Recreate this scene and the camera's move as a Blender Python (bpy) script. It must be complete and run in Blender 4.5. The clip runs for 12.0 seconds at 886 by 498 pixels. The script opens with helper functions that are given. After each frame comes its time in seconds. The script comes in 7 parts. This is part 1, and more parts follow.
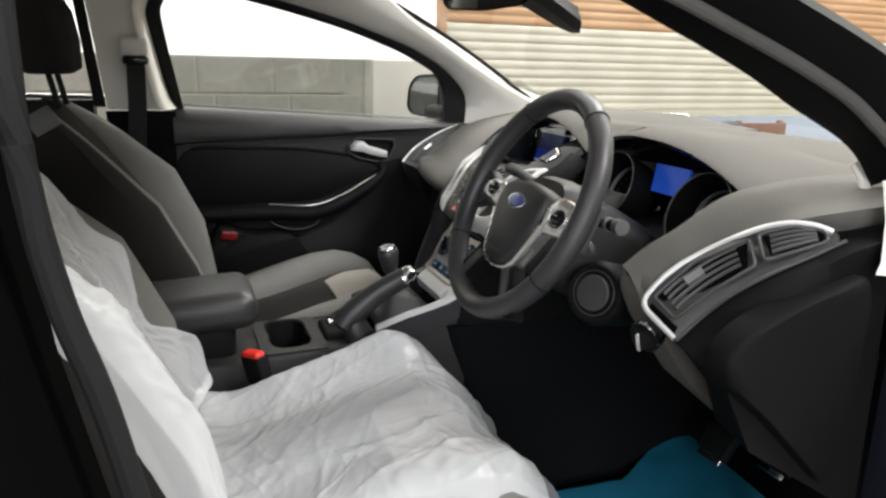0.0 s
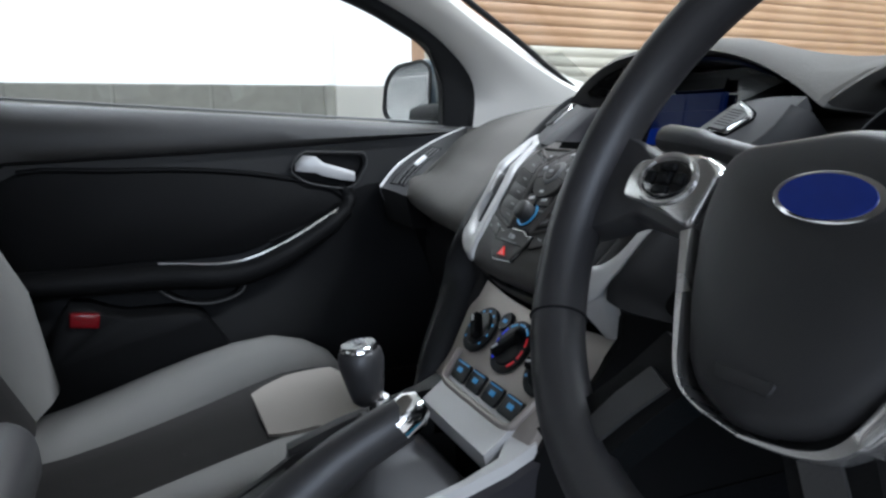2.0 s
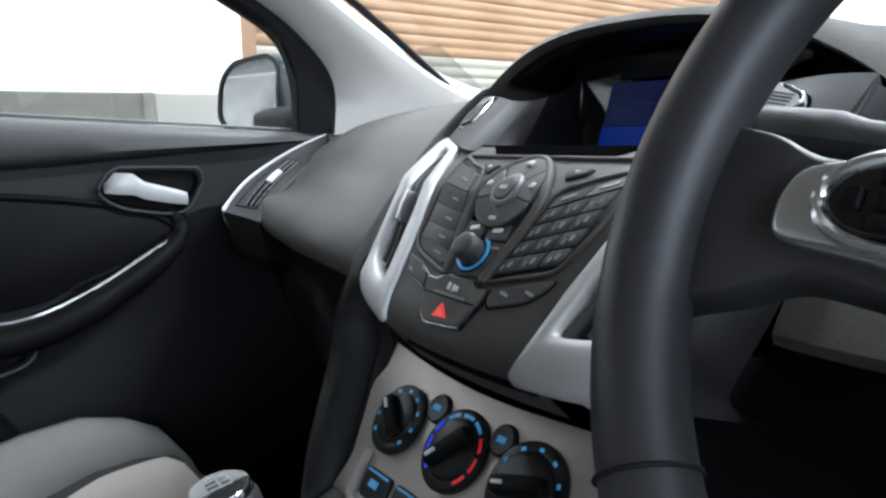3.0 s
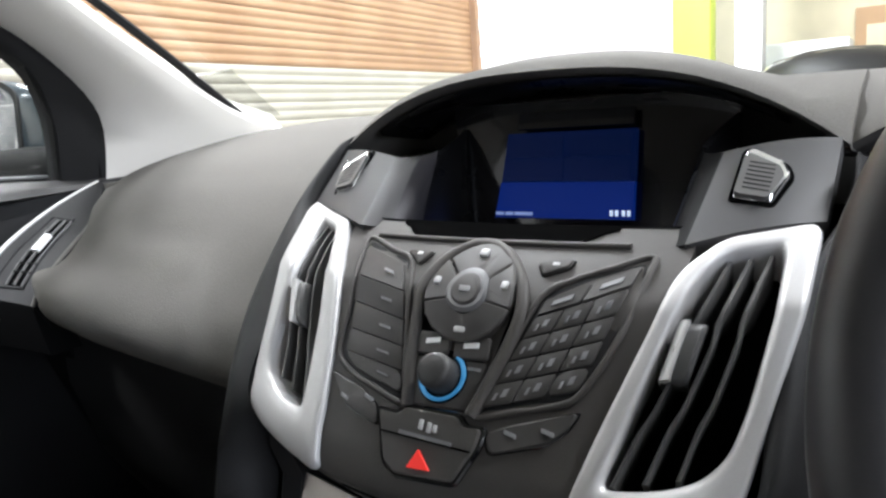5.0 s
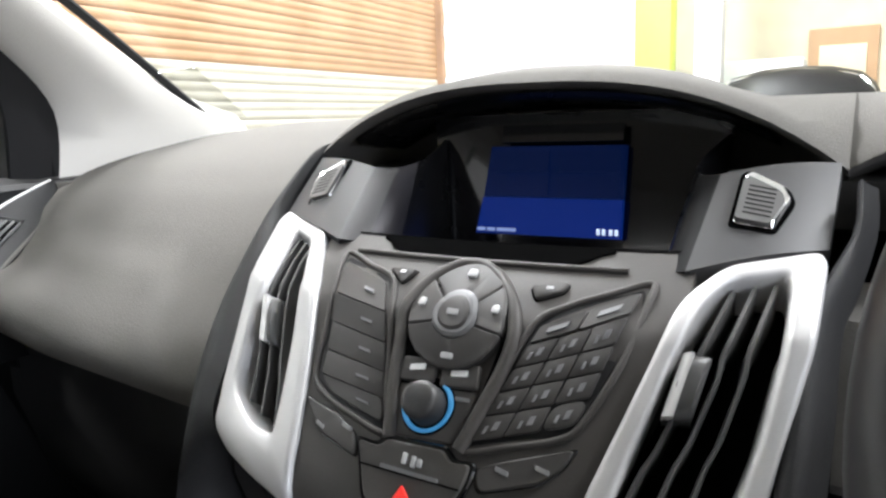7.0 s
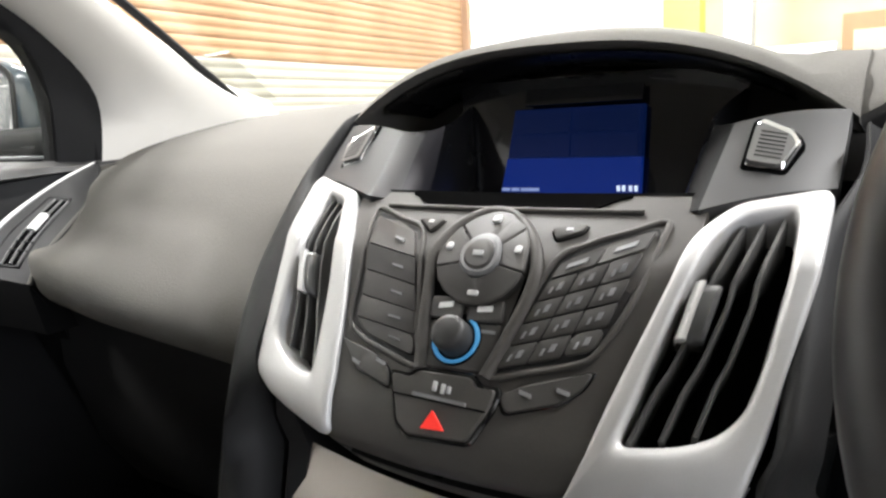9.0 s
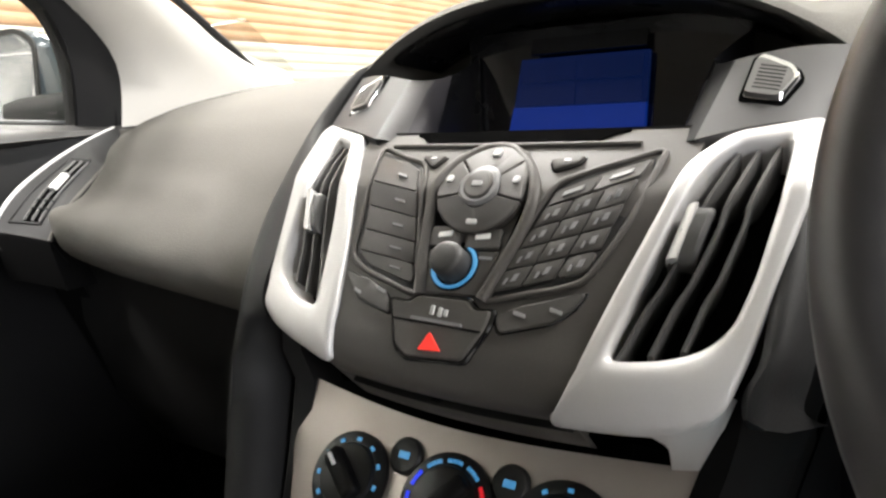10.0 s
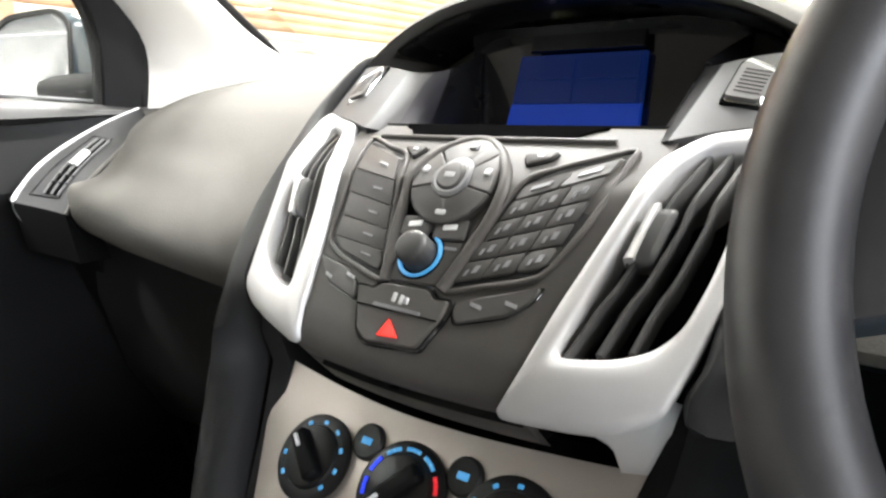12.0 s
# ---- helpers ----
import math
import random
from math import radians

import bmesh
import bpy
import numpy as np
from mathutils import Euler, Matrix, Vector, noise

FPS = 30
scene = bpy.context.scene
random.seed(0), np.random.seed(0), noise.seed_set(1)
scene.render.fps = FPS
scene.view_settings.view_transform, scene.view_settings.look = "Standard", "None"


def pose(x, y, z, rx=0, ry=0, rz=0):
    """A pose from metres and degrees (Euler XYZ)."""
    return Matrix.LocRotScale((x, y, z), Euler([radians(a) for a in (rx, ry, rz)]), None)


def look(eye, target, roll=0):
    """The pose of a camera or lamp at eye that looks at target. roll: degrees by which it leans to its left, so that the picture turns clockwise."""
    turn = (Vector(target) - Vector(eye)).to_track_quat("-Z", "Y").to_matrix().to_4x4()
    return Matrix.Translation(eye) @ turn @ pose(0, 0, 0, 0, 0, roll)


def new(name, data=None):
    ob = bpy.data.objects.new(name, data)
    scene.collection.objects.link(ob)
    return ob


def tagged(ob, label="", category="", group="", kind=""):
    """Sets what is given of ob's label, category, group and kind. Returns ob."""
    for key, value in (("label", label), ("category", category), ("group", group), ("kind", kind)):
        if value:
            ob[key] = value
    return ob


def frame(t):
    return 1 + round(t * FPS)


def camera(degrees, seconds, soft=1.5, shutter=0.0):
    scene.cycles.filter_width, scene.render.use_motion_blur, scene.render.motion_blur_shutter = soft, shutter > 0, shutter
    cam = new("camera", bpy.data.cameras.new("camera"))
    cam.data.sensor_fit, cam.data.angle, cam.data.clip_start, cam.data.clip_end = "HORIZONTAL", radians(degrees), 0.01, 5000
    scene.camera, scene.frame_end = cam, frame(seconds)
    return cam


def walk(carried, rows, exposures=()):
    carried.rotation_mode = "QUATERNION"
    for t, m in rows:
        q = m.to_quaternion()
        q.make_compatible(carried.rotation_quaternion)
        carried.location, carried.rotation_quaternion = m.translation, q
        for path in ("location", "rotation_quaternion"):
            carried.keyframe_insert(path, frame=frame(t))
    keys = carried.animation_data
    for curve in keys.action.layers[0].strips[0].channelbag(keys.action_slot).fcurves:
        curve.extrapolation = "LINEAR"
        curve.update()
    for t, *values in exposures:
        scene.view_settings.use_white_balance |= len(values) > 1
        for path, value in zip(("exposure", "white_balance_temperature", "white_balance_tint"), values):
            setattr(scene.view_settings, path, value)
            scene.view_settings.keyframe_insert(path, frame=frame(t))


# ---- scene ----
cam = camera(63.2, 12.0, 2.5)
PATH = [
    (0, (-0.485, -1.306, 1.109), (0.201, 0.506, 0.613), 1.3),
    (0.5, (-0.463, -1.143, 1.103), (0.264, 0.667, 0.665), 1.3),
    (1, (-0.387, -0.944, 1.067), (0.406, 0.862, 0.74), -0.8),
    (1.5, (-0.304, -0.756, 1.015), (0.439, 1.068, 0.669), -0.7),
    (2, (-0.268, -0.574, 0.95), (0.495, 1.242, 0.606), -0.7),
    (2.5, (-0.242, -0.451, 0.935), (0.619, 1.327, 0.622), -0.8),
    (3, (-0.212, -0.342, 0.939), (0.945, 1.258, 0.624), -1.2),
    (3.2, (-0.214, -0.309, 0.947), (1.001, 1.252, 0.654), -1.2),
    (4.8, (-0.216, -0.191, 0.994), (1.401, 0.941, 0.671), -3.6),
    (5, (-0.219, -0.191, 0.991), (1.418, 0.901, 0.633), -3.9),
    (5.5, (-0.22, -0.195, 0.98), (1.444, 0.834, 0.565), -2.7),
    (6, (-0.212, -0.186, 0.987), (1.456, 0.837, 0.572), -2.5),
    (6.5, (-0.195, -0.159, 0.992), (1.496, 0.837, 0.608), -2.1),
    (7, (-0.207, -0.167, 0.995), (1.492, 0.828, 0.645), -2.0),
    (8.8, (-0.231, -0.181, 0.972), (1.425, 0.886, 0.629), -2.7),
    (9, (-0.23, -0.181, 0.974), (1.426, 0.882, 0.615), -3.1),
    (9.5, (-0.234, -0.183, 0.973), (1.417, 0.887, 0.609), -3.4),
    (10, (-0.236, -0.196, 0.945), (1.383, 0.913, 0.56), -3.0),
    (10.5, (-0.211, -0.213, 0.902), (1.351, 0.958, 0.465), 1.3),
    (11, (-0.21, -0.215, 0.914), (1.293, 1.023, 0.458), -0.1),
    (11.5, (-0.219, -0.224, 0.931), (1.297, 1.014, 0.52), -0.3),
    (12, (-0.217, -0.226, 0.939), (1.341, 0.968, 0.557), -0.3),
]
EXPOSURES = [(0, -0.36, 6350, 9), (0.5, -0.38, 6300, 9), (1, -0.42, 6000, 9), (1.4, -0.47, 5800, 9), (2, -0.52, 5500, 8), (3.2, -0.1, 5500, 8), (4.8, 0.04, 5900, 10), (5.5, 0.10, 5900, 10), (6.0, 0.22, 5950, 10), (7, 0.31, 6000, 10), (9.5, 0.50, 6400, 10), (10.0, 0.63, 6550, 10), (10.5, 0.68, 6700, 10), (11, 0.85, 6600, 10), (12, 1.1, 6300, 9)]
walk(cam, [(t, look(eye, target, roll)) for t, eye, target, roll in PATH], EXPOSURES)

# ---- world and lights ----
world = bpy.data.worlds.new("world")
scene.world = world
world.use_nodes = True
world.node_tree.nodes["Background"].inputs[0].default_value = (0.75, 0.85, 1.0, 1)
world.node_tree.nodes["Background"].inputs[1].default_value = 3.0


def area_lamp(name, loc, target, sx, sy, watts, col=(1, 0.97, 0.93)):
    la = bpy.data.lights.new(name, "AREA")
    la.shape, la.size, la.size_y, la.energy, la.color = "RECTANGLE", sx, sy, watts, col
    ob = new(name, la)
    ob.matrix_world = look(loc, target)
    return ob


# ceiling tubes of the workshop
for lx, ly, w in ((-1.3, 1.7, 300), (2.4, 1.7, 300), (5.6, 1.2, 260), (-1.6, -2.6, 80), (2.2, -2.4, 330)):
    area_lamp("tube_light", (lx, ly, 3.95), (lx, ly, 0), 1.8, 0.5, w)
# unseen cool fill lamp added behind the camera to brighten the cabin like daylight
area_lamp("rear_fill", (-1.5, -6.9, 2.3), (-0.3, 0, 1.0), 4.5, 2.8, 380, (0.90, 0.93, 1.0))

# ---- materials ----
MATS = {}


def material(name, col, rough=0.6, metal=0.0, grain=0.0, gscale=300.0, bump=0.0, bscale=400.0, patch=0.0, pscale=6.0, spec=0.5, coat=0.0, col2=None, emit=None, estr=1.0, rvar=0.0, alpha=1.0):
    if name in MATS:
        return MATS[name]
    m = bpy.data.materials.new(name)
    m.use_nodes = True
    nt = m.node_tree
    b = nt.nodes["Principled BSDF"]
    b.inputs["Base Color"].default_value = (*col, 1)
    b.inputs["Roughness"].default_value = rough
    b.inputs["Metallic"].default_value = metal
    b.inputs["Specular IOR Level"].default_value = spec
    b.inputs["Coat Weight"].default_value = coat
    tc = nt.nodes.new("ShaderNodeTexCoord")
    if grain or patch:
        c2 = col2 or tuple(min(1, c * 1.5 + 0.001) for c in col)
        fine = nt.nodes.new("ShaderNodeTexNoise")
        fine.inputs["Scale"].default_value = gscale
        fine.inputs["Detail"].default_value = 4
        big = nt.nodes.new("ShaderNodeTexNoise")
        big.inputs["Scale"].default_value = pscale
        big.inputs["Detail"].default_value = 6
        nt.links.new(tc.outputs["Object"], fine.inputs["Vector"])
        nt.links.new(tc.outputs["Object"], big.inputs["Vector"])
        a = nt.nodes.new("ShaderNodeMath")
        a.operation = "MULTIPLY"
        a.inputs[1].default_value = grain
        nt.links.new(fine.outputs["Fac"], a.inputs[0])
        r = nt.nodes.new("ShaderNodeMapRange")
        r.inputs["From Min"].default_value, r.inputs["From Max"].default_value = 0.35, 0.7
        r.inputs["To Max"].default_value = patch
        nt.links.new(big.outputs["Fac"], r.inputs["Value"])
        s = nt.nodes.new("ShaderNodeMath")
        s.operation = "ADD"
        s.use_clamp = True
        nt.links.new(a.outputs[0], s.inputs[0])
        nt.links.new(r.outputs[0], s.inputs[1])
        mx = nt.nodes.new("ShaderNodeMix")
        mx.data_type = "RGBA"
        mx.inputs["A"].default_value = (*col, 1)
        mx.inputs["B"].default_value = (*c2, 1)
        nt.links.new(s.outputs[0], mx.inputs["Factor"])
        nt.links.new(mx.outputs["Result"], b.inputs["Base Color"])
        if rvar:
            rr = nt.nodes.new("ShaderNodeMapRange")
            rr.inputs["To Min"].default_value, rr.inputs["To Max"].default_value = max(0.02, rough - rvar), min(1, rough + rvar)
            nt.links.new(big.outputs["Fac"], rr.inputs["Value"])
            nt.links.new(rr.outputs[0], b.inputs["Roughness"])
    if bump:
        n = nt.nodes.new("ShaderNodeTexNoise")
        n.inputs["Scale"].default_value = bscale
        n.inputs["Detail"].default_value = 3
        bp = nt.nodes.new("ShaderNodeBump")
        bp.inputs["Strength"].default_value = bump
        bp.inputs["Distance"].default_value = 0.002
        nt.links.new(tc.outputs["Object"], n.inputs["Vector"])
        nt.links.new(n.outputs["Fac"], bp.inputs["Height"])
        nt.links.new(bp.outputs["Normal"], b.inputs["Normal"])
    if emit:
        b.inputs["Emission Color"].default_value = (*emit, 1)
        b.inputs["Emission Strength"].default_value = estr
    MATS[name] = m
    return m


DASH = material("dash_soft_plastic", (0.100, 0.0955, 0.0875), 0.82, spec=0.09, grain=0.5, gscale=500, bump=0.25, bscale=700, patch=0.25, pscale=5, rvar=0.08)
BLACKP = material("black_plastic", (0.005, 0.005, 0.0052), 0.55, spec=0.11, grain=0.4, gscale=400, bump=0.15, bscale=700, patch=0.2, pscale=8, rvar=0.1)
# metallic tone with shade painted in, for the gear surround's side and display recess
SIDEP = material("shaded_metallic_side", (0.024, 0.0225, 0.026), 0.45, 0.3, grain=0.3, gscale=900, patch=0.15, pscale=12, rvar=0.06)
CONSP = material("console_plastic", (0.0115, 0.0112, 0.011), 0.52, spec=0.4, grain=0.4, gscale=500, bump=0.12, bscale=800, patch=0.25, pscale=9, rvar=0.1)
DARKGREY = material("charcoal_plastic", (0.035, 0.0342, 0.0334), 0.5, spec=0.42, grain=0.4, gscale=500, bump=0.1, bscale=800, patch=0.2, pscale=9, rvar=0.08)
GREYPL = material("grey_painted_plastic", (0.125, 0.125, 0.127), 0.5, 0.1, grain=0.3, gscale=900, patch=0.15, pscale=12, rvar=0.06)
FASCIA = material("charcoal_fascia", (0.057, 0.053, 0.049), 0.55, spec=0.26, grain=0.35, gscale=700, bump=0.08, bscale=1200, patch=0.2, pscale=11, rvar=0.08)
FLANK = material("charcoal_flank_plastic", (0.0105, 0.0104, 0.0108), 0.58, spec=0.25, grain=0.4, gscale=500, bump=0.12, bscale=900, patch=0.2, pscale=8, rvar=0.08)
WINGM = material("dark_satin_plate", (0.048, 0.0475, 0.048), 0.5, 0.12, spec=0.35, grain=0.25, gscale=1200, patch=0.15, pscale=14, rvar=0.06)
SILVER = material("satin_silver_paint", (0.51, 0.504, 0.498), 0.46, 0.30, grain=0.25, gscale=1500, patch=0.12, pscale=14, rvar=0.07)
PLATE = material("champagne_satin_paint", (0.36, 0.325, 0.295), 0.42, 0.45, grain=0.25, gscale=1500, patch=0.12, pscale=14, rvar=0.07)
TRIM = material("brushed_satin_chrome", (0.60, 0.59, 0.58), 0.26, 0.9, grain=0.25, gscale=1500, patch=0.2, pscale=14, rvar=0.07)
# black without any sheen, painting the dark of openings, gaps and the door pillar
SLOTB = material("lightless_black", (0.003, 0.003, 0.003), 1.0, spec=0.0)
CHROME = material("chrome", (0.85, 0.85, 0.86), 0.12, 1.0, patch=0.2, pscale=20, rvar=0.05)
RUBBER = material("black_rubber", (0.008, 0.008, 0.0085), 0.75, spec=0.2, grain=0.5, gscale=200, bump=0.1, patch=0.2)
LEATHER = material("black_leather", (0.019, 0.0185, 0.019), 0.42, grain=0.5, gscale=900, bump=0.1, bscale=1400, patch=0.3, pscale=15, rvar=0.12)
WHEELL = material("worn_wheel_leather", (0.025, 0.0241, 0.025), 0.45, spec=0.5, grain=0.4, gscale=900, bump=0.05, bscale=1400, patch=0.4, pscale=15, rvar=0.12)
DOORG = material("charcoal_door_plastic", (0.0165, 0.0164, 0.0162), 0.5, spec=0.33, grain=0.4, gscale=500, bump=0.15, bscale=700, patch=0.25, pscale=6, rvar=0.08)
SLATM = material("grey_slat_plastic", (0.066, 0.065, 0.063), 0.45, grain=0.3, gscale=700, patch=0.2, pscale=20, rvar=0.06)
KEYP = material("key_plastic", (0.048, 0.0452, 0.0425), 0.55, spec=0.3, grain=0.3, gscale=700, patch=0.2, pscale=20, rvar=0.06)
FABRIC_D = material("charcoal_seat_cloth", (0.0115, 0.0105, 0.0098), 0.95, grain=0.8, gscale=700, bump=0.5, bscale=900, patch=0.3, pscale=10, spec=0.2)
FABRIC_G = material("grey_seat_cloth", (0.150, 0.1455, 0.1355), 0.95, grain=0.5, gscale=800, bump=0.5, bscale=900, patch=0.2, pscale=9, spec=0.2, col2=(0.128, 0.126, 0.120))
FABRIC_B = material("beige_seat_cloth", (0.215, 0.198, 0.174), 0.95, grain=0.5, gscale=800, bump=0.5, bscale=900, patch=0.2, pscale=9, spec=0.2, col2=(0.22, 0.20, 0.18))
CREAM = material("cream_pillar_trim", (0.82, 0.79, 0.735), 0.8, grain=0.3, gscale=500, bump=0.2, bscale=600, patch=0.2, pscale=5, col2=(0.75, 0.72, 0.665))
HEADLINER = material("headliner_cloth", (0.5, 0.47, 0.42), 0.95, grain=0.4, gscale=600, bump=0.4, bscale=700, patch=0.2, pscale=4, col2=(0.42, 0.4, 0.35))
CARPET = material("black_carpet", (0.0045, 0.0047, 0.0052), 1.0, grain=0.7, gscale=300, bump=0.8, bscale=300, patch=0.3, spec=0.1)
PAINT = material("black_car_paint", (0.008, 0.009, 0.014), 0.12, coat=1.0, patch=0.1, pscale=3)
SATINB = material("satin_black_paint", (0.005, 0.005, 0.0058), 0.42, spec=0.14, patch=0.2, pscale=4, grain=0.2, rvar=0.08)
SEALG = material("grey_seal_rubber", (0.075, 0.07, 0.066), 0.7, spec=0.3, grain=0.4, gscale=200, patch=0.3, pscale=8)
PAINTBLUE = material("dark_blue_mirror_paint", (0.012, 0.024, 0.034), 0.3, coat=0.3, patch=0.1)
RED = material("red_plastic", (0.65, 0.03, 0.02), 0.35, grain=0.2, patch=0.2)
REDLENS = material("red_reflector", (0.14, 0.003, 0.006), 0.15, coat=0.6, patch=0.3, pscale=60)
WHITEMARK = material("white_marking", (0.75, 0.75, 0.75), 0.5, grain=0.2)
LITMARK = material("lit_white_marking", (0.6, 0.62, 0.65), 0.5, emit=(0.5, 0.55, 0.6), estr=0.45)
DIMMARK = material("soft_white_marking", (0.38, 0.38, 0.38), 0.5, grain=0.2)
GREYMARK = material("grey_marking", (0.20, 0.20, 0.205), 0.5, grain=0.2)
BLUELED = material("blue_backlight", (0.05, 0.2, 0.35), 0.4, emit=(0.05, 0.24, 0.5), estr=0.4)
BLUEDEEP = material("deep_blue_marking", (0.02, 0.03, 0.4), 0.4, emit=(0.02, 0.05, 0.8), estr=0.6)
REDMARK = material("red_marking", (0.6, 0.02, 0.03), 0.4, emit=(0.6, 0.01, 0.02), estr=0.4)
AIRBAGM = material("airbag_cover_plastic", (0.021, 0.0205, 0.0208), 0.48, spec=0.4, grain=0.35, gscale=700, bump=0.06, bscale=1200, patch=0.2, pscale=14, rvar=0.08)
LOGOBLUE = material("blue_enamel", (0.012, 0.03, 0.22), 0.15, coat=1.0, patch=0.2, pscale=80)
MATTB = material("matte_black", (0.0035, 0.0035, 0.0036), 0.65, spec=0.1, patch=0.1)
KNOBB = material("satin_black_knob", (0.007, 0.007, 0.0075), 0.38, spec=0.3, grain=0.3, gscale=700, patch=0.2, pscale=25, rvar=0.08)
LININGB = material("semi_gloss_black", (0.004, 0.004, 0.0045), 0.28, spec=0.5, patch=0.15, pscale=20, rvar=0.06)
GLOSSB = material("gloss_black", (0.006, 0.006, 0.007), 0.12, coat=0.5, patch=0.1)
BLUEPAPER = material("blue_paper_mat", (0.004, 0.135, 0.22), 0.8, grain=0.3, gscale=200, bump=0.3, bscale=60, patch=0.3, pscale=7)
PLASTERW = material("white_painted_block", (0.82, 0.81, 0.79), 0.7, grain=0.2, gscale=80, bump=0.4, bscale=60, patch=0.35, pscale=2, col2=(0.68, 0.67, 0.64))
GREYBLOCK = material("grey_painted_block", (0.098, 0.094, 0.081), 0.85, grain=0.8, gscale=30, bump=1.0, bscale=22, patch=0.7, pscale=4, col2=(0.165, 0.158, 0.136))
PALEGREY = material("pale_grey_paint", (0.24, 0.228, 0.205), 0.8, grain=0.4, gscale=80, bump=0.4, bscale=60, patch=0.5, pscale=4, col2=(0.31, 0.295, 0.265))
CONCRETE = material("workshop_concrete", (0.22, 0.21, 0.20), 0.75, grain=0.5, gscale=60, bump=0.3, bscale=40, patch=0.6, pscale=1.5, col2=(0.32, 0.31, 0.29))
SHUT_O = material("orange_brown_shutter_paint", (0.235, 0.122, 0.056), 0.6, grain=0.4, gscale=40, bump=0.2, bscale=50, patch=0.6, pscale=3, col2=(0.33, 0.205, 0.115), rvar=0.1)
SHUT_P = material("worn_pale_shutter_paint", (0.29, 0.265, 0.215), 0.65, grain=0.5, gscale=40, bump=0.2, bscale=50, patch=0.6, pscale=4, col2=(0.38, 0.355, 0.30), rvar=0.1)
RUST = material("brown_post_paint", (0.22, 0.13, 0.075), 0.7, grain=0.5, gscale=60, bump=0.3, bscale=60, patch=0.6, pscale=5)
LIME = material("lime_paint", (0.58, 0.66, 0.09), 0.6, grain=0.2, gscale=80, patch=0.2)
BOARD = material("brown_wood_board", (0.38, 0.23, 0.12), 0.6, grain=0.5, gscale=40, patch=0.4, pscale=5)
CREAMBOARD = material("cream_board", (0.62, 0.54, 0.38), 0.7, grain=0.3, gscale=60, patch=0.3)
WHITEP = material("white_plastic", (0.75, 0.75, 0.74), 0.4, grain=0.2, patch=0.2)
BRICKM = material("orange_brick", (0.42, 0.22, 0.14), 0.85, grain=0.5, gscale=60, bump=0.6, bscale=60, patch=0.5)


def glass_material(name, tint, gloss):
    m = bpy.data.materials.new(name)
    m.use_nodes = True
    nt = m.node_tree
    nt.nodes.remove(nt.nodes["Principled BSDF"])
    tr = nt.nodes.new("ShaderNodeBsdfTransparent")
    tr.inputs[0].default_value = (*tint, 1)
    gl = nt.nodes.new("ShaderNodeBsdfGlossy")
    gl.inputs["Roughness"].default_value = 0.02
    mx = nt.nodes.new("ShaderNodeMixShader")
    mx.inputs[0].default_value = gloss
    nt.links.new(tr.outputs[0], mx.inputs[1])
    nt.links.new(gl.outputs[0], mx.inputs[2])
    nt.links.new(mx.outputs[0], nt.nodes["Material Output"].inputs[0])
    return m


GLASS = glass_material("window_glass", (0.96, 0.975, 0.965), 0.045)
PERMIT = glass_material("permit_film", (0.86, 0.865, 0.86), 0.06)
LENS = glass_material("clear_lens", (0.9, 0.9, 0.9), 0.06)
MIRROR = material("mirror_glass", (0.92, 0.92, 0.92), 0.02, 1.0)


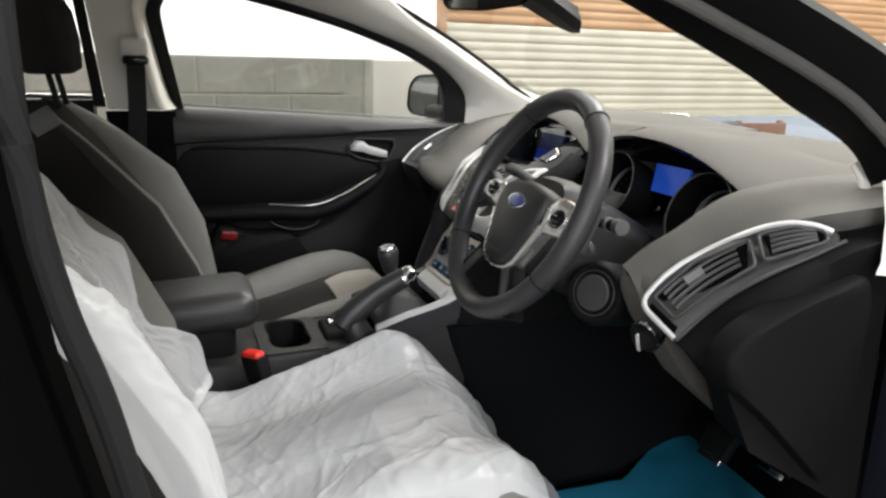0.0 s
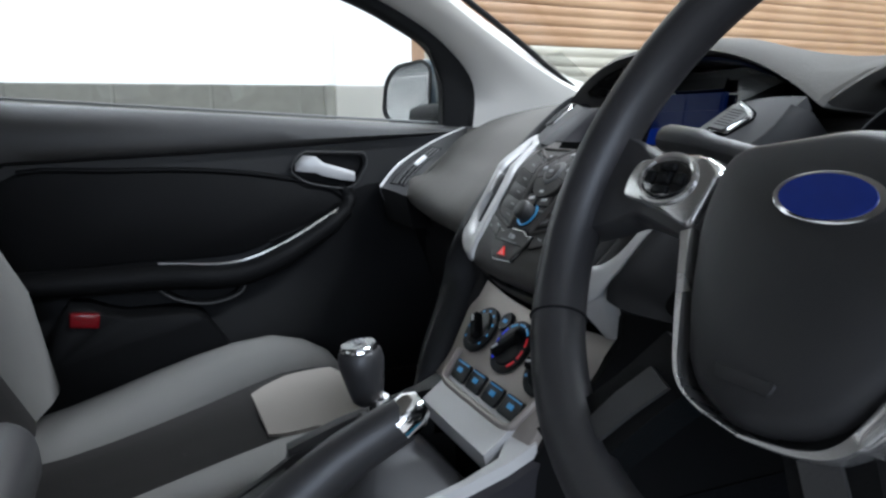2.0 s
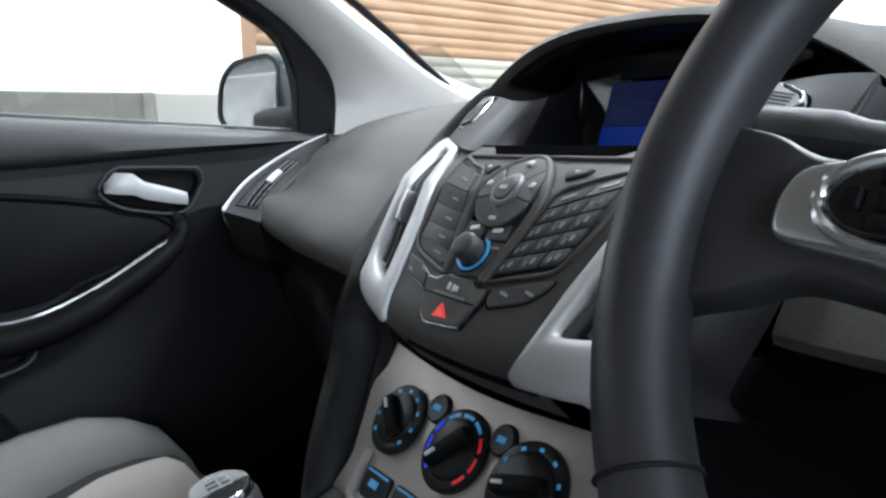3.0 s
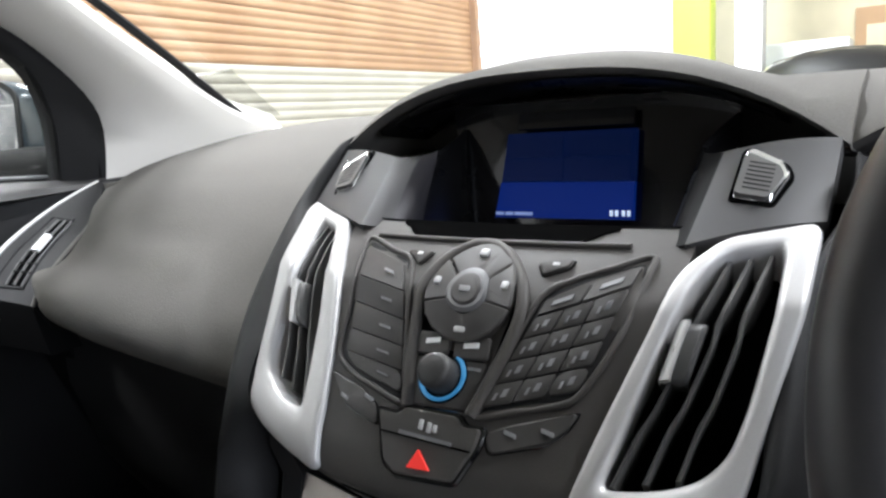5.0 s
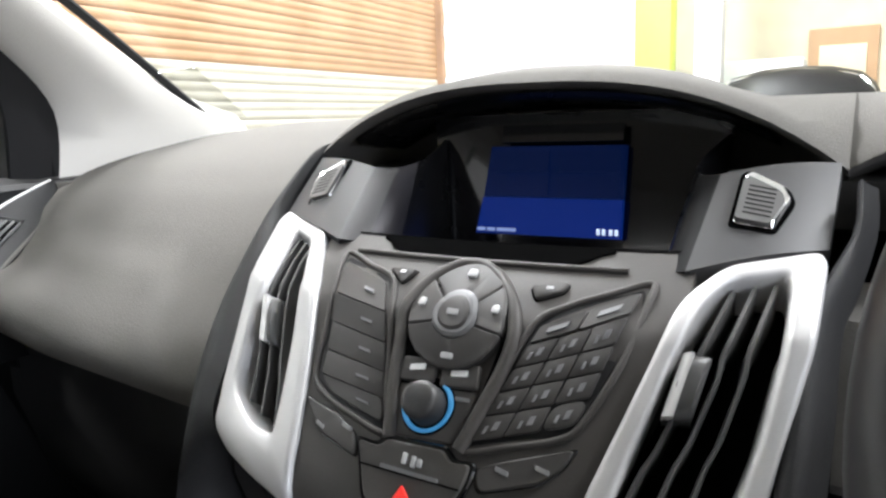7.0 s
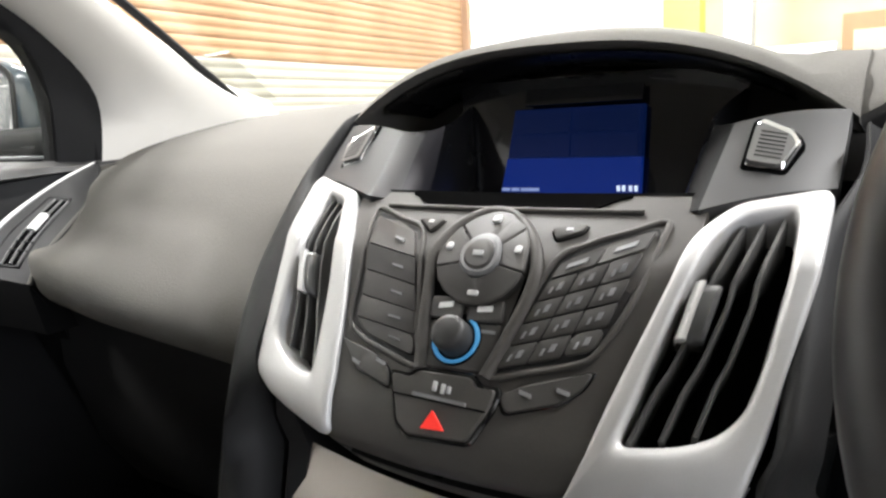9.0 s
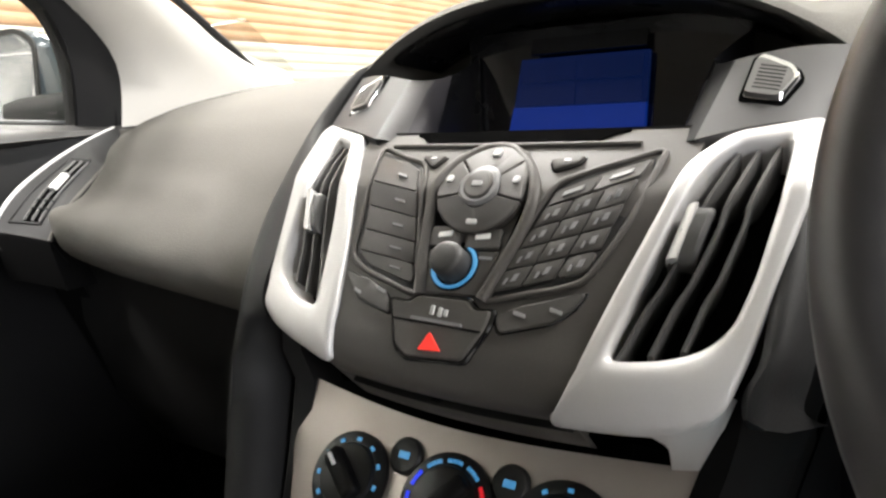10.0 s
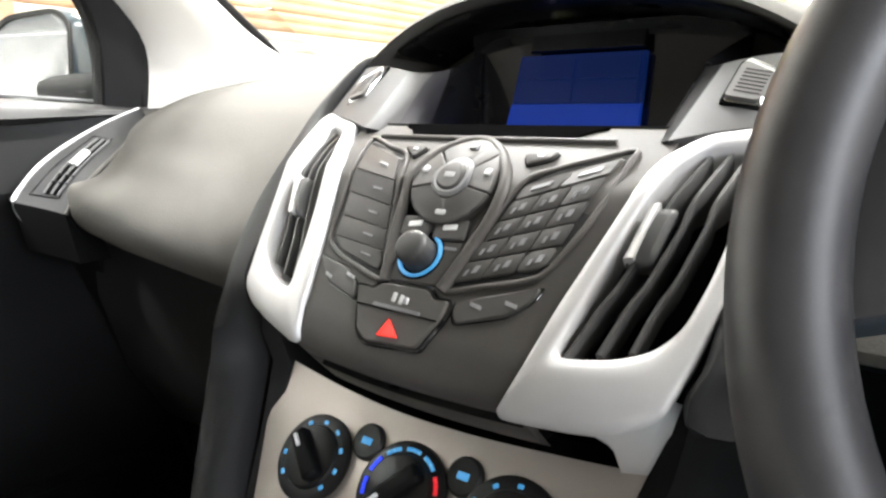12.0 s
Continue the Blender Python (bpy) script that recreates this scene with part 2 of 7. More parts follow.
def sheet_plastic():
    m = bpy.data.materials.new("milky_plastic_film")
    m.use_nodes = True
    nt = m.node_tree
    b = nt.nodes["Principled BSDF"]
    b.inputs["Base Color"].default_value = (0.93, 0.945, 0.965, 1)
    b.inputs["Roughness"].default_value = 0.26
    tc = nt.nodes.new("ShaderNodeTexCoord")
    mpg = nt.nodes.new("ShaderNodeMapping")
    mpg.inputs["Rotation"].default_value = (0.0, 0.3, 0.7)
    mpg.inputs["Scale"].default_value = (1.0, 2.6, 1.6)
    nt.links.new(tc.outputs["Object"], mpg.inputs["Vector"])
    creases = []
    for scale, detail, twist in ((6.0, 6, 0.9), (17.0, 4, 0.5)):
        n = nt.nodes.new("ShaderNodeTexNoise")
        n.noise_type = "RIDGED_MULTIFRACTAL"
        n.inputs["Scale"].default_value = scale
        n.inputs["Detail"].default_value = detail
        n.inputs["Distortion"].default_value = twist
        nt.links.new(mpg.outputs["Vector"], n.inputs["Vector"])
        creases.append(n)
    half_ = nt.nodes.new("ShaderNodeMath")
    half_.operation = "MULTIPLY_ADD"
    half_.inputs[1].default_value = 0.16
    nt.links.new(creases[1].outputs["Fac"], half_.inputs[0])
    nt.links.new(creases[0].outputs["Fac"], half_.inputs[2])
    bp = nt.nodes.new("ShaderNodeBump")
    bp.inputs["Strength"].default_value = 0.35
    bp.inputs["Distance"].default_value = 0.010
    nt.links.new(half_.outputs[0], bp.inputs["Height"])
    nt.links.new(bp.outputs["Normal"], b.inputs["Normal"])
    tr = nt.nodes.new("ShaderNodeBsdfTransparent")
    tl = nt.nodes.new("ShaderNodeBsdfTranslucent")
    tl.inputs[0].default_value = (0.93, 0.94, 0.96, 1)
    m1 = nt.nodes.new("ShaderNodeMixShader")
    m1.inputs[0].default_value = 0.18
    nt.links.new(b.outputs[0], m1.inputs[1])
    nt.links.new(tl.outputs[0], m1.inputs[2])
    mp = nt.nodes.new("ShaderNodeMapRange")
    mp.inputs["From Min"].default_value, mp.inputs["From Max"].default_value = 0.5, 1.5
    mp.inputs["To Min"].default_value, mp.inputs["To Max"].default_value = 0.54, 0.0
    nt.links.new(half_.outputs[0], mp.inputs["Value"])
    m2 = nt.nodes.new("ShaderNodeMixShader")
    nt.links.new(mp.outputs[0], m2.inputs[0])
    nt.links.new(m1.outputs[0], m2.inputs[1])
    nt.links.new(tr.outputs[0], m2.inputs[2])
    nt.links.new(m2.outputs[0], nt.nodes["Material Output"].inputs[0])
    return m


FILM = sheet_plastic()


# ---- mesh helpers ----
def part(name, bm, mat, parent=None, label="", sharp=35):
    me = bpy.data.meshes.new(name)
    bmesh.ops.remove_doubles(bm, verts=bm.verts, dist=1e-6)
    bmesh.ops.recalc_face_normals(bm, faces=bm.faces)
    bm.to_mesh(me)
    bm.free()
    me.materials.append(mat)
    for p in me.polygons:
        p.use_smooth = True
    me.set_sharp_from_angle(angle=radians(sharp))
    ob = new(name, me)
    if parent is not None:
        ob.parent = parent
    if label:
        tagged(ob, label)
    return ob


def thing(name, label, category, kind="", group=""):
    return tagged(new(name), label, category, group, kind)


def V(*a):
    return Vector(a)


def smooth(pts, n=6, closed=False):
    """Catmull-Rom through the points."""
    pts = [Vector(p) for p in pts]
    out, k = [], len(pts)
    for i in range(k if closed else k - 1):
        if closed:
            p0, p1, p2, p3 = (pts[(i + j) % k] for j in (-1, 0, 1, 2))
        else:
            p0, p1, p2, p3 = pts[max(i - 1, 0)], pts[i], pts[i + 1], pts[min(i + 2, k - 1)]
        for s in range(n):
            t = s / n
            out.append(0.5 * (2 * p1 + (p2 - p0) * t + (2 * p0 - 5 * p1 + 4 * p2 - p3) * t * t + (3 * p1 - p0 - 3 * p2 + p3) * t ** 3))
    if not closed:
        out.append(pts[-1])
    return out


def rounded(pts, r, n=4):
    """A closed polygon with its corners rounded by r."""
    pts = [Vector(p) for p in pts]
    out = []
    for i, p in enumerate(pts):
        a, b = pts[i - 1] - p, pts[(i + 1) % len(pts)] - p
        d = min(r, 0.45 * a.length, 0.45 * b.length)
        q0, q1 = p + a.normalized() * d, p + b.normalized() * d
        for s in range(n + 1):
            t = s / n
            out.append(q0 * (1 - t) ** 2 + p * 2 * t * (1 - t) + q1 * t * t)
    return out


def loft(rings, closed=True, caps=True, bm=None):
    bm = bm or bmesh.new()
    vs = [[bm.verts.new(p) for p in r] for r in rings]
    n = len(vs[0])
    for a, b in zip(vs, vs[1:]):
        for i in range(n if closed else n - 1):
            j = (i + 1) % n
            try:
                bm.faces.new((a[i], a[j], b[j], b[i]))
            except ValueError:
                pass
    if caps and closed:
        bm.faces.new(vs[0][::-1])
        bm.faces.new(vs[-1])
    return bm


def tube(path, r, n=10, closed=False, flat=1.0, up=(0, 0, 1), bm=None):
    path = [Vector(p) for p in path]
    k = len(path)
    rings = []
    for i, p in enumerate(path):
        if closed:
            d = path[(i + 1) % k] - path[i - 1]
        else:
            d = path[min(i + 1, k - 1)] - path[max(i - 1, 0)]
        d.normalize()
        s = d.cross(Vector(up))
        if s.length < 1e-4:
            s = d.cross(Vector((0, 1, 0)))
        s.normalize()
        w = s.cross(d)
        rr = r[i] if isinstance(r, (list, tuple)) else r
        rings.append([p + s * rr * math.cos(2 * math.pi * j / n) + w * rr * flat * math.sin(2 * math.pi * j / n) for j in range(n)])
    if closed:
        rings.append(rings[0])
    return loft(rings, True, not closed, bm)


def rbox(size, r=0.01, m=None, seg=3, bm=None):
    b = bmesh.new()
    bmesh.ops.create_cube(b, size=1)
    bmesh.ops.scale(b, vec=size, verts=b.verts)
    if r > 0:
        bmesh.ops.bevel(b, geom=b.edges[:], offset=min(r, 0.49 * min(size)), segments=seg, profile=0.5, affect="EDGES")
    if m is not None:
        bmesh.ops.transform(b, matrix=m, verts=b.verts)
    return b


def quad_slab(pts, thick):
    """A slab on a (possibly many-cornered) outline, thick along its normal, backwards."""
    pts = [Vector(p) for p in pts]
    c = sum(pts, Vector()) / len(pts)
    nrm = Vector()
    for i in range(len(pts)):
        nrm += (pts[i] - c).cross(pts[(i + 1) % len(pts)] - c)
    nrm.normalize()
    return loft([pts, [p - nrm * thick for p in pts]])


def disc(m, r, h, n=32, bev=0.0):
    """A drum of height h on the local z of m."""
    prof = [(0, r)]
    prof = [(r, 0), (r, h - bev), (r - bev, h)] if bev else [(r, 0), (r, h)]
    return loft([[m @ Vector((q * math.cos(2 * math.pi * j / n), q * math.sin(2 * math.pi * j / n), z)) for j in range(n)] for q, z in prof])


def lathe(m, prof, n=32, caps=True):
    return loft([[m @ Vector((q * math.cos(2 * math.pi * j / n), q * math.sin(2 * math.pi * j / n), z)) for j in range(n)] for q, z in prof], True, caps)


def surface(fn, nu, nv, thick, back=None):
    """A closed sheet from fn(u, v) with u, v in 0..1; thick along the vector back."""
    bm = bmesh.new()
    back = Vector(back) * thick
    a = [[Vector(fn(i / nu, j / nv)) for j in range(nv + 1)] for i in range(nu + 1)]
    va = [[bm.verts.new(p) for p in row] for row in a]
    vb = [[bm.verts.new(p + back) for p in row] for row in a]
    for i in range(nu):
        for j in range(nv):
            bm.faces.new((va[i][j], va[i + 1][j], va[i + 1][j + 1], va[i][j + 1]))
            bm.faces.new((vb[i][j], vb[i][j + 1], vb[i + 1][j + 1], vb[i + 1][j]))
    for i in range(nu):
        bm.faces.new((va[i][0], vb[i][0], vb[i + 1][0], va[i + 1][0]))
        bm.faces.new((va[i][nv], va[i + 1][nv], vb[i + 1][nv], vb[i][nv]))
    for j in range(nv):
        bm.faces.new((va[0][j], va[0][j + 1], vb[0][j + 1], vb[0][j]))
        bm.faces.new((va[nu][j], vb[nu][j], vb[nu][j + 1], va[nu][j + 1]))
    return bm


def lerp(a, b, t):
    return a + (b - a) * t


def interp(x, xs, ys):
    return float(np.interp(x, xs, ys))


def sstep(a, b, x):
    t = min(1, max(0, (x - a) / (b - a)))
    return t * t * (3 - 2 * t)

# ---- the workshop ----
floor = tagged(part("floor", rbox((16, 14, 0.2), 0, pose(1, -0.6, -0.1)), CONCRETE), "grey concrete workshop floor", "floor", kind="structure")
ceiling = tagged(part("ceiling", rbox((16, 10.6, 0.2), 0, pose(1, -2.3, 4.15)), PLASTERW), "white workshop ceiling", "ceiling", kind="structure")
wall_left = tagged(part("wall_left", rbox((7.6, 0.25, 4.05), 0, pose(-3.2, 2.895, 2.025)), PLASTERW), "white painted block wall above a dark grey band", "wall", kind="structure")
wall_back = tagged(part("wall_back", rbox((0.2, 14, 4.05), 0, pose(-7.1, -0.6, 2.025)), PLASTERW), "white painted rear workshop wall", "wall", kind="structure")
wall_entrance = tagged(part("wall_entrance", rbox((16, 0.2, 4.05), 0, pose(1, -7.3, 2.025)), PLASTERW), "white painted wall behind the car", "wall", kind="structure")
pier = tagged(part("wall_pier", rbox((0.38, 0.30, 4.05), 0.01, pose(0.79, 2.90, 2.025)), PLASTERW), "white painted wall pier beside the shutter", "wall", kind="structure")
part("painted_band", rbox((0.384, 0.304, 1.13), 0.01, pose(0.79, 2.898, 0.565)), PALEGREY, pier, "pale grey painted lower band")

SH0, SHD = V(1.06, 2.86, 0), V(math.cos(radians(3.5)), math.sin(radians(3.5)), 0)


def shut(d, z, out=0.0):
    """A place on the shutter's line: d metres along it, out towards the car."""
    return SH0 + SHD * d + V(SHD.y, -SHD.x, 0) * out + V(0, 0, z)


SHW = 4.364
shutter = thing("roller_shutter", "worn orange-brown and cream roller shutter, partly raised", "shutter", kind="structure")
for k in range(21):
    z0 = 0.830 + 0.105 * k
    prof = [(0.0, 0.0), (0.0045, 0.008), (0.0055, 0.024), (0.0045, 0.042), (0.0005, 0.050), (0.0005, 0.054), (0.0045, 0.062), (0.0055, 0.078), (0.0045, 0.094), (0.0, 0.101), (-0.003, 0.105), (-0.006, 0.0)]
    part("slat", loft([[shut(d, z0 + q, o) for o, q in prof] for d in (0.0, SHW)]), SHUT_P if k < 5 else SHUT_O, shutter)
part("bottom_rail", loft([[shut(d, z, o) for o, z in ((0.03, 0.79), (0.03, 0.832), (-0.02, 0.832), (-0.02, 0.79))] for d in (0, SHW)]), SHUT_P, shutter)
for d0, d1, nm in ((-0.08, 0.0, "guide_post"), (SHW, SHW + 0.07, "guide_post")):
    part(nm, loft([[shut(d, z, o) for d, o in ((d0, 0.06), (d1, 0.06), (d1, -0.12), (d0, -0.12))] for z in (0, 4.05)]), RUST, shutter)
for k in range(9):
    part("hinge_plate", loft([[shut(d, z, o) for d, o in ((SHW + 0.02, 0.075), (SHW + 0.05, 0.075), (SHW + 0.05, 0.05), (SHW + 0.02, 0.05))] for z in (1.05 + 0.22 * k, 1.15 + 0.22 * k)]), CHROME, shutter)
tagged(part("shutter_lintel", loft([[shut(d, z, o) for d, o in ((-0.1, 0.05), (SHW + 0.1, 0.05), (SHW + 0.1, -0.2), (-0.1, -0.2))] for z in (3.03, 4.05)]), PLASTERW), "white wall above the shutter", "wall", kind="structure")
# yard behind the raised shutter
yard = tagged(part("yard_wall", rbox((12, 0.2, 2.2), 0, pose(5.0, 5.6, 1.1)), PLASTERW), "pale painted wall of the yard", "wall", kind="structure")
bin_ob = thing("yard_skip", "white sheet-sided skip in the yard", "panel")
part("sheet", rbox((1.3, 0.05, 1.0), 0.01, pose(2.9, 4.7, 0.5)), WHITEP, bin_ob)
crate = thing("yard_crate", "orange-brown wooden crate standing in the yard", "crate")
for k in range(5):
    part("board", rbox((0.62, 0.03, 0.115), 0.006, pose(5.25, 4.6, 0.06 + 0.12 * k)), BRICKM, crate)
for dx in (-0.27, 0.27):
    part("post", rbox((0.05, 0.05, 0.62), 0.006, pose(5.25 + dx, 4.64, 0.31)), BRICKM, crate)
# grey painted blocks of the lower wall
BW, BH = 0.392, 0.196
block_bm = rbox((BW - 0.008, 0.03, BH - 0.008), 0.004, None, 1)
block_me = None
for r in range(5, -1, -1):
    for c in range(9):
        x = 0.60 - (c + (0.90 if r % 2 else 0.68)) * BW
        if block_me is None:
            b0 = part("block", block_bm, GREYBLOCK, wall_left)
            block_me = b0.data
        else:
            b0 = new("block", block_me)
            b0.parent = wall_left
        b0.location = (x, 2.767, 1.131 - (5 - r + 0.5) * BH)
part("mortar", rbox((3.9, 0.03, 1.128), 0, pose(-1.36, 2.770, 0.564)), GREYBLOCK, wall_left, "grey painted mortar")
part("pier_edge", rbox((0.05, 0.034, 1.13), 0.01, pose(0.575, 2.762, 0.565)), GREYBLOCK, wall_left)
# pale ring added in place of a white car's wheel arch; no car is built
arch_ring = thing("wheel_arch_ring", "pale ring standing in for a white car's wheel arch in the yard", "wheel")
part("arch_ring", tube([(4.55 + 0.24 * math.cos(a), 4.3, 0.325 + 0.24 * math.sin(a)) for a in np.linspace(0, 2 * math.pi, 33)[:-1]], 0.085, 10, True, up=(0, 1, 0)), PALEGREY, arch_ring)

# right-hand end of the workshop
wall_front = tagged(part("wall_front", rbox((0.2, 2.0, 4.05), 0, pose(6.6, 2.68, 2.025)), PLASTERW), "white painted front workshop wall", "wall", kind="structure")
tagged(part("wall_return", loft([[shut(d, z, o) for d, o in ((SHW + 0.07, 0.0), (SHW + 1.6, 0.0), (SHW + 1.6, -0.2), (SHW + 0.07, -0.2))] for z in (0, 4.05)]), PLASTERW), "white painted wall past the shutter", "wall", kind="structure")
lime = tagged(part("lime_stripe", rbox((0.22, 0.32, 4.05), 0.005, pose(6.6, 1.52, 2.025)), LIME), "lime green painted column", "column", kind="structure")
wall_office = tagged(part("wall_office", rbox((0.2, 9.0, 4.05), 0, pose(8.4, -2.7, 2.025)), CREAMBOARD), "cream wall of the space beyond", "wall", kind="structure")
column = tagged(part("white_column", rbox((0.2, 0.22, 4.05), 0.005, pose(6.6, 1.05, 2.025)), PLASTERW), "white painted column", "column", kind="structure")
board = thing("notice_board", "brown framed notice board on the far wall", "board")
part("frame", rbox((0.05, 0.62, 0.9), 0.01, pose(8.27, 0.07, 1.33)), BOARD, board)
part("panel", rbox((0.03, 0.42, 0.66), 0.005, pose(8.238, 0.07, 1.28)), CREAMBOARD, board)
cabinet = thing("white_cabinet", "white metal cabinet by the column", "cabinet")
part("body", rbox((0.5, 0.75, 1.45), 0.02, pose(7.4, 0.72, 0.725)), WHITEP, cabinet)

# black car parked beyond
pc = thing("parked_car", "black hatchback parked beyond the workshop opening", "car")
sec = [(-0.62, 1.06), (-0.56, 1.18), (-0.46, 1.27), (-0.25, 1.32), (0.0, 1.335), (0.25, 1.32), (0.46, 1.27), (0.56, 1.18), (0.62, 1.06), (0.78, 0.98), (0.82, 0.6), (0.80, 0.25), (-0.80, 0.25), (-0.82, 0.6), (-0.78, 0.98)]
part("body", loft([[V(x, 0.34 + y * w, z * h) for y, z in sec] for x, w, h in ((5.75, 0.9, 0.72), (5.95, 0.97, 0.93), (6.2, 0.99, 0.985), (6.45, 1.0, 1.0), (7.4, 1.0, 0.99), (7.9, 0.97, 0.9), (8.2, 0.92, 0.6))]), SATINB, pc, "gloss black body", 40)
part("rear_screen", quad_slab([V(6.02, 0.34 + y, z) for y, z in ((-0.5, 1.03), (0.5, 1.03), (0.42, 1.2), (0.25, 1.24), (-0.25, 1.24), (-0.42, 1.2))][::-1], 0.01), GLOSSB, pc, "dark rear window")
part("chrome_line", tube(smooth([(6.05, 0.34 - 0.57, 1.05), (6.07, 0.34 - 0.52, 1.16), (6.12, 0.34 - 0.4, 1.235), (6.17, 0.34, 1.295), (6.12, 0.34 + 0.4, 1.235), (6.07, 0.34 + 0.52, 1.16), (6.05, 0.34 + 0.57, 1.05)], 5), 0.012, 8), CHROME, pc, "bright trim line round the rear window")
for s_ in (-0.7, 0.7):
    for x_ in (6.15, 7.7):
        part("wheel", disc(pose(x_, 0.34 + s_ - 0.1, 0.31, -90, 0, 0), 0.31, 0.2, 24, 0.03), RUBBER, pc)

# ---- car shell ----
car_body = thing("car_body", "black car body with cream roof lining and pillars, driver door open", "car")


def side(x, z, s=1, y0=0.70):
    """A place on the leaning side of the cabin."""
    return V(x + (0.028 if s > 0 else 0.0), s * (y0 - 0.25 * (z - 0.95)), z)


WIN = [(-0.478, 0.985), (-0.489, 1.04), (-0.516, 1.195), (-0.512, 1.237), (-0.487, 1.268), (-0.449, 1.279), (-0.31, 1.253), (-0.089, 1.201), (0.06, 1.153), (0.135, 1.121), (0.205, 1.080), (0.235, 1.02), (0.243, 0.945)]
OUT = [(-0.492, 0.985), (-0.515, 1.03), (-0.547, 1.18), (-0.549, 1.226), (-0.52, 1.277), (-0.467, 1.296), (-0.309, 1.272), (-0.089, 1.22), (0.07, 1.170), (0.15, 1.138), (0.232, 1.090), (0.297, 1.022), (0.306, 0.93)]
PIL = [(-0.535, 0.985), (-0.55, 1.03), (-0.575, 1.18), (-0.575, 1.24), (-0.55, 1.31), (-0.47, 1.34), (-0.25, 1.345), (-0.045, 1.31), (0.10, 1.218), (0.20, 1.158), (0.30, 1.100), (0.46, 1.018), (0.57, 0.985)]
# passenger side: cream trim between the window seal and the windscreen
trim_in = smooth([(x, 0, z) for x, z in OUT], 5)
trim_out = smooth([(x, 0, z) for x, z in PIL], 5)
rings = []
for a, b in zip(trim_in, trim_out):
    p, q = side(a.x, a.z), side(b.x, b.z, 1, 0.64)
    w = p.lerp(q, 0.5) + V(0, -0.018, 0)
    rings.append([p + V(0, 0.03, 0), p, p.lerp(w, 0.5) + V(0, -0.004, 0), w, w.lerp(q, 0.5) + V(0, -0.004, 0), q, q + V(0.0, 0.03, 0.03)])
part("pillar_trim", loft(rings), CREAM, car_body, "cream cloth-look A-pillar and door surround trim", 60)
# driver side pillar and door aperture
EDGE = [(-0.45, -0.60, 1.325), (-0.28, -0.60, 1.30), (-0.17, -0.62, 1.235), (-0.045, -0.645, 1.175), (0.105, -0.65, 1.113), (0.19, -0.65, 1.071), (0.283, -0.655, 1.024), (0.328, -0.66, 0.974), (0.355, -0.70, 0.885), (0.36, -0.72, 0.7), (0.35, -0.74, 0.3)]
SEAL = [(-0.45, -0.66, 1.33), (-0.28, -0.67, 1.285), (-0.15, -0.69, 1.225), (-0.013, -0.70, 1.175), (0.046, -0.70, 1.154), (0.107, -0.70, 1.132), (0.163, -0.70, 1.11), (0.225, -0.70, 1.082), (0.269, -0.70, 1.054), (0.287, -0.70, 1.042), (0.33, -0.705, 1.0), (0.352, -0.72, 0.93), (0.365, -0.735, 0.885), (0.37, -0.75, 0.7), (0.36, -0.77, 0.3)]
part("door_seal", tube(smooth(SEAL, 6), 0.0085, 10, False, up=(0, 1, 0)), SEALG, car_body, "dark grey rubber door seal")
apil = []
pin, pse = smooth([Vector(p) for p in EDGE[:8]], 5), smooth([Vector(p) for p in SEAL[:11]], 5)
for k in range(29):
    a, b = pin[round(k * (len(pin) - 1) / 28)], pse[round(k * (len(pse) - 1) / 28)]
    c = b + V(0.05, -0.045, 0.018)
    apil.append([a, a.lerp(b, 0.5) + V(-0.006, -0.002, -0.002), b, b.lerp(c, 0.5) + V(0, -0.006, 0), c, c + V(0.03, 0.03, 0.012), a + V(0.05, 0.0, 0.012)])
part("windscreen_pillar", loft(apil), MATTB, car_body, "matte black windscreen pillar", 60)
part("pillar_edge_trim", tube(smooth([(0.318, -0.640, 1.0), (0.323, -0.656, 0.972), (0.326, -0.668, 0.94), (0.335, -0.682, 0.893)], 5), 0.009, 8, flat=0.6), CREAM, car_body, "cream edge of the pillar trim")
part("hinge_pillar", loft([[V(0.33, -0.72, z), V(0.36, -0.86, z), V(0.62, -0.90, z), V(0.62, -0.72, z)] for z in (0.2, 0.6, 0.93)]), PAINT, car_body)
bp = []
for z, x0 in ((0.22, -0.515), (0.72, -0.54), (0.9, -0.575), (1.05, -0.597), (1.2, -0.61), (1.36, -0.622)):
    yy = -(0.80 - 0.25 * max(0, z - 0.95))
    bp.append([V(x0, yy + 0.06, z), V(x0 - 0.005, yy - 0.005, z), V(x0 - 0.05, yy - 0.06, z), V(x0 - 0.26, yy - 0.07, z), V(x0 - 0.26, yy + 0.08, z), V(x0 - 0.05, yy + 0.12, z)])
# gloss black pillar; the dark it mirrors is put in as lightless colour
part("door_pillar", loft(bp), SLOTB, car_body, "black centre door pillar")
part("pillar_strip", tube(smooth([(-0.47, -0.80, 0.3), (-0.49, -0.8, 0.6), (-0.526, -0.8, 0.799), (-0.542, -0.8, 0.882), (-0.558, -0.8, 0.942), (-0.569, -0.8, 1.004), (-0.575, -0.8, 1.075), (-0.578, -0.785, 1.16), (-0.582, -0.77, 1.24), (-0.59, -0.74, 1.36)], 4), 0.0095, 10), RUBBER, car_body, "black rubber pillar edge seal")
part("rear_door_skin", loft([[V(-0.76, y, z), V(-1.7, y, z), V(-1.7, y + 0.12, z), V(-0.76, y + 0.12, z)] for z, y in ((0.25, -0.93), (0.6, -0.95), (0.93, -0.92), (0.96, -0.86))]), PAINT, car_body, "gloss black rear door")
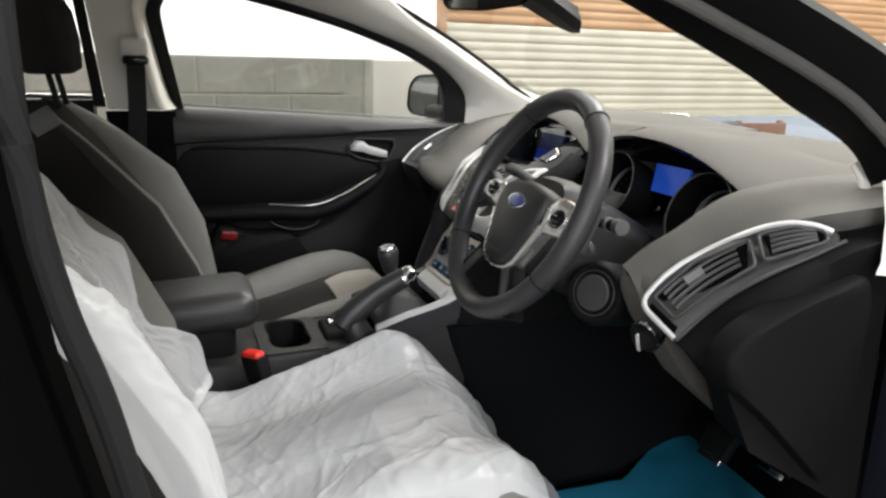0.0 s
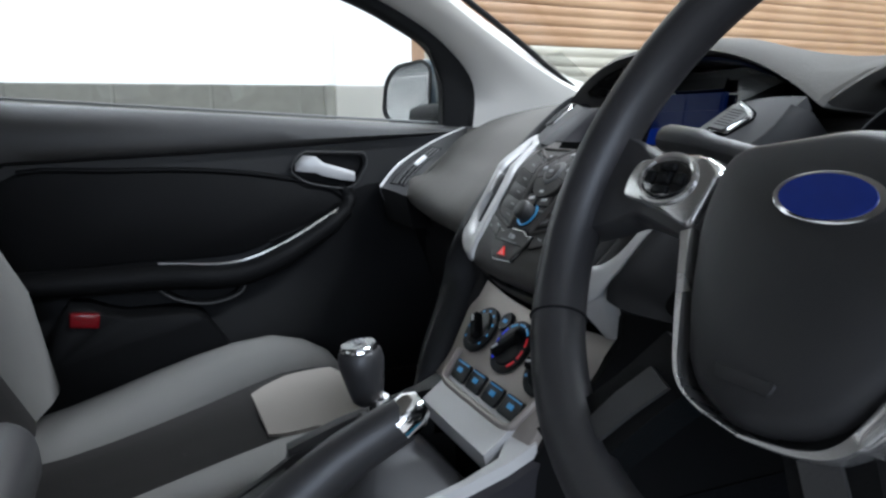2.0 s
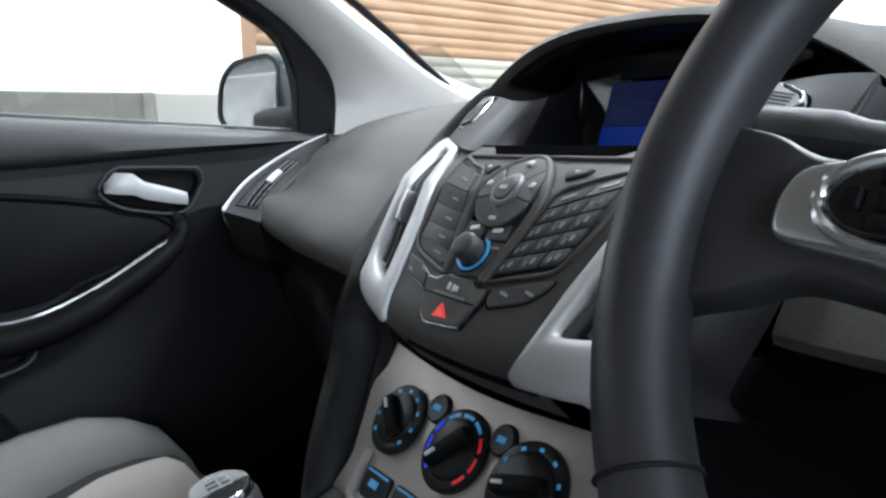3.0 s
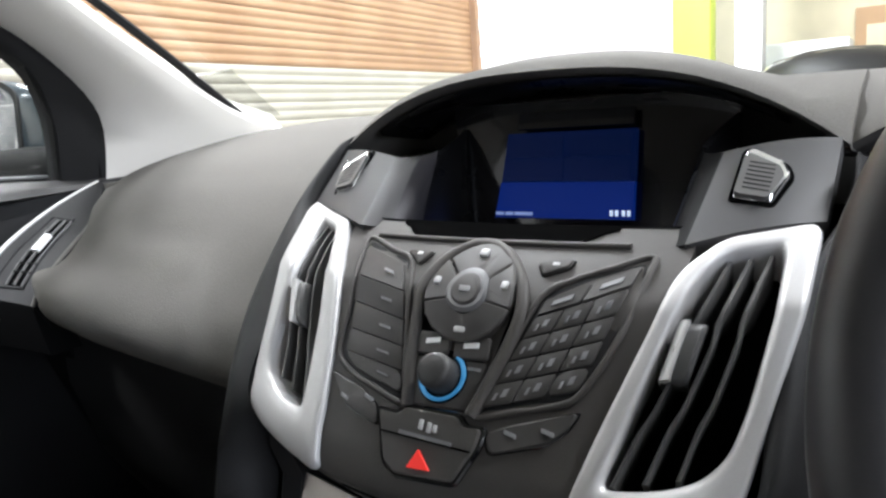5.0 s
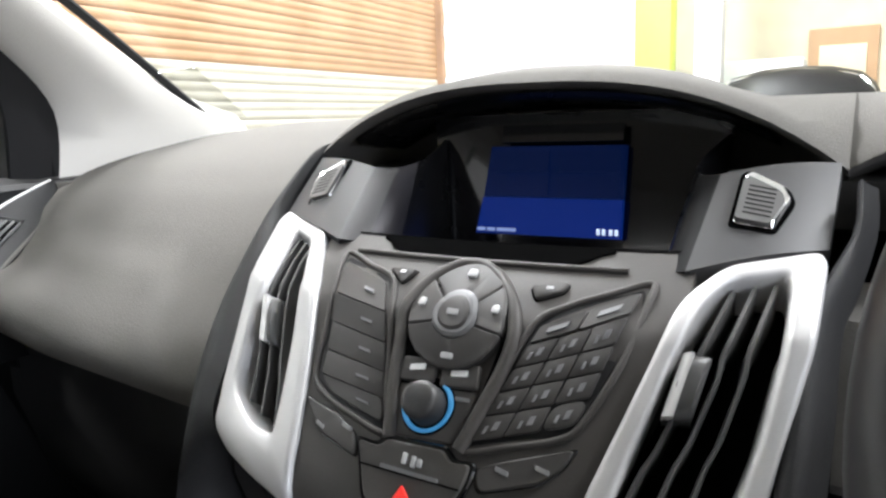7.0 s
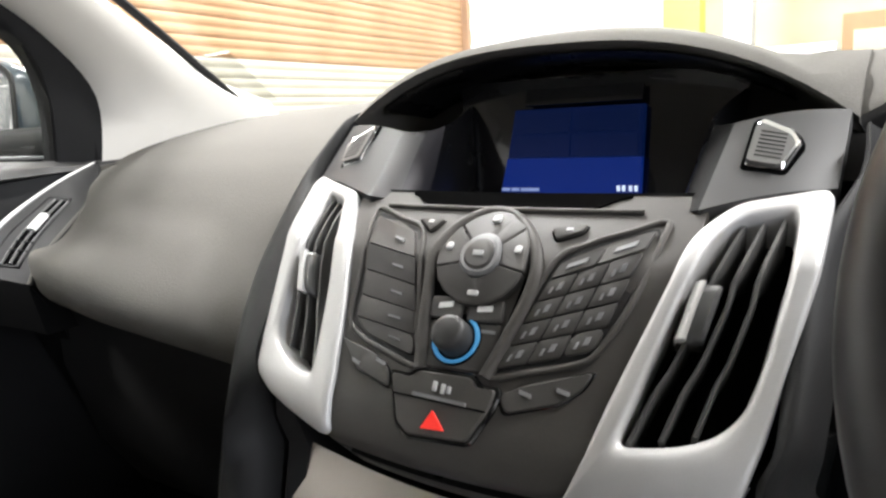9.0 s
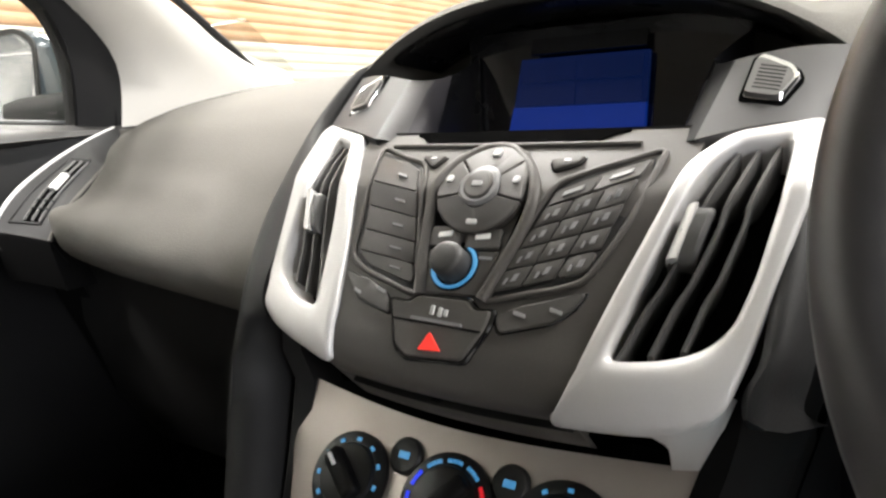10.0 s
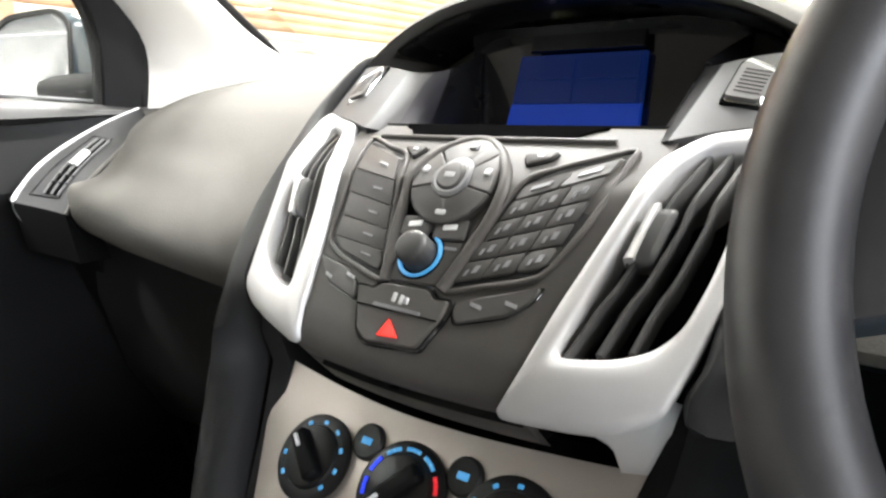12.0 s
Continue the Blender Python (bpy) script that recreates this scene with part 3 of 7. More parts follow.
# passenger side centre pillar and rear door
part("centre_pillar_trim", loft([[side(x0, z), side(x0, z) + V(0, -0.02, 0), side(x1, z) + V(0, -0.02, 0), side(x1, z)] for z, x0, x1 in ((0.985, -0.505, -0.655), (1.1, -0.54, -0.665), (1.24, -0.56, -0.68), (1.36, -0.57, -0.70))]), CREAM, car_body, "cream centre pillar trim")
part("lower_pillar_trim", loft([[side(x0, z, 1, 0.705), side(x0, z, 1, 0.68), side(x1, z, 1, 0.68), side(x1, z, 1, 0.705)] for z, x0, x1 in ((0.3, -0.44, -0.66), (0.7, -0.45, -0.66), (0.98, -0.50, -0.66))]), BLACKP, car_body)
part("rear_window_post", loft([[side(x0, z, 1, 0.7), side(x0, z, 1, 0.685), side(x1, z, 1, 0.685), side(x1, z, 1, 0.7)] for z, x0, x1 in ((0.99, -0.66, -0.685), (1.24, -0.682, -0.705), (1.36, -0.70, -0.73))]), RUBBER, car_body)
part("rear_door_trim", loft([[V(-0.66, y, z), V(-1.6, y, z), V(-1.6, y + 0.08, z), V(-0.66, y + 0.08, z)] for z, y in ((0.3, 0.68), (0.8, 0.66), (0.99, 0.69), (1.005, 0.70))]), BLACKP, car_body)
part("chrome_waist_strip", tube([side(-0.66, 1.012, 1, 0.715), side(-1.5, 1.03, 1, 0.715)], 0.006, 8), CHROME, car_body)
# roof, floor, bulkhead
part("roof_lining", surface(lambda u, v: V(lerp(-0.02 - 0.06 * (2 * v - 1) ** 2, -1.7, u), lerp(-0.56, 0.56, v), 1.335 + 0.05 * math.sin(math.pi * min(1, 0.25 + u)) - 0.03 * (2 * v - 1) ** 2), 16, 16, 0.05, (0, 0, 1)), HEADLINER, car_body, "cream cloth roof lining")
part("cant_rail_trim", tube([(-0.1, -0.60, 1.315), (-0.6, -0.61, 1.35), (-1.7, -0.6, 1.33)], 0.05, 8), HEADLINER, car_body)
part("cant_rail", tube([(-0.1, 0.61, 1.325), (-0.6, 0.61, 1.355), (-1.7, 0.6, 1.33)], 0.05, 8), HEADLINER, car_body)
part("floor_pan", rbox((2.6, 1.56, 0.06), 0.02, pose(-0.3, 0, 0.22)), CARPET, car_body, "black carpeted floor")
part("bulkhead", loft([[V(x, -0.75, z), V(x, 0.75, z), V(x + 0.08, 0.75, z), V(x + 0.08, -0.75, z)] for x, z in ((0.55, 0.24), (0.75, 0.45), (0.85, 0.9), (0.88, 0.955))]), CARPET, car_body)
part("sill_left", rbox((2.6, 0.14, 0.2), 0.03, pose(-0.3, 0.78, 0.28)), BLACKP, car_body)
part("sill_right", rbox((2.6, 0.14, 0.14), 0.03, pose(-0.3, -0.83, 0.25)), BLACKP, car_body)
part("outer_flank", rbox((2.4, 0.05, 0.65), 0.02, pose(-0.3, 0.87, 0.6)), PAINT, car_body)
part("rear_bulkhead", rbox((0.1, 1.4, 0.85), 0.03, pose(-1.75, 0, 0.6)), CARPET, car_body)
rw = part("tailgate_glass", quad_slab([V(-1.72, -0.5, 1.3), V(-1.72, 0.5, 1.3), V(-1.95, 0.55, 1.0), V(-1.95, -0.55, 1.0)], 0.005), GLASS, car_body)
rw.visible_shadow = False
# windscreen


def screen_pt(u, v):
    """u across from the driver to the passenger, v from base to top."""
    y = lerp(-1, 1, u)
    base = V(0.57 + 0.26 * (1 - y * y), 0.655 * y, 0.985 + 0.01 * (1 - y * y))
    top = V(-0.05 + 0.06 * (1 - y * y), 0.565 * y, 1.318 + 0.015 * (1 - y * y))
    return base.lerp(top, v) + V(0, 0, 0.02 * math.sin(math.pi * v))


ws = part("windscreen", surface(screen_pt, 16, 8, 0.005, (0.5, 0, 0.85)), GLASS, car_body, "laminated windscreen")
ws.visible_shadow = False
part("windscreen_seal", tube([screen_pt(1, v / 10) + V(-0.004, -0.006, 0) for v in range(11)], 0.006, 8), RUBBER, car_body)
part("bonnet", surface(lambda u, v: V(lerp(0.86, 1.75, u), lerp(-0.72, 0.72, v), 0.945 - 0.16 * u * u - 0.05 * (2 * v - 1) ** 2), 10, 12, 0.02, (0, 0, -1)), PAINT, car_body, "gloss black bonnet")
# outer skin
part("roof_skin", surface(lambda u, v: V(lerp(-0.06 - 0.06 * (2 * v - 1) ** 2, -1.78, u), lerp(-0.68, 0.68, v), 1.44 + 0.03 * math.sin(math.pi * min(1, 0.25 + u)) - 0.05 * (2 * v - 1) ** 2), 18, 18, 0.012, (0, 0, -1)), PAINT, car_body, "gloss black roof")


def body_ring(x, w, z0, z1, r=0.10):
    q = rounded([V(0, -w, z0), V(0, w, z0), V(0, w * 1.02, lerp(z0, z1, 0.55)), V(0, w * 0.93, z1 - 0.03), V(0, w * 0.75, z1), V(0, -w * 0.75, z1), V(0, -w * 0.93, z1 - 0.03), V(0, -w * 1.02, lerp(z0, z1, 0.55))], r, 4)
    return [V(x, p.y, p.z) for p in q]


part("front_end", loft([body_ring(x, w, z0, z1) for x, w, z0, z1 in ((0.90, 0.88, 0.22, 0.90), (1.2, 0.88, 0.22, 0.86), (1.55, 0.86, 0.22, 0.79), (1.78, 0.80, 0.22, 0.72), (1.92, 0.68, 0.24, 0.62), (1.98, 0.52, 0.30, 0.52))]), PAINT, car_body, "gloss black wings and nose", 60)
part("tail_end", loft([body_ring(x, w, z0, z1) for x, w, z0, z1 in ((-1.80, 0.88, 0.24, 0.98), (-2.0, 0.86, 0.24, 1.0), (-2.15, 0.80, 0.28, 0.96), (-2.22, 0.70, 0.34, 0.86))]), PAINT, car_body, "gloss black tail", 60)
for wx in (1.30, -1.36):
    for s in (1, -1):
        wh = part("wheel", lathe(pose(wx, s * 0.80, 0.315, -90 * s, 0, 0), [(0.20, -0.09), (0.29, -0.10), (0.315, -0.07), (0.315, 0.07), (0.29, 0.10), (0.205, 0.095), (0.20, 0.06), (0.0, 0.06)], 36, False), RUBBER, car_body, "black tyre")
        part("rim", lathe(pose(wx, s * 0.80, 0.315, -90 * s, 0, 0), [(0.198, 0.065), (0.198, 0.092), (0.185, 0.088), (0.17, 0.07), (0.05, 0.085), (0.0, 0.088)], 30, False), SILVER, wh, "silver wheel rim")
permit = thing("permit_holder", "clear permit holder stuck inside the windscreen", "sticker")
part("pocket", quad_slab([screen_pt(u, v) + V(-0.012, 0, -0.012) for u, v in ((0.98, 0.095), (0.953, 0.09), (0.948, 0.25), (0.982, 0.24))], 0.001), PERMIT, permit)

# ---- passenger door ----
door = thing("passenger_door", "closed passenger door with black trim and chrome handle", "door")
BELT = lambda x: interp(x, [-0.48, 0.26, 0.36], [0.992, 0.947, 0.942])  # noqa: E731
CREASE = lambda x: interp(x, [-0.48, -0.1, 0.25, 0.36], [0.893, 0.907, 0.929, 0.935])  # noqa: E731

TOPZ = lambda x: max(BELT(x) - 0.03, CREASE(x) + 0.008)  # noqa: E731
DIV = lambda x: interp(x, [-0.48, -0.10, 0.03, 0.09, 0.36], [0.70, 0.70, 0.77, 0.84, 0.86])  # noqa: E731


def door_y(x, z):
    y = 0.695
    y -= 0.05 * sstep(0.70, 0.55, z)
    y -= 0.02 * sstep(0.18, 0.32, x)
    return y


part("trim_panel", surface(lambda u, v: V(lerp(-0.475, 0.36, u), door_y(lerp(-0.475, 0.36, u), lerp(DIV(lerp(-0.475, 0.36, u)), TOPZ(lerp(-0.475, 0.36, u)), v)), lerp(DIV(lerp(-0.475, 0.36, u)), TOPZ(lerp(-0.475, 0.36, u)), v)), 24, 14, 0.07, (0, 1, 0)), DOORG, door, "charcoal moulded door trim")
part("lower_panel", surface(lambda u, v: V(lerp(-0.475, 0.36, u), door_y(lerp(-0.475, 0.36, u), lerp(0.28, DIV(lerp(-0.475, 0.36, u)), v)), lerp(0.28, DIV(lerp(-0.475, 0.36, u)), v)), 24, 14, 0.07, (0, 1, 0)), BLACKP, door, "black lower door trim")
ut = []
for i in range(21):
    x = lerp(-0.478, 0.33, i / 20)
    b, c = BELT(x), CREASE(x)
    ut.append([V(x, 0.74, b - 0.004), V(x, 0.70, b), V(x, 0.685, b - 0.006), V(x, 0.672, lerp(b, c, 0.4)), V(x, 0.668, lerp(b, c, 0.75)), V(x, 0.674, c + 0.006), V(x, 0.69, c), V(x, 0.74, c)])
part("upper_trim", loft(ut), DARKGREY, door, "soft charcoal upper door trim", 50)
ins = smooth([(-0.46, 0, 0.872), (-0.30, 0, 0.882), (-0.146, 0, 0.876), (-0.02, 0, 0.857), (0.055, 0, 0.832), (0.062, 0, 0.80), (-0.05, 0, 0.757), (-0.13, 0, 0.732), (-0.3, 0, 0.732), (-0.46, 0, 0.735)], 5, True)
part("insert", loft([[V(p.x, 0.694, p.z) for p in ins], [V(p.x * 1.0, 0.686, p.z) for p in ins], [V(lerp(-0.2, p.x, 0.975), 0.683, lerp(0.80, p.z, 0.94)) for p in ins]]), BLACKP, door, "padded charcoal door insert", 50)
part("insert_ridge", tube([V(p.x, 0.684, p.z) for p in ins[1:32]], 0.0055, 8, flat=0.8), BLACKP, door, "raised ridge round the insert", 60)
arm_path = smooth([(-0.47, 0.665, 0.712), (-0.25, 0.652, 0.712), (-0.14, 0.65, 0.706), (-0.06, 0.653, 0.728), (0.03, 0.668, 0.775), (0.075, 0.682, 0.812), (0.07, 0.69, 0.845)], 6)
part("armrest", tube(arm_path, [0.03] * 20 + [0.026] * 6 + [0.022] * (len(arm_path) - 34) + [0.015] * 8, 12, flat=0.75), BLACKP, door, "black door pull", 50)
cs = smooth([(-0.25, 0.648, 0.733), (-0.14, 0.638, 0.727), (-0.06, 0.642, 0.748), (0.03, 0.657, 0.792), (0.06, 0.668, 0.806)], 6)
part("chrome_strip", tube(cs, 0.0035, 8, flat=1.2), CHROME, door, "thin chrome strip along the door pull")
grab = smooth([(-0.25, 0, 0.70), (-0.17, 0, 0.70), (-0.12, 0, 0.695), (-0.13, 0, 0.672), (-0.18, 0, 0.662), (-0.23, 0, 0.675)], 5, True)
part("grab_recess", loft([[V(p.x, 0.66, p.z) for p in grab], [V(lerp(-0.18, p.x, 1.0), 0.641, p.z) for p in grab], [V(lerp(-0.18, p.x, 0.86), 0.640, lerp(0.682, p.z, 0.8)) for p in grab], [V(lerp(-0.18, p.x, 0.8), 0.652, lerp(0.682, p.z, 0.7)) for p in grab]]), BLACKP, door)
part("grab_rim", tube([V(p.x, 0.641, p.z) for p in grab], 0.0022, 8, True), DARKGREY, door, "raised rim of the grab recess", 60)
hr = rounded([(-0.03, 0, 0.872), (-0.008, 0, 0.905), (0.108, 0, 0.9), (0.112, 0, 0.88), (0.088, 0, 0.84), (0.06, 0, 0.838), (0.0, 0, 0.85)], 0.02, 4)
hc = V(0.045, 0, 0.873)
part("handle_bezel", loft([[V(p.x, 0.69, p.z) for p in hr], [V(p.x, 0.678, p.z) for p in hr], [V(lerp(hc.x, p.x, 0.9), 0.677, lerp(hc.z, p.z, 0.86)) for p in hr], [V(lerp(hc.x, p.x, 0.86), 0.688, lerp(hc.z, p.z, 0.82)) for p in hr]]), BLACKP, door, "black handle recess")
part("bezel_rim", tube([V(p.x, 0.6775, p.z) for p in smooth(hr, 2, True)], 0.0024, 8, True), DARKGREY, door, "raised rim of the handle recess", 60)
hl = [[V(x, y - 0.006, z - h), V(x, y - 0.010, z), V(x, y - 0.006, z + h), V(x, y + 0.006, z + h), V(x, y + 0.006, z - h)] for x, y, z, h in ((-0.018, 0.678, 0.878, 0.006), (-0.004, 0.672, 0.884, 0.014), (0.016, 0.669, 0.882, 0.014), (0.03, 0.669, 0.873, 0.0115), (0.06, 0.669, 0.865, 0.0105), (0.085, 0.672, 0.859, 0.0085))]
part("handle", loft(hl), SILVER, door, "satin chrome inner door handle", 60)
pk = smooth([(-0.40, 0, 0.66), (-0.30, 0, 0.66), (-0.2, 0, 0.655), (-0.16, 0, 0.61), (-0.11, 0, 0.54), (-0.05, 0, 0.5), (0.2, 0, 0.5), (0.28, 0, 0.46), (0.28, 0, 0.32), (-0.40, 0, 0.32)], 4, True)
part("door_pocket", loft([[V(p.x, 0.68, p.z) for p in pk], [V(p.x, 0.622, p.z) for p in pk], [V(lerp(-0.1, p.x, 0.98), 0.615, lerp(0.48, p.z, 0.96)) for p in pk]]), BLACKP, door, "black moulded door pocket", 50)
part("red_reflector", rbox((0.042, 0.012, 0.024), 0.004, pose(-0.36, 0.612, 0.662, 0, 8, 0)), REDLENS, door, "red reflector")
sealr = [(side(x, z) + V(0, -0.004, 0), side(ox, oz)) for (x, z), (ox, oz) in zip(WIN, OUT)]
wi, wo = smooth([a for a, b in sealr], 5), smooth([b for a, b in sealr], 5)
part("window_frame", loft([[a + V(0, 0.03, 0), a, a.lerp(b, 0.5) + V(0, -0.006, 0), b + V(0, 0.0, 0), b + V(0, 0.03, 0)] for a, b in zip(wi, wo)]), RUBBER, door, "black window frame and seal", 60)
corner = [side(x, z, 1, 0.697) for x, z in ((0.203, 1.079), (0.234, 1.02), (0.242, 0.935), (0.300, 0.935), (0.284, 1.02), (0.222, 1.083))]
part("mirror_corner", quad_slab(corner, 0.012), BLACKP, door, "black mirror corner cover")
part("waist_strip", tube([side(x, BELT(x) + 0.003, 1, 0.722) for x in (-0.48, -0.2, 0.1, 0.24)], 0.0022, 8), GREYPL, door, "bright waist strip")
gl = part("window_glass", quad_slab([side(x, z, 1, 0.722) for x, z in WIN], 0.004), GLASS, door)
gl.visible_shadow = False

# ---- door mirror ----
dm = thing("door_mirror", "dark blue painted door mirror on the passenger side", "mirror")


def mir(a, b, d):
    """a across the glass, b up, d ahead of it."""
    c = V(0.27, 0.90, 1.012)
    ax, az = V(0.24, -0.97, 0).normalized(), V(0.068, 0.017, 1)
    return c + ax * a + az * b + V(0.97, 0.24, -0.07).normalized() * d


MO = rounded([(-0.085, -0.035, 0), (-0.08, 0.03, 0), (-0.04, 0.06, 0), (0.06, 0.066, 0), (0.09, 0.05, 0), (0.09, -0.055, 0), (0.0, -0.062, 0), (-0.06, -0.056, 0)], 0.03, 4)
part("housing", loft([[mir(p.x, p.y, 0.0) for p in MO], [mir(p.x * 1.06, p.y * 1.08, 0.01) for p in MO], [mir(p.x * 1.04, p.y * 1.05, 0.05) for p in MO], [mir(p.x * 0.7, p.y * 0.75, 0.09) for p in MO]]), PAINTBLUE, dm, "", 50)
part("rim", loft([[mir(p.x, p.y, 0.004) for p in MO], [mir(p.x * 1.03, p.y * 1.04, -0.004) for p in MO], [mir(p.x * 0.95, p.y * 0.94, -0.003) for p in MO], [mir(p.x * 0.94, p.y * 0.93, 0.006) for p in MO]], True, False), RUBBER, dm)
part("glass", loft([[mir(p.x * 0.96, p.y * 0.95, 0.0) for p in MO], [mir(p.x * 0.96, p.y * 0.95, 0.003) for p in MO]]), MIRROR, dm, "mirror glass")
part("arm", rbox((0.1, 0.2, 0.05), 0.02, pose(0.32, 0.80, 0.965)), BLACKP, dm)

# ---- rear-view mirror ----
rv = thing("rear_view_mirror", "black interior rear-view mirror", "mirror")
RM = rounded([(-0.12, -0.025, 0), (-0.115, 0.03, 0), (0.0, 0.036, 0), (0.115, 0.03, 0), (0.12, -0.025, 0), (0, -0.033, 0)], 0.025, 4)
rvm = look((0.085, 0.02, 1.243), (0.7, 0.24, 1.43)) @ pose(0, 0, 0, 0, 0, 0)
part("housing", loft([[rvm @ V(p.x, p.y, -0.008) for p in RM], [rvm @ V(p.x * 1.02, p.y * 1.05, 0.0) for p in RM], [rvm @ V(p.x * 0.8, p.y * 0.75, -0.04) for p in RM]]), BLACKP, rv)
part("glass", loft([[rvm @ V(p.x * 0.94, p.y * 0.9, 0.001) for p in RM], [rvm @ V(p.x * 0.94, p.y * 0.9, 0.003) for p in RM]]), MIRROR, rv)
part("stalk", tube([(0.11, 0.0, 1.265), (0.16, 0.0, 1.275), (0.2, 0.0, 1.27)], 0.02, 10), BLACKP, rv)
sv = thing("sensor_cover", "black sensor cover behind the mirror", "cover")
part("shell", loft([[V(x, y - w, z), V(x, y - w * 0.8, z - 0.02), V(x, y + w * 0.8, z - 0.02), V(x, y + w, z), V(x, y, z + 0.03)] for x, y, z, w in ((0.10, -0.01, 1.275, 0.045), (0.17, -0.01, 1.245, 0.045), (0.25, -0.01, 1.205, 0.032), (0.275, -0.01, 1.195, 0.02))]), BLACKP, sv)

# sun visor
visor = thing("sun_visor", "cream folded sun visor on the passenger side", "visor")
part("pad", rbox((0.14, 0.42, 0.018), 0.008, pose(-0.10, 0.30, 1.335, 0, 14, 0)), HEADLINER, visor)
part("clip", tube([(-0.06, 0.10, 1.33), (-0.055, 0.08, 1.30)], 0.006, 8), WHITEP, visor)

# ---- seat belt ----
belt = thing("seat_belt", "black passenger seat belt on the centre pillar", "seat belt")
part("anchor_cover", rbox((0.06, 0.03, 0.045), 0.012, pose(-0.553, 0.603, 1.134, 14, 0, 0)), CREAM, belt, "cream anchor cover")
part("guide", rbox((0.058, 0.026, 0.022), 0.008, pose(-0.553, 0.598, 1.104, 14, 0, 0)), GLOSSB, belt)
part("webbing", loft([[V(x - w, y, z), V(x + w, y, z), V(x + w, y + 0.002, z), V(x - w, y + 0.002, z)] for x, y, z, w in ((-0.553, 0.603, 1.10, 0.021), (-0.557, 0.63, 1.0, 0.021), (-0.565, 0.645, 0.9, 0.021), (-0.575, 0.655, 0.5, 0.021))]), material("black_webbing", (0.012, 0.012, 0.012), 0.8, grain=0.6, gscale=900, bump=0.4, bscale=900), belt)

# ---- dashboard ----
dash = thing("dashboard", "charcoal soft plastic dashboard with twin instrument hoods", "dashboard")


PADY = [0.10, 0.16, 0.25, 0.42, 0.56, 0.60, 0.655]


def pad_ring(y):
    """Cross-section of the passenger-side pad at y, from under its lip over the top to the bulkhead."""
    dx, dz = interp(y, PADY, [0.03, 0.015, 0.0, 0.0, 0.022, 0.045, 0.075]), interp(y, PADY, [0.0, 0.004, 0.003, 0.0, -0.003, -0.004, -0.01])
    lip = interp(y, PADY, [0.797, 0.799, 0.810, 0.828, 0.838, 0.839, 0.840])
    pts = smooth([(0.30, 0, 0.790), (0.20, 0, lip - 0.032), (0.150, 0, lip - 0.027), (0.124, 0, lip - 0.014), (0.112, 0, lip + 0.006), (0.124, 0, max(lip + 0.024, 0.842)), (0.165, 0, 0.874), (0.215, 0, 0.915), (0.265, 0, 0.945), (0.33, 0, 0.962), (0.45, 0, 0.972), (0.62, 0, 0.975), (0.86, 0, 0.970)], 5)
    out = []
    for p in pts:
        top = interp(y, [0.25, 0.31, 0.52, 0.60], [0.872, 0.884, 0.900, 0.905])
        near = interp(p.z, [0.82, 0.885], [0.252, 0.312])
        swell = sstep(-0.012, 0.012, top - p.z) * sstep(-0.014, 0.014, y - near) * sstep(0.80, 0.83, p.z) * sstep(0.53, 0.46, y) * (1 if p.x < 0.3 else 0)
        rise = interp(p.x, [0.27, 0.45, 0.62, 0.76, 0.86], [0.0, 0.017, 0.028, 0.023, 0.002]) * sstep(0.10, 0.24, y)
        sx = dx * interp(p.z, [0.87, 0.92], [1.0, 0.58]) + 0.014 * sstep(0.50, 0.56, y) * sstep(0.872, 0.845, p.z)
        out.append(V(p.x + sx - 0.0042 * swell, y, p.z + dz + 0.0038 * swell + rise))
    return out + [V(0.86 + dx, y, 0.93), V(0.4 + dx, y, 0.80)]


part("passenger_pad", loft([pad_ring(lerp(0.10, 0.655, k / 74)) for k in range(75)]), DASH, dash, "charcoal passenger airbag pad", 45)
ca = smooth([(0.064, -0.528, 0.856), (0.095, -0.532, 0.880), (0.135, -0.54, 0.905), (0.195, -0.55, 0.945), (0.265, -0.555, 0.962), (0.395, -0.56, 0.972), (0.775, -0.58, 0.973)], 5)
cb = smooth([(0.059, -0.585, 0.819), (0.094, -0.593, 0.861), (0.140, -0.613, 0.896), (0.180, -0.655, 0.930), (0.225, -0.70, 0.952), (0.375, -0.725, 0.966), (0.775, -0.725, 0.968)], 5)
rings = []
for a, b in zip(ca, cb):
    m1, m2 = a.lerp(b, 0.33) + V(0, 0, 0.007), a.lerp(b, 0.7) + V(0, 0, 0.006)
    rings.append([a, m1, m2, b, b + V(0.02, -0.002, -0.012), b + V(0.12, 0.02, -0.06), a + V(0.12, 0, -0.06), a + V(0.015, 0.003, -0.01)])
part("driver_pad", loft(rings), DASH, dash, "charcoal dashboard end beside the driver", 50)
part("top_pad", surface(lambda u, v: V(lerp(0.30, 0.86, u), lerp(-0.70, 0.66, v), 0.950 + 0.027 * sstep(0.0, 0.45, u) - 0.02 * sstep(0.86, 1.0, u) - 0.012 * (2 * v - 1) ** 4), 12, 30, 0.03, (0, 0, -1)), DASH, dash, "charcoal dashboard top")
part("crossbeam", rbox((0.3, 1.36, 0.2), 0.03, pose(0.55, 0, 0.83)), BLACKP, dash)


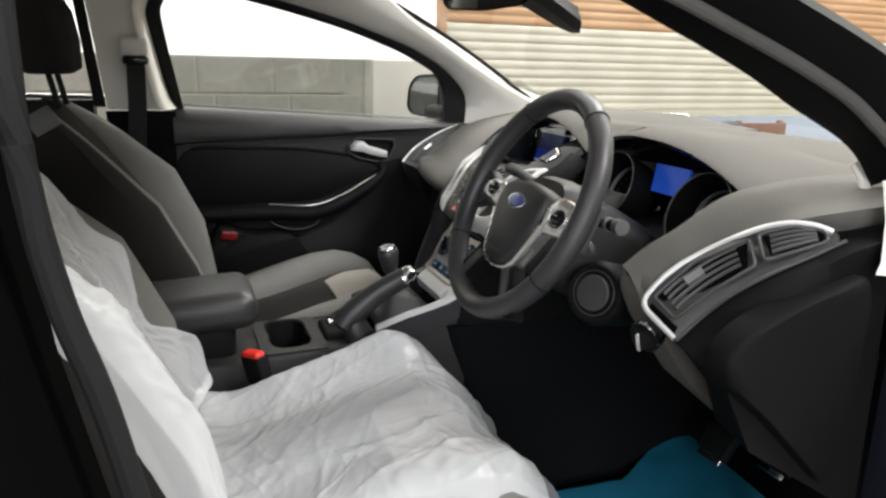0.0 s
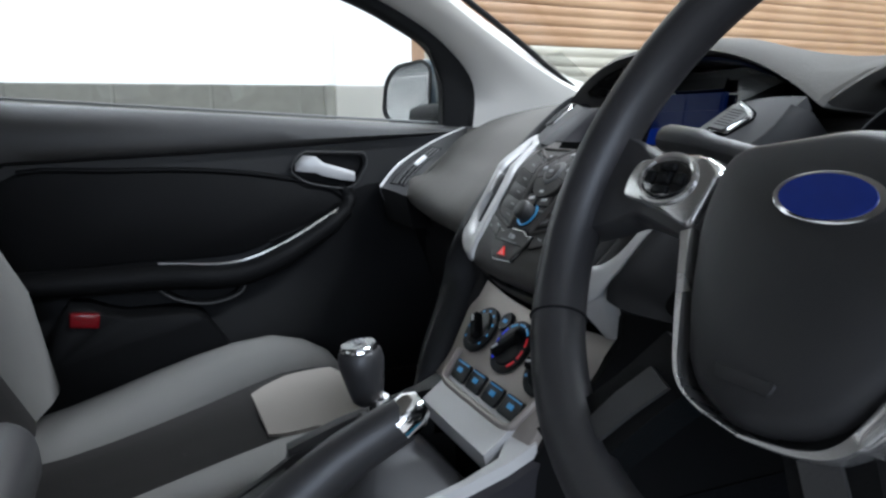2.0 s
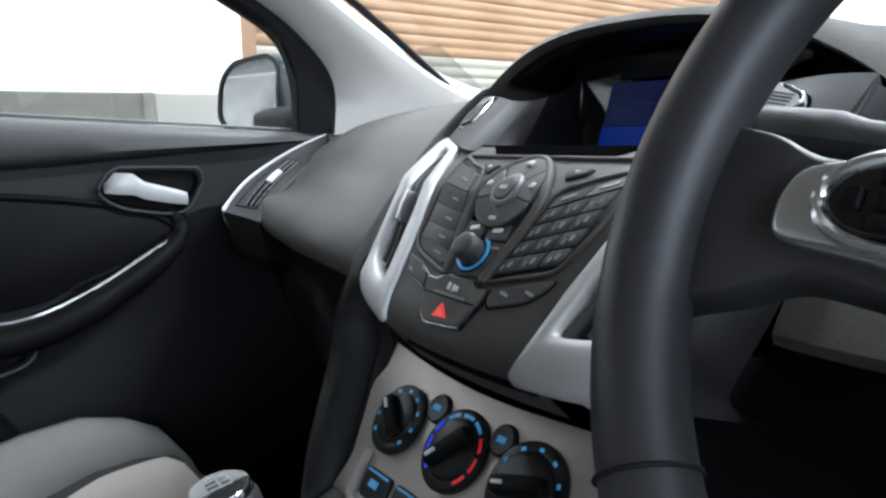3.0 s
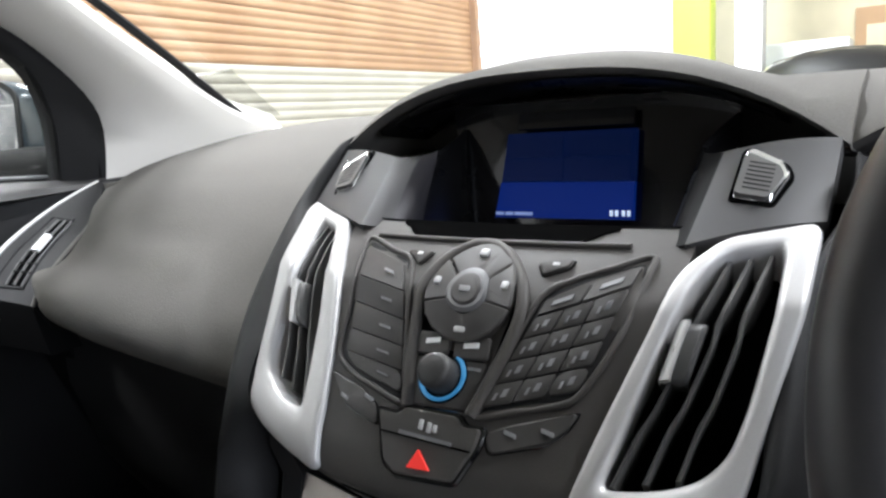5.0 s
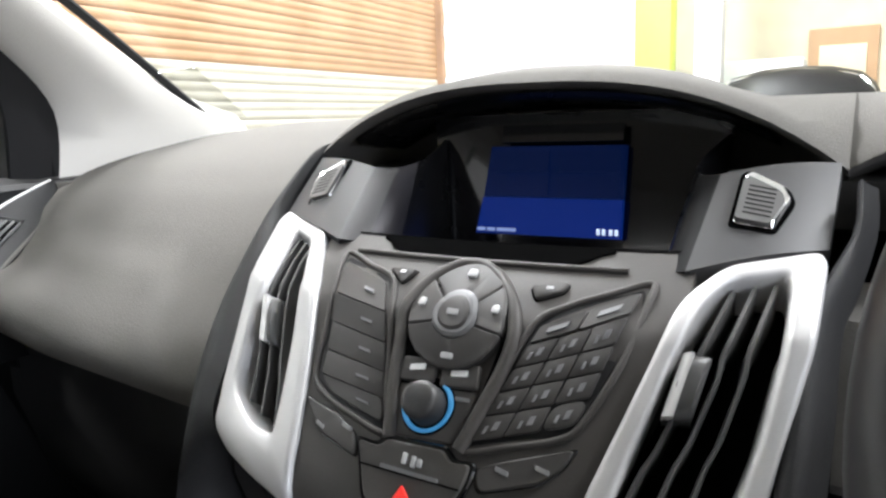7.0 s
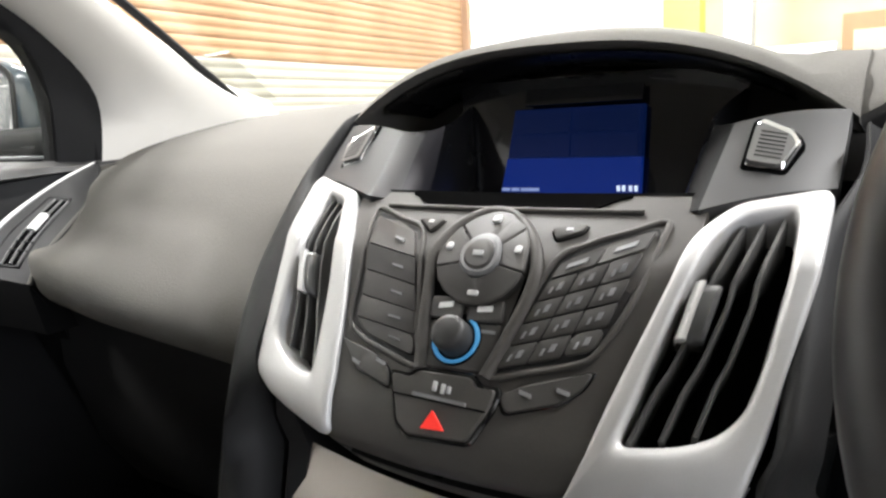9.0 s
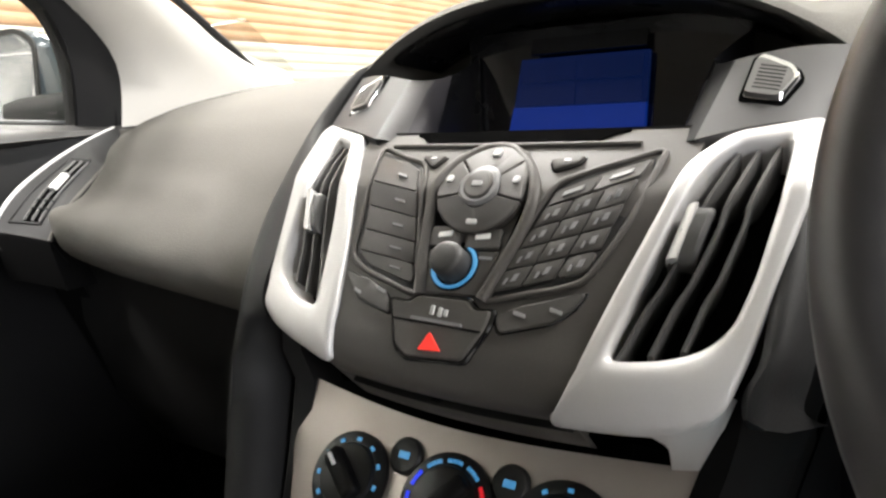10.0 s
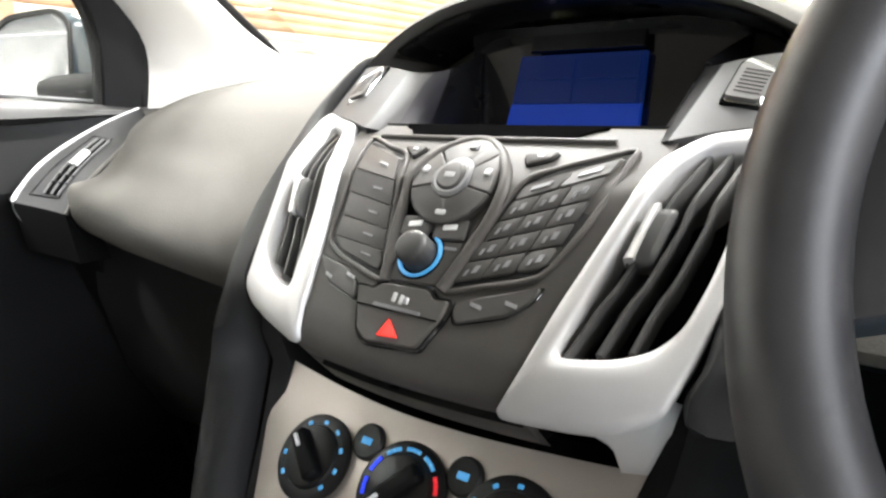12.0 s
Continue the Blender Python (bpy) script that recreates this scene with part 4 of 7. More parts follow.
def hood(y0, y1, zl, zr, rise, xe, bow, name, label):
    """An arched instrument hood between y0 and y1, its edge at xe."""
    rings, under = [], []
    n = 28
    for i in range(n + 1):
        t = -1 + 2 * i / n
        y = lerp(y0, y1, i / n)
        z = lerp(zl, zr, i / n) + rise * (1 - abs(t) ** (2.55 if t < 0 else bow))
        xx = xe + 0.012 * t * t
        flat = 0.962 + 0.016
        tip = 0.007
        zp = lambda q: interp(q, [0.19, 0.265, 0.395, 0.6], [0.938, 0.960, 0.971, 0.974]) - 0.02 * max(0.0, (t - 0.75) / 0.25) ** 2 if name == "instrument_hood" and t > 0.4 else 0.0  # noqa: E731
        wf = sstep(-0.06, 0.04, -y) if name == "display_hood" else 1 - sstep(-0.05, 0.5, t)
        fill = lambda q, top: max(q, lerp(q, top, wf))  # noqa: E731, B023
        rings.append([
            V(xx + 0.07, y, z - 0.014), V(xx + 0.004, y, z - tip), V(xx - 0.003, y, z - tip * 0.5), V(xx + 0.004, y, z + 0.002),
            V(xx + 0.05, y, fill(max(zp(xx + 0.05), lerp(z, max(z, flat), 0.2) + 0.009 * (1 - t * t)), 0.988)), V(xx + 0.12, y, fill(max(zp(xx + 0.12), lerp(z, flat, 0.35) + 0.008 * (1 - t * t)), 1.004)), V(xx + 0.22, y, fill(max(zp(xx + 0.22), lerp(z, flat, 0.75)), 1.0)), V(xx + 0.33, y, flat - 0.016), V(xx + 0.33, y, flat - 0.05), V(xx + 0.1, y, min(z - 0.02, flat - 0.02))])
        under.append([V(xx + 0.006, y, z - tip - 0.0025), V(xx + 0.071, y, z - 0.0165), V(xx + 0.071, y, z - 0.020), V(xx + 0.010, y, z - tip - 0.006)])
    lid = part(name, loft(rings), DASH, dash, label, 50)
    part("hood_lining", loft(under[3:-3]), LININGB, lid, "matte black underside of the hood", 50)
    return lid


hood(0.196, -0.161, 0.970, 0.966, 0.052, 0.213, 2.8, "display_hood", "charcoal hood over the display")
hood(-0.1575, -0.560, 0.964, 0.944, 0.052, 0.225, 2.3, "instrument_hood", "charcoal hood over the instruments")

# end vent beside the door: a panel between its bright outer strip and the pad's crease
VOUT = smooth([(0.122, 0.632, 0.8400), (0.1335, 0.641, 0.8507), (0.1560, 0.647, 0.8720), (0.1820, 0.652, 0.8895), (0.2180, 0.656, 0.9090), (0.2560, 0.660, 0.9260), (0.3050, 0.668, 0.9425)], 6)
VIN = smooth([(0.143, 0.556, 0.8300), (0.1548, 0.560, 0.8462), (0.1760, 0.563, 0.8653), (0.2010, 0.566, 0.8844), (0.2240, 0.569, 0.9019), (0.2600, 0.605, 0.9190), (0.3020, 0.660, 0.9395)], 6)


def vent_at(a, b, out=0.0):
    """a along the end vent from its low to its high end, b from the strip to the crease."""
    k = min(1, max(0, a)) * (len(VOUT) - 1)
    i = min(len(VOUT) - 2, int(k))
    p, q = VOUT[i].lerp(VOUT[i + 1], k - i), VIN[i].lerp(VIN[i + 1], k - i)
    n = (VOUT[i + 1] - VOUT[i]).cross(q - p).normalized()
    if n.z < 0:
        n = -n
    return p.lerp(q, b) + n * (out + 0.0015 * math.sin(math.pi * b))


def end_vent(name, label):
    g = vent_at
    ev = thing(name, label, "vent")
    part("panel", surface(lambda u, v: g(u, v), 40, 12, 0.03, (0.5, 0, -0.86)), FLANK, ev, "charcoal vent panel", 50)
    part("front", loft([[g(0, b / 8, o) + d for o, d in ((0.0, V(0, 0, 0)), (-0.001, V(-0.001, 0, -0.004)), (0.0, V(0.010, 0, -0.055)), (0.0, V(0.045, 0, -0.055)), (0.0, V(0.03, 0, -0.01)))] for b in range(9)]), MATTB, ev, "black lower front of the vent", 50)
    part("bright_strip", tube([g(k / 40, 0.0, 0.0010) for k in range(40)], [0.0031 * sstep(-0.03, 0.06, k / 40) * lerp(1.0, 0.55, sstep(0.4, 1.0, k / 40)) + 0.0003 for k in range(40)], 10, flat=0.75), SILVER, ev, "bright metal edge strip", 60)
    part("lower_line", tube(smooth([g(0, 0, 0.001), V(0.124, 0.630, 0.826), V(0.138, 0.612, 0.800), V(0.160, 0.595, 0.775)], 4), 0.0009, 6), SLATM, ev)
    part("crease", tube([g(k / 30, 1.0, 0.0002) for k in range(27)], 0.0022, 8), DASH, ev, "raised joint beside the pad", 60)
    well = rounded([V(0.145, 0.25, 0), V(0.145, 0.77, 0), V(0.670, 0.68, 0), V(0.670, 0.28, 0)], 0.03, 4)
    part("grille_bed", loft([[g(p.x, p.y, o) for p in well] for o in (-0.004, 0.0008)]), FLANK, ev, "dark recessed grille bed", 50)
    part("grille_rim", tube([g(p.x, p.y, 0.0008) for p in smooth(well, 2, True)], 0.0013, 6, True), FLANK, ev, "", 60)
    # flat black strips paint the dark inside the air slots
    for b0, b1 in ((0.52, 0.60), (0.65, 0.72)):
        part("slot", loft([[g(lerp(0.165, 0.65, t / 10), b - 0.05 * t / 10, o) for b, o in ((b0, 0.0), (b0, 0.0014), (b1, 0.0014), (b1, 0.0))] for t in range(11)]), SLOTB, ev, "black air slot")
    for b0, w in ((0.495, 0.0011), (0.625, 0.0013), (0.745, 0.0011)):
        part("slat", tube([g(lerp(0.165, 0.65, t / 10), b0 - 0.05 * t / 10, 0.0014) for t in range(11)], w, 6, flat=1.4), SLATM, ev)
    for a in (0.26, 0.32):
        part("crossbar", tube([g(a, 0.49, 0.0020), g(a, 0.75, 0.0020)], 0.0012, 6), BLACKP, ev)
    part("tab", loft([[g(a, b + db, o) for db, o in ((-0.055, 0.001), (-0.045, 0.0055), (0.045, 0.0055), (0.055, 0.001))] for a, b in ((0.405, 0.585), (0.415, 0.585), (0.515, 0.575), (0.525, 0.575))]), WHITEP, ev, "pale slider tab")
    return ev


end_vent("end_vent", "black end air vent with a bright edge strip")

# driver-side vent: two grilles in a silver frame
dv = thing("driver_vent", "black driver air vent with a bright arched frame", "vent")


def dvp(a, b, out=0.0):
    """a along the vent from its low inner end to its outer end, b down across it."""
    top = smooth([(0.056, -0.587, 0.821), (0.089, -0.595, 0.860), (0.135, -0.614, 0.894), (0.175, -0.655, 0.927), (0.203, -0.688, 0.936), (0.226, -0.712, 0.928)], 5)
    low = smooth([(0.070, -0.645, 0.792), (0.095, -0.655, 0.822), (0.120, -0.672, 0.853), (0.155, -0.695, 0.884), (0.195, -0.71, 0.905), (0.232, -0.718, 0.922)], 5)
    k = min(1, max(0, a)) * (len(top) - 1)
    i = min(len(top) - 2, int(k))
    p, q = top[i].lerp(top[i + 1], k - i), low[i].lerp(low[i + 1], k - i)
    return p.lerp(q, b) + V(-0.72, -0.35, 0.6).normalized() * out


fr = [V(0.0, 0.26, 0), V(0.012, 0.10, 0), V(0.045, 0.02, 0)] + [V(a / 16, 0.0, 0) for a in range(2, 17)] + [V(1 - a / 16, 1.0, 0) for a in range(1, 17)]
part("panel", loft([[dvp(p.x, p.y, -0.03) for p in fr], [dvp(p.x, p.y, 0.004) for p in fr], [dvp(lerp(0.5, p.x, 0.985), lerp(0.5, p.y, 0.95), 0.006) for p in fr]]), DARKGREY, dv, "", 60)
part("bright_strip", tube(smooth([dvp(0.0, 0.95, 0.004), dvp(0.0, 0.6, 0.0045), dvp(-0.0, 0.28, 0.005), dvp(0.015, 0.1, 0.005), dvp(0.055, 0.015, 0.005)] + [dvp(0.1 + 0.85 * a / 20, 0.0, 0.005) for a in range(21)], 2), 0.0038, 10), SILVER, dv, "bright arched strip")
part("end_slot", loft([[dvp(a, b, o) for a, b in ((0.022, 0.22), (0.058, 0.18), (0.072, 0.86), (0.02, 0.9))] for o in (0.003, 0.0066)]), SLOTB, dv, "black slot beside the grille")
part("lower_strip", tube([dvp(0, b / 6, 0.004) for b in range(7)] + [dvp(a / 24, 1.0, 0.004) for a in range(1, 25)], 0.0025, 8), DARKGREY, dv)
for a0, a1, nm in ((0.10, 0.52, "lower_grille"), (0.58, 0.88, "upper_grille")):
    rr = [(a0, 0.2), (lerp(a0, a1, 0.5), 0.16), (a1, 0.22), (a1 - 0.02, 0.66), (lerp(a0, a1, 0.5), 0.68), (a0 + 0.02, 0.62)]
    # flat black plate behind the slats, the grille's inner shade as colour
    cav = part(nm, loft([[dvp(a, b, 0.003) for a, b in rr], [dvp(a, b, 0.0068) for a, b in rr]]), SLOTB, dv)
    part("surround", tube(rounded([dvp(a, b, 0.0075) for a, b in ((a0 - 0.015, 0.14), (lerp(a0, a1, 0.5), 0.11), (a1 + 0.012, 0.16), (a1 + 0.012, 0.74), (lerp(a0, a1, 0.5), 0.76), (a0 - 0.01, 0.72))], 0.006, 3), 0.0024, 8, True), DARKGREY, cav, "charcoal grille surround")
    for k in range(4):
        part("slat", tube([dvp(lerp(a0 + 0.03, a1 - 0.04, j / 8), lerp(0.26, 0.24, j / 8) + 0.115 * k, 0.0075) for j in range(9)], 0.0016, 6, flat=1.8), DARKGREY, cav)
part("tab", loft([[dvp(a, b, o) for b, o in ((0.3, 0.007), (0.45, 0.007), (0.45, 0.014), (0.3, 0.014))] for a in (0.24, 0.33)]), GREYPL, dv, "pale slider tab")

# lower dash on the driver side
rings = []
for y, g in ((-0.506, 0.024), (-0.510, 0.012), (-0.518, 0.004), (-0.53, 0.0), (-0.56, 0.0), (-0.585, 0.0)):
    rings.append([V(0.30, y, 0.855 - g), V(0.115 + g, y, 0.866 - g), V(0.088 + g, y, 0.862 - g), V(0.071 + g, y, 0.852 - g * 0.7), V(0.065 + g, y, 0.84), V(0.068 + g, y, 0.82), V(0.085 + g, y, 0.785), V(0.145 + g, y - 0.005, 0.70), V(0.24 + g, y - 0.01, 0.62), V(0.36 + g, y, 0.54), V(0.5, y, 0.54), V(0.5, y, 0.86)])
part("knee_panel", loft(rings), DASH, dash, "charcoal lower dash panel", 60)
rings = []
for y, g in ((-0.163, 0.0), (-0.180, -0.002), (-0.200, -0.003), (-0.225, -0.002), (-0.255, 0.002), (-0.280, 0.008)):
    rings.append([V(0.155 + g, y, 0.900), V(0.133 + g, y, 0.872), V(0.115 + g, y, 0.848), V(0.111 + g, y, 0.841), V(0.113 + g, y, 0.836), V(0.122 + g, y, 0.832), V(0.20, y, 0.822), V(0.24, y, 0.90)])
part("column_panel", loft(rings), DASH, dash, "charcoal dash panel beside the steering column", 50)
LOWC = smooth([(0.070, -0.645, 0.792), (0.095, -0.655, 0.822), (0.120, -0.672, 0.853), (0.155, -0.695, 0.884), (0.195, -0.71, 0.905), (0.232, -0.718, 0.922), (0.300, -0.725, 0.94)], 4)
rings = []
for k, p in enumerate(LOWC):
    t = k / (len(LOWC) - 1)
    lo_ = V(lerp(0.12, 0.31, t), -0.728, lerp(0.68, 0.56, t))
    mid_ = V(lerp(p.x, lo_.x, 0.15) + 0.005, -0.722, p.z - 0.035)
    rings.append([p + V(0, 0.03, 0), p, p + V(0.004, -0.012, -0.008), mid_, mid_.lerp(lo_, 0.5), lo_, lo_ + V(0.02, 0.08, 0), mid_ + V(0.03, 0.08, 0)])
part("side_panel", loft(rings), MATTB, dash, "black lower end of the dashboard", 50)
spn = rounded([(0.058, 0, 0.80), (0.088, 0, 0.832), (0.170, 0, 0.866), (0.255, 0, 0.886), (0.270, 0, 0.86), (0.260, 0, 0.62), (0.230, 0, 0.62), (0.130, 0, 0.72), (0.070, 0, 0.77)], 0.04, 4)
part("fuse_cover", loft([[V(p.x, -0.70, p.z) for p in spn], [V(p.x, -0.732, p.z) for p in spn], [V(lerp(0.17, p.x, 0.93), -0.739, lerp(0.78, p.z, 0.93)) for p in spn]]), MATTB, dash, "black end panel of the dashboard", 50)
part("end_cap", loft([[V(x, -0.735, z), V(x + 0.02, -0.748, z), V(x + 0.05, -0.735, z)] for x, z in ((0.25, 0.995), (0.265, 0.95), (0.27, 0.90), (0.265, 0.885))]), CREAM, dash, "cream edge cap")
hs = thing("headlamp_switch", "black rotary headlamp switch with a chrome ring", "switch")
hm = look((0.066, -0.590, 0.779), (0.5, -0.42, 0.9))
part("ring", lathe(hm, [(0.0215, -0.01), (0.022, 0.004), (0.0205, 0.0065), (0.019, 0.003)], 28), CHROME, hs, "chrome ring")
part("dial_face", disc(hm, 0.0195, 0.004, 28), BLACKP, hs)
part("knob", lathe(hm, [(0.015, 0.0), (0.0145, 0.012), (0.011, 0.014)], 28), BLACKP, hs)
part("grip", rbox((0.006, 0.026, 0.008), 0.002, hm @ pose(0, 0, 0.016)), CHROME, hs)

# glovebox side below the passenger pad
part("glovebox", loft([[V(0.20, y, 0.795), V(0.20, y, 0.72), V(0.23, y, 0.62), V(0.28, y, 0.54), V(0.5, y, 0.5), V(0.5, y, 0.8)] for y in (0.16, 0.3, 0.45, 0.62)]), CONSP, dash, "black glovebox lid", 40)
part("lower_side_left", loft([[V(x, 0.60, z), V(x, 0.67, z), V(0.6, 0.67, z), V(0.6, 0.60, z)] for x, z in ((0.17, 0.835), (0.2, 0.75), (0.26, 0.6), (0.33, 0.4), (0.36, 0.28))]), BLACKP, dash)

# ---- instrument cluster ----
clus = thing("instrument_cluster", "black instrument cluster with two dials and a lit blue display", "instruments")
part("backing", surface(lambda u, v: V(0.325 - 0.02 * v, lerp(-0.172, -0.552, u), lerp(0.845, 0.985 - 0.05 * abs(2 * u - 1) ** 3, v)), 10, 6, 0.01, (1, 0, 0)), MATTB, clus)
part("lower_sill", loft([[V(0.32, y, 0.865), V(0.17, y, 0.855), V(0.16, y, 0.84), V(0.3, y, 0.82)] for y in (-0.17, -0.36, -0.55)]), BLACKP, clus)


def gauge(y, z, r, lit):
    g = look((0.268, y, z), (1.0, y, z - 0.30))
    cowl = part("cowl", lathe(g, [(r + 0.004, -0.005), (r + 0.011, 0.052), (r + 0.0135, 0.053), (r + 0.0145, 0.050), (r + 0.008, -0.005)], 48, False), MATTB, clus, "black tube round the dial", 60)
    part("cowl_edge", tube([g @ V((r + 0.0125) * math.cos(a), (r + 0.0125) * math.sin(a), 0.0532) for a in np.linspace(0, 2 * math.pi, 49)[:-1]], 0.0009, 6, True), SLATM, cowl, "thin grey edge of the tube")
    ring = part("gauge_ring", lathe(g, [(r, 0.006), (r + 0.001, 0.012), (r + 0.0002, 0.013), (r - 0.0008, 0.012), (r - 0.0008, 0.006)], 40, False), GREYMARK, clus, "dark metal gauge ring")
    part("gauge_face", disc(g, r - 0.002, 0.002, 40), MATTB, ring)
    for k in range(17):
        a = radians(225 - 270 * k / 16)
        part("mark", rbox((0.0075 if k % 2 == 0 else 0.005, 0.0016, 0.0012), 0, g @ pose(0, 0, 0, 0, 0, math.degrees(a)) @ pose(r - 0.010, 0, 0.003)), (LITMARK if k % 2 == 0 else BLUELED) if lit and k > 1 else DARKGREY, ring)
    if lit:
        part("inner_arc", tube([g @ V((r - 0.019) * math.cos(a), (r - 0.019) * math.sin(a), 0.003) for a in np.linspace(radians(-45), radians(225), 40)], 0.0011, 6), BLUELED, ring, "dim teal inner arc")
    part("needle", rbox((r * 0.7, 0.002, 0.002), 0, g @ pose(0, 0, 0.005, 0, 0, 225) @ pose(r * 0.35, 0, 0)), GREYMARK, ring)
    part("hub", disc(g, 0.011, 0.009, 20, 0.002), BLACKP, ring)


gauge(-0.248, 0.893, 0.049, False)
gauge(-0.478, 0.889, 0.049, True)
part("display", quad_slab([V(0.278, -0.305, 0.956), V(0.278, -0.390, 0.956), V(0.268, -0.388, 0.911), V(0.268, -0.307, 0.911)], 0.004), material("lit_blue_display", (0.02, 0.05, 0.3), 0.2, patch=0.4, pscale=60, emit=(0.015, 0.08, 0.5), estr=0.5), clus, "lit blue information display")
for k, (a, b, z) in enumerate(((0.335, 0.36, 0.944), (0.335, 0.378, 0.937), (0.32, 0.345, 0.925), (0.32, 0.338, 0.916), (0.366, 0.38, 0.91))):
    part("text_bar", rbox((0.001, b - a, 0.004), 0, pose(0.2640 + 0.222 * (z - 0.905), -(a + b) / 2, z)), material("dim_blue_text", (0.02, 0.03, 0.12), 0.4, grain=0.1), clus)
for y, z, r in ((-0.335, 0.886, 0.003), (-0.37, 0.886, 0.0018)):
    part("small_gauge", tube([V(0.262, y + r * math.cos(a), z + r * math.sin(a)) for a in np.linspace(0, 2 * math.pi, 25)[:-1]], 0.0006, 6, True, up=(1, 0, 0)), GREYMARK if y > -0.36 else REDMARK, clus)

# ---- centre stack ----
stack = thing("centre_stack", "charcoal centre stack with radio keys, silver vents and blue display", "radio")
PX = [0.090, 0.074, 0.056, 0.041, 0.031, 0.0255, 0.0265, 0.032, 0.062, 0.087, 0.106, 0.127, 0.165, 0.215]
PZ = [0.776, 0.786, 0.795, 0.802, 0.808, 0.815, 0.822, 0.833, 0.870, 0.902, 0.914, 0.9245, 0.940, 0.966]


def SP(w, z, out=0.0):
    """A place on the bowed face of the stack: w to the car's left of its middle line, at height z."""
    e = 0.004
    c = interp(z, [0.84, 0.93], [1.25, 0.78])
    dx = (interp(z + e, PZ, PX) - interp(z - e, PZ, PX)) / (2 * e)
    n = V(-1, 2 * c * w, dx).normalized()
    return V(interp(z, PZ, PX) + c * w * w + 0.03 * w, interp(z, [0.84, 0.93], [-0.001, 0.0085]) + w, z) + n * out


def relief(poly, o0, o1, bev=0.0012, r=0.002):
    """A raised key or plate on the stack's face, from a polygon in (w, z)."""
    pl = rounded([V(a, b, 0) for a, b in poly], r, 3) if r else [V(a, b, 0) for a, b in poly]
    c = sum(pl, Vector()) / len(pl)
    ins = [p + (c - p).normalized() * bev for p in pl]
    return loft([[SP(p.x, p.y, o0) for p in pl], [SP(p.x, p.y, o1 - bev * 0.7) for p in pl], [SP(p.x, p.y, o1) for p in ins]])


def half_left(z):
    return interp(z, [0.80, 0.815, 0.841, 0.872, 0.902, 0.9285], [0.064, 0.070, 0.074, 0.081, 0.092, 0.112])


def half_right(z):
    return interp(z, [0.80, 0.82, 0.8355, 0.86, 0.893, 0.909, 0.9285], [0.070, 0.074, 0.081, 0.090, 0.105, 0.110, 0.112])


def face(u, v):
    z = lerp(0.800, 0.9285, v)
    return SP(lerp(half_left(z), -half_right(z), u), z)


part("faceplate", surface(face, 28, 36, 0.03, (0.7, 0, -0.7)), FASCIA, stack, "charcoal curved radio fascia", 50)


def circle(yc, zc, r, n=32):
    """A round outline on the face, corrected for the face's slope."""
    e = 0.003
    dx = (interp(zc + e, PZ, PX) - interp(zc - e, PZ, PX)) / (2 * e)
    k = 1 / math.sqrt(1 + dx * dx)
    return [(yc + r * math.cos(2 * math.pi * j / n), zc + r * k * math.sin(2 * math.pi * j / n)) for j in range(n)]


def bar(wc, zc, hw, hz, skew=0.0):
    return [(wc + hw, zc - hz - skew), (wc - hw, zc - hz + skew), (wc - hw, zc + hz + skew), (wc + hw, zc + hz - skew)]


# arch round the selector and the volume knob
DW, DZ = -0.0080, 0.8995
arch = [(0.0135, 0.852), (0.0185, 0.872), (0.0215, 0.892), (0.0225, 0.903), (0.0165, 0.913), (0.005, 0.9192), (-0.009, 0.9198), (-0.0225, 0.9155), (-0.034, 0.907), (-0.0385, 0.897), (-0.0365, 0.885), (-0.0295, 0.868), (-0.0225, 0.853)]
part("dial_surround", tube(smooth([SP(y, z, 0.0012) for y, z in arch], 6), 0.0034, 10), FASCIA, stack, "raised surround of the selector", 60)
well = [(0.0125, 0.854), (0.0165, 0.872), (0.019, 0.892), (0.0195, 0.902), (0.0145, 0.911), (0.004, 0.9168), (-0.009, 0.9173), (-0.0213, 0.9132), (-0.0318, 0.9055), (-0.0355, 0.896), (-0.0338, 0.885), (-0.0272, 0.868), (-0.021, 0.8545)]
part("dial_well", relief(well, -0.004, 0.0004, 0.0004, 0.003), SLOTB, stack, "black gap round the selector keys")


def sector(a0, a1, r0, r1, n=9):
    """A piece of the selector between two angles and two radii."""
    e = 0.003
    dx = (interp(DZ + e, PZ, PX) - interp(DZ - e, PZ, PX)) / (2 * e)
    k = 1 / math.sqrt(1 + dx * dx)
    pts = [(r1, lerp(a0, a1, j / n)) for j in range(n + 1)] + [(r0, lerp(a1, a0, j / n)) for j in range(n + 1)]
    return [(DW + r * math.cos(radians(a)), DZ + r * k * math.sin(radians(a))) for r, a in pts]


for a0, a1, lift in ((42, 138, 0.0042), (140, 192, 0.0046), (194, 346, 0.0050), (348, 400, 0.0046)):
    part("selector_key", relief(sector(a0, a1, 0.0105, 0.0258), -0.003, lift, 0.0009, 0.0008), KEYP, stack, "charcoal selector key")
for a, rr, hw in ((90, 0.0205, 0.0025), (165, 0.0208, 0.0019), (15, 0.0208, 0.0019), (268, 0.0195, 0.0032)):
    c0, c1 = DW + rr * math.cos(radians(a)), DZ + rr * 0.76 * math.sin(radians(a))
    part("arrow_mark", relief(bar(c0, c1, hw, 0.0012), 0.003, 0.0056, 0.0004, 0.001), DIMMARK, stack)
part("ok_ring", relief(circle(DW, DZ + 0.0008, 0.0118), -0.002, 0.0066, 0.0016, 0), GREYPL, stack, "satin ring of the middle button")
part("ok_button", relief(circle(DW, DZ + 0.0008, 0.0082), 0.003, 0.0076, 0.0012, 0), KEYP, stack, "grey middle button")
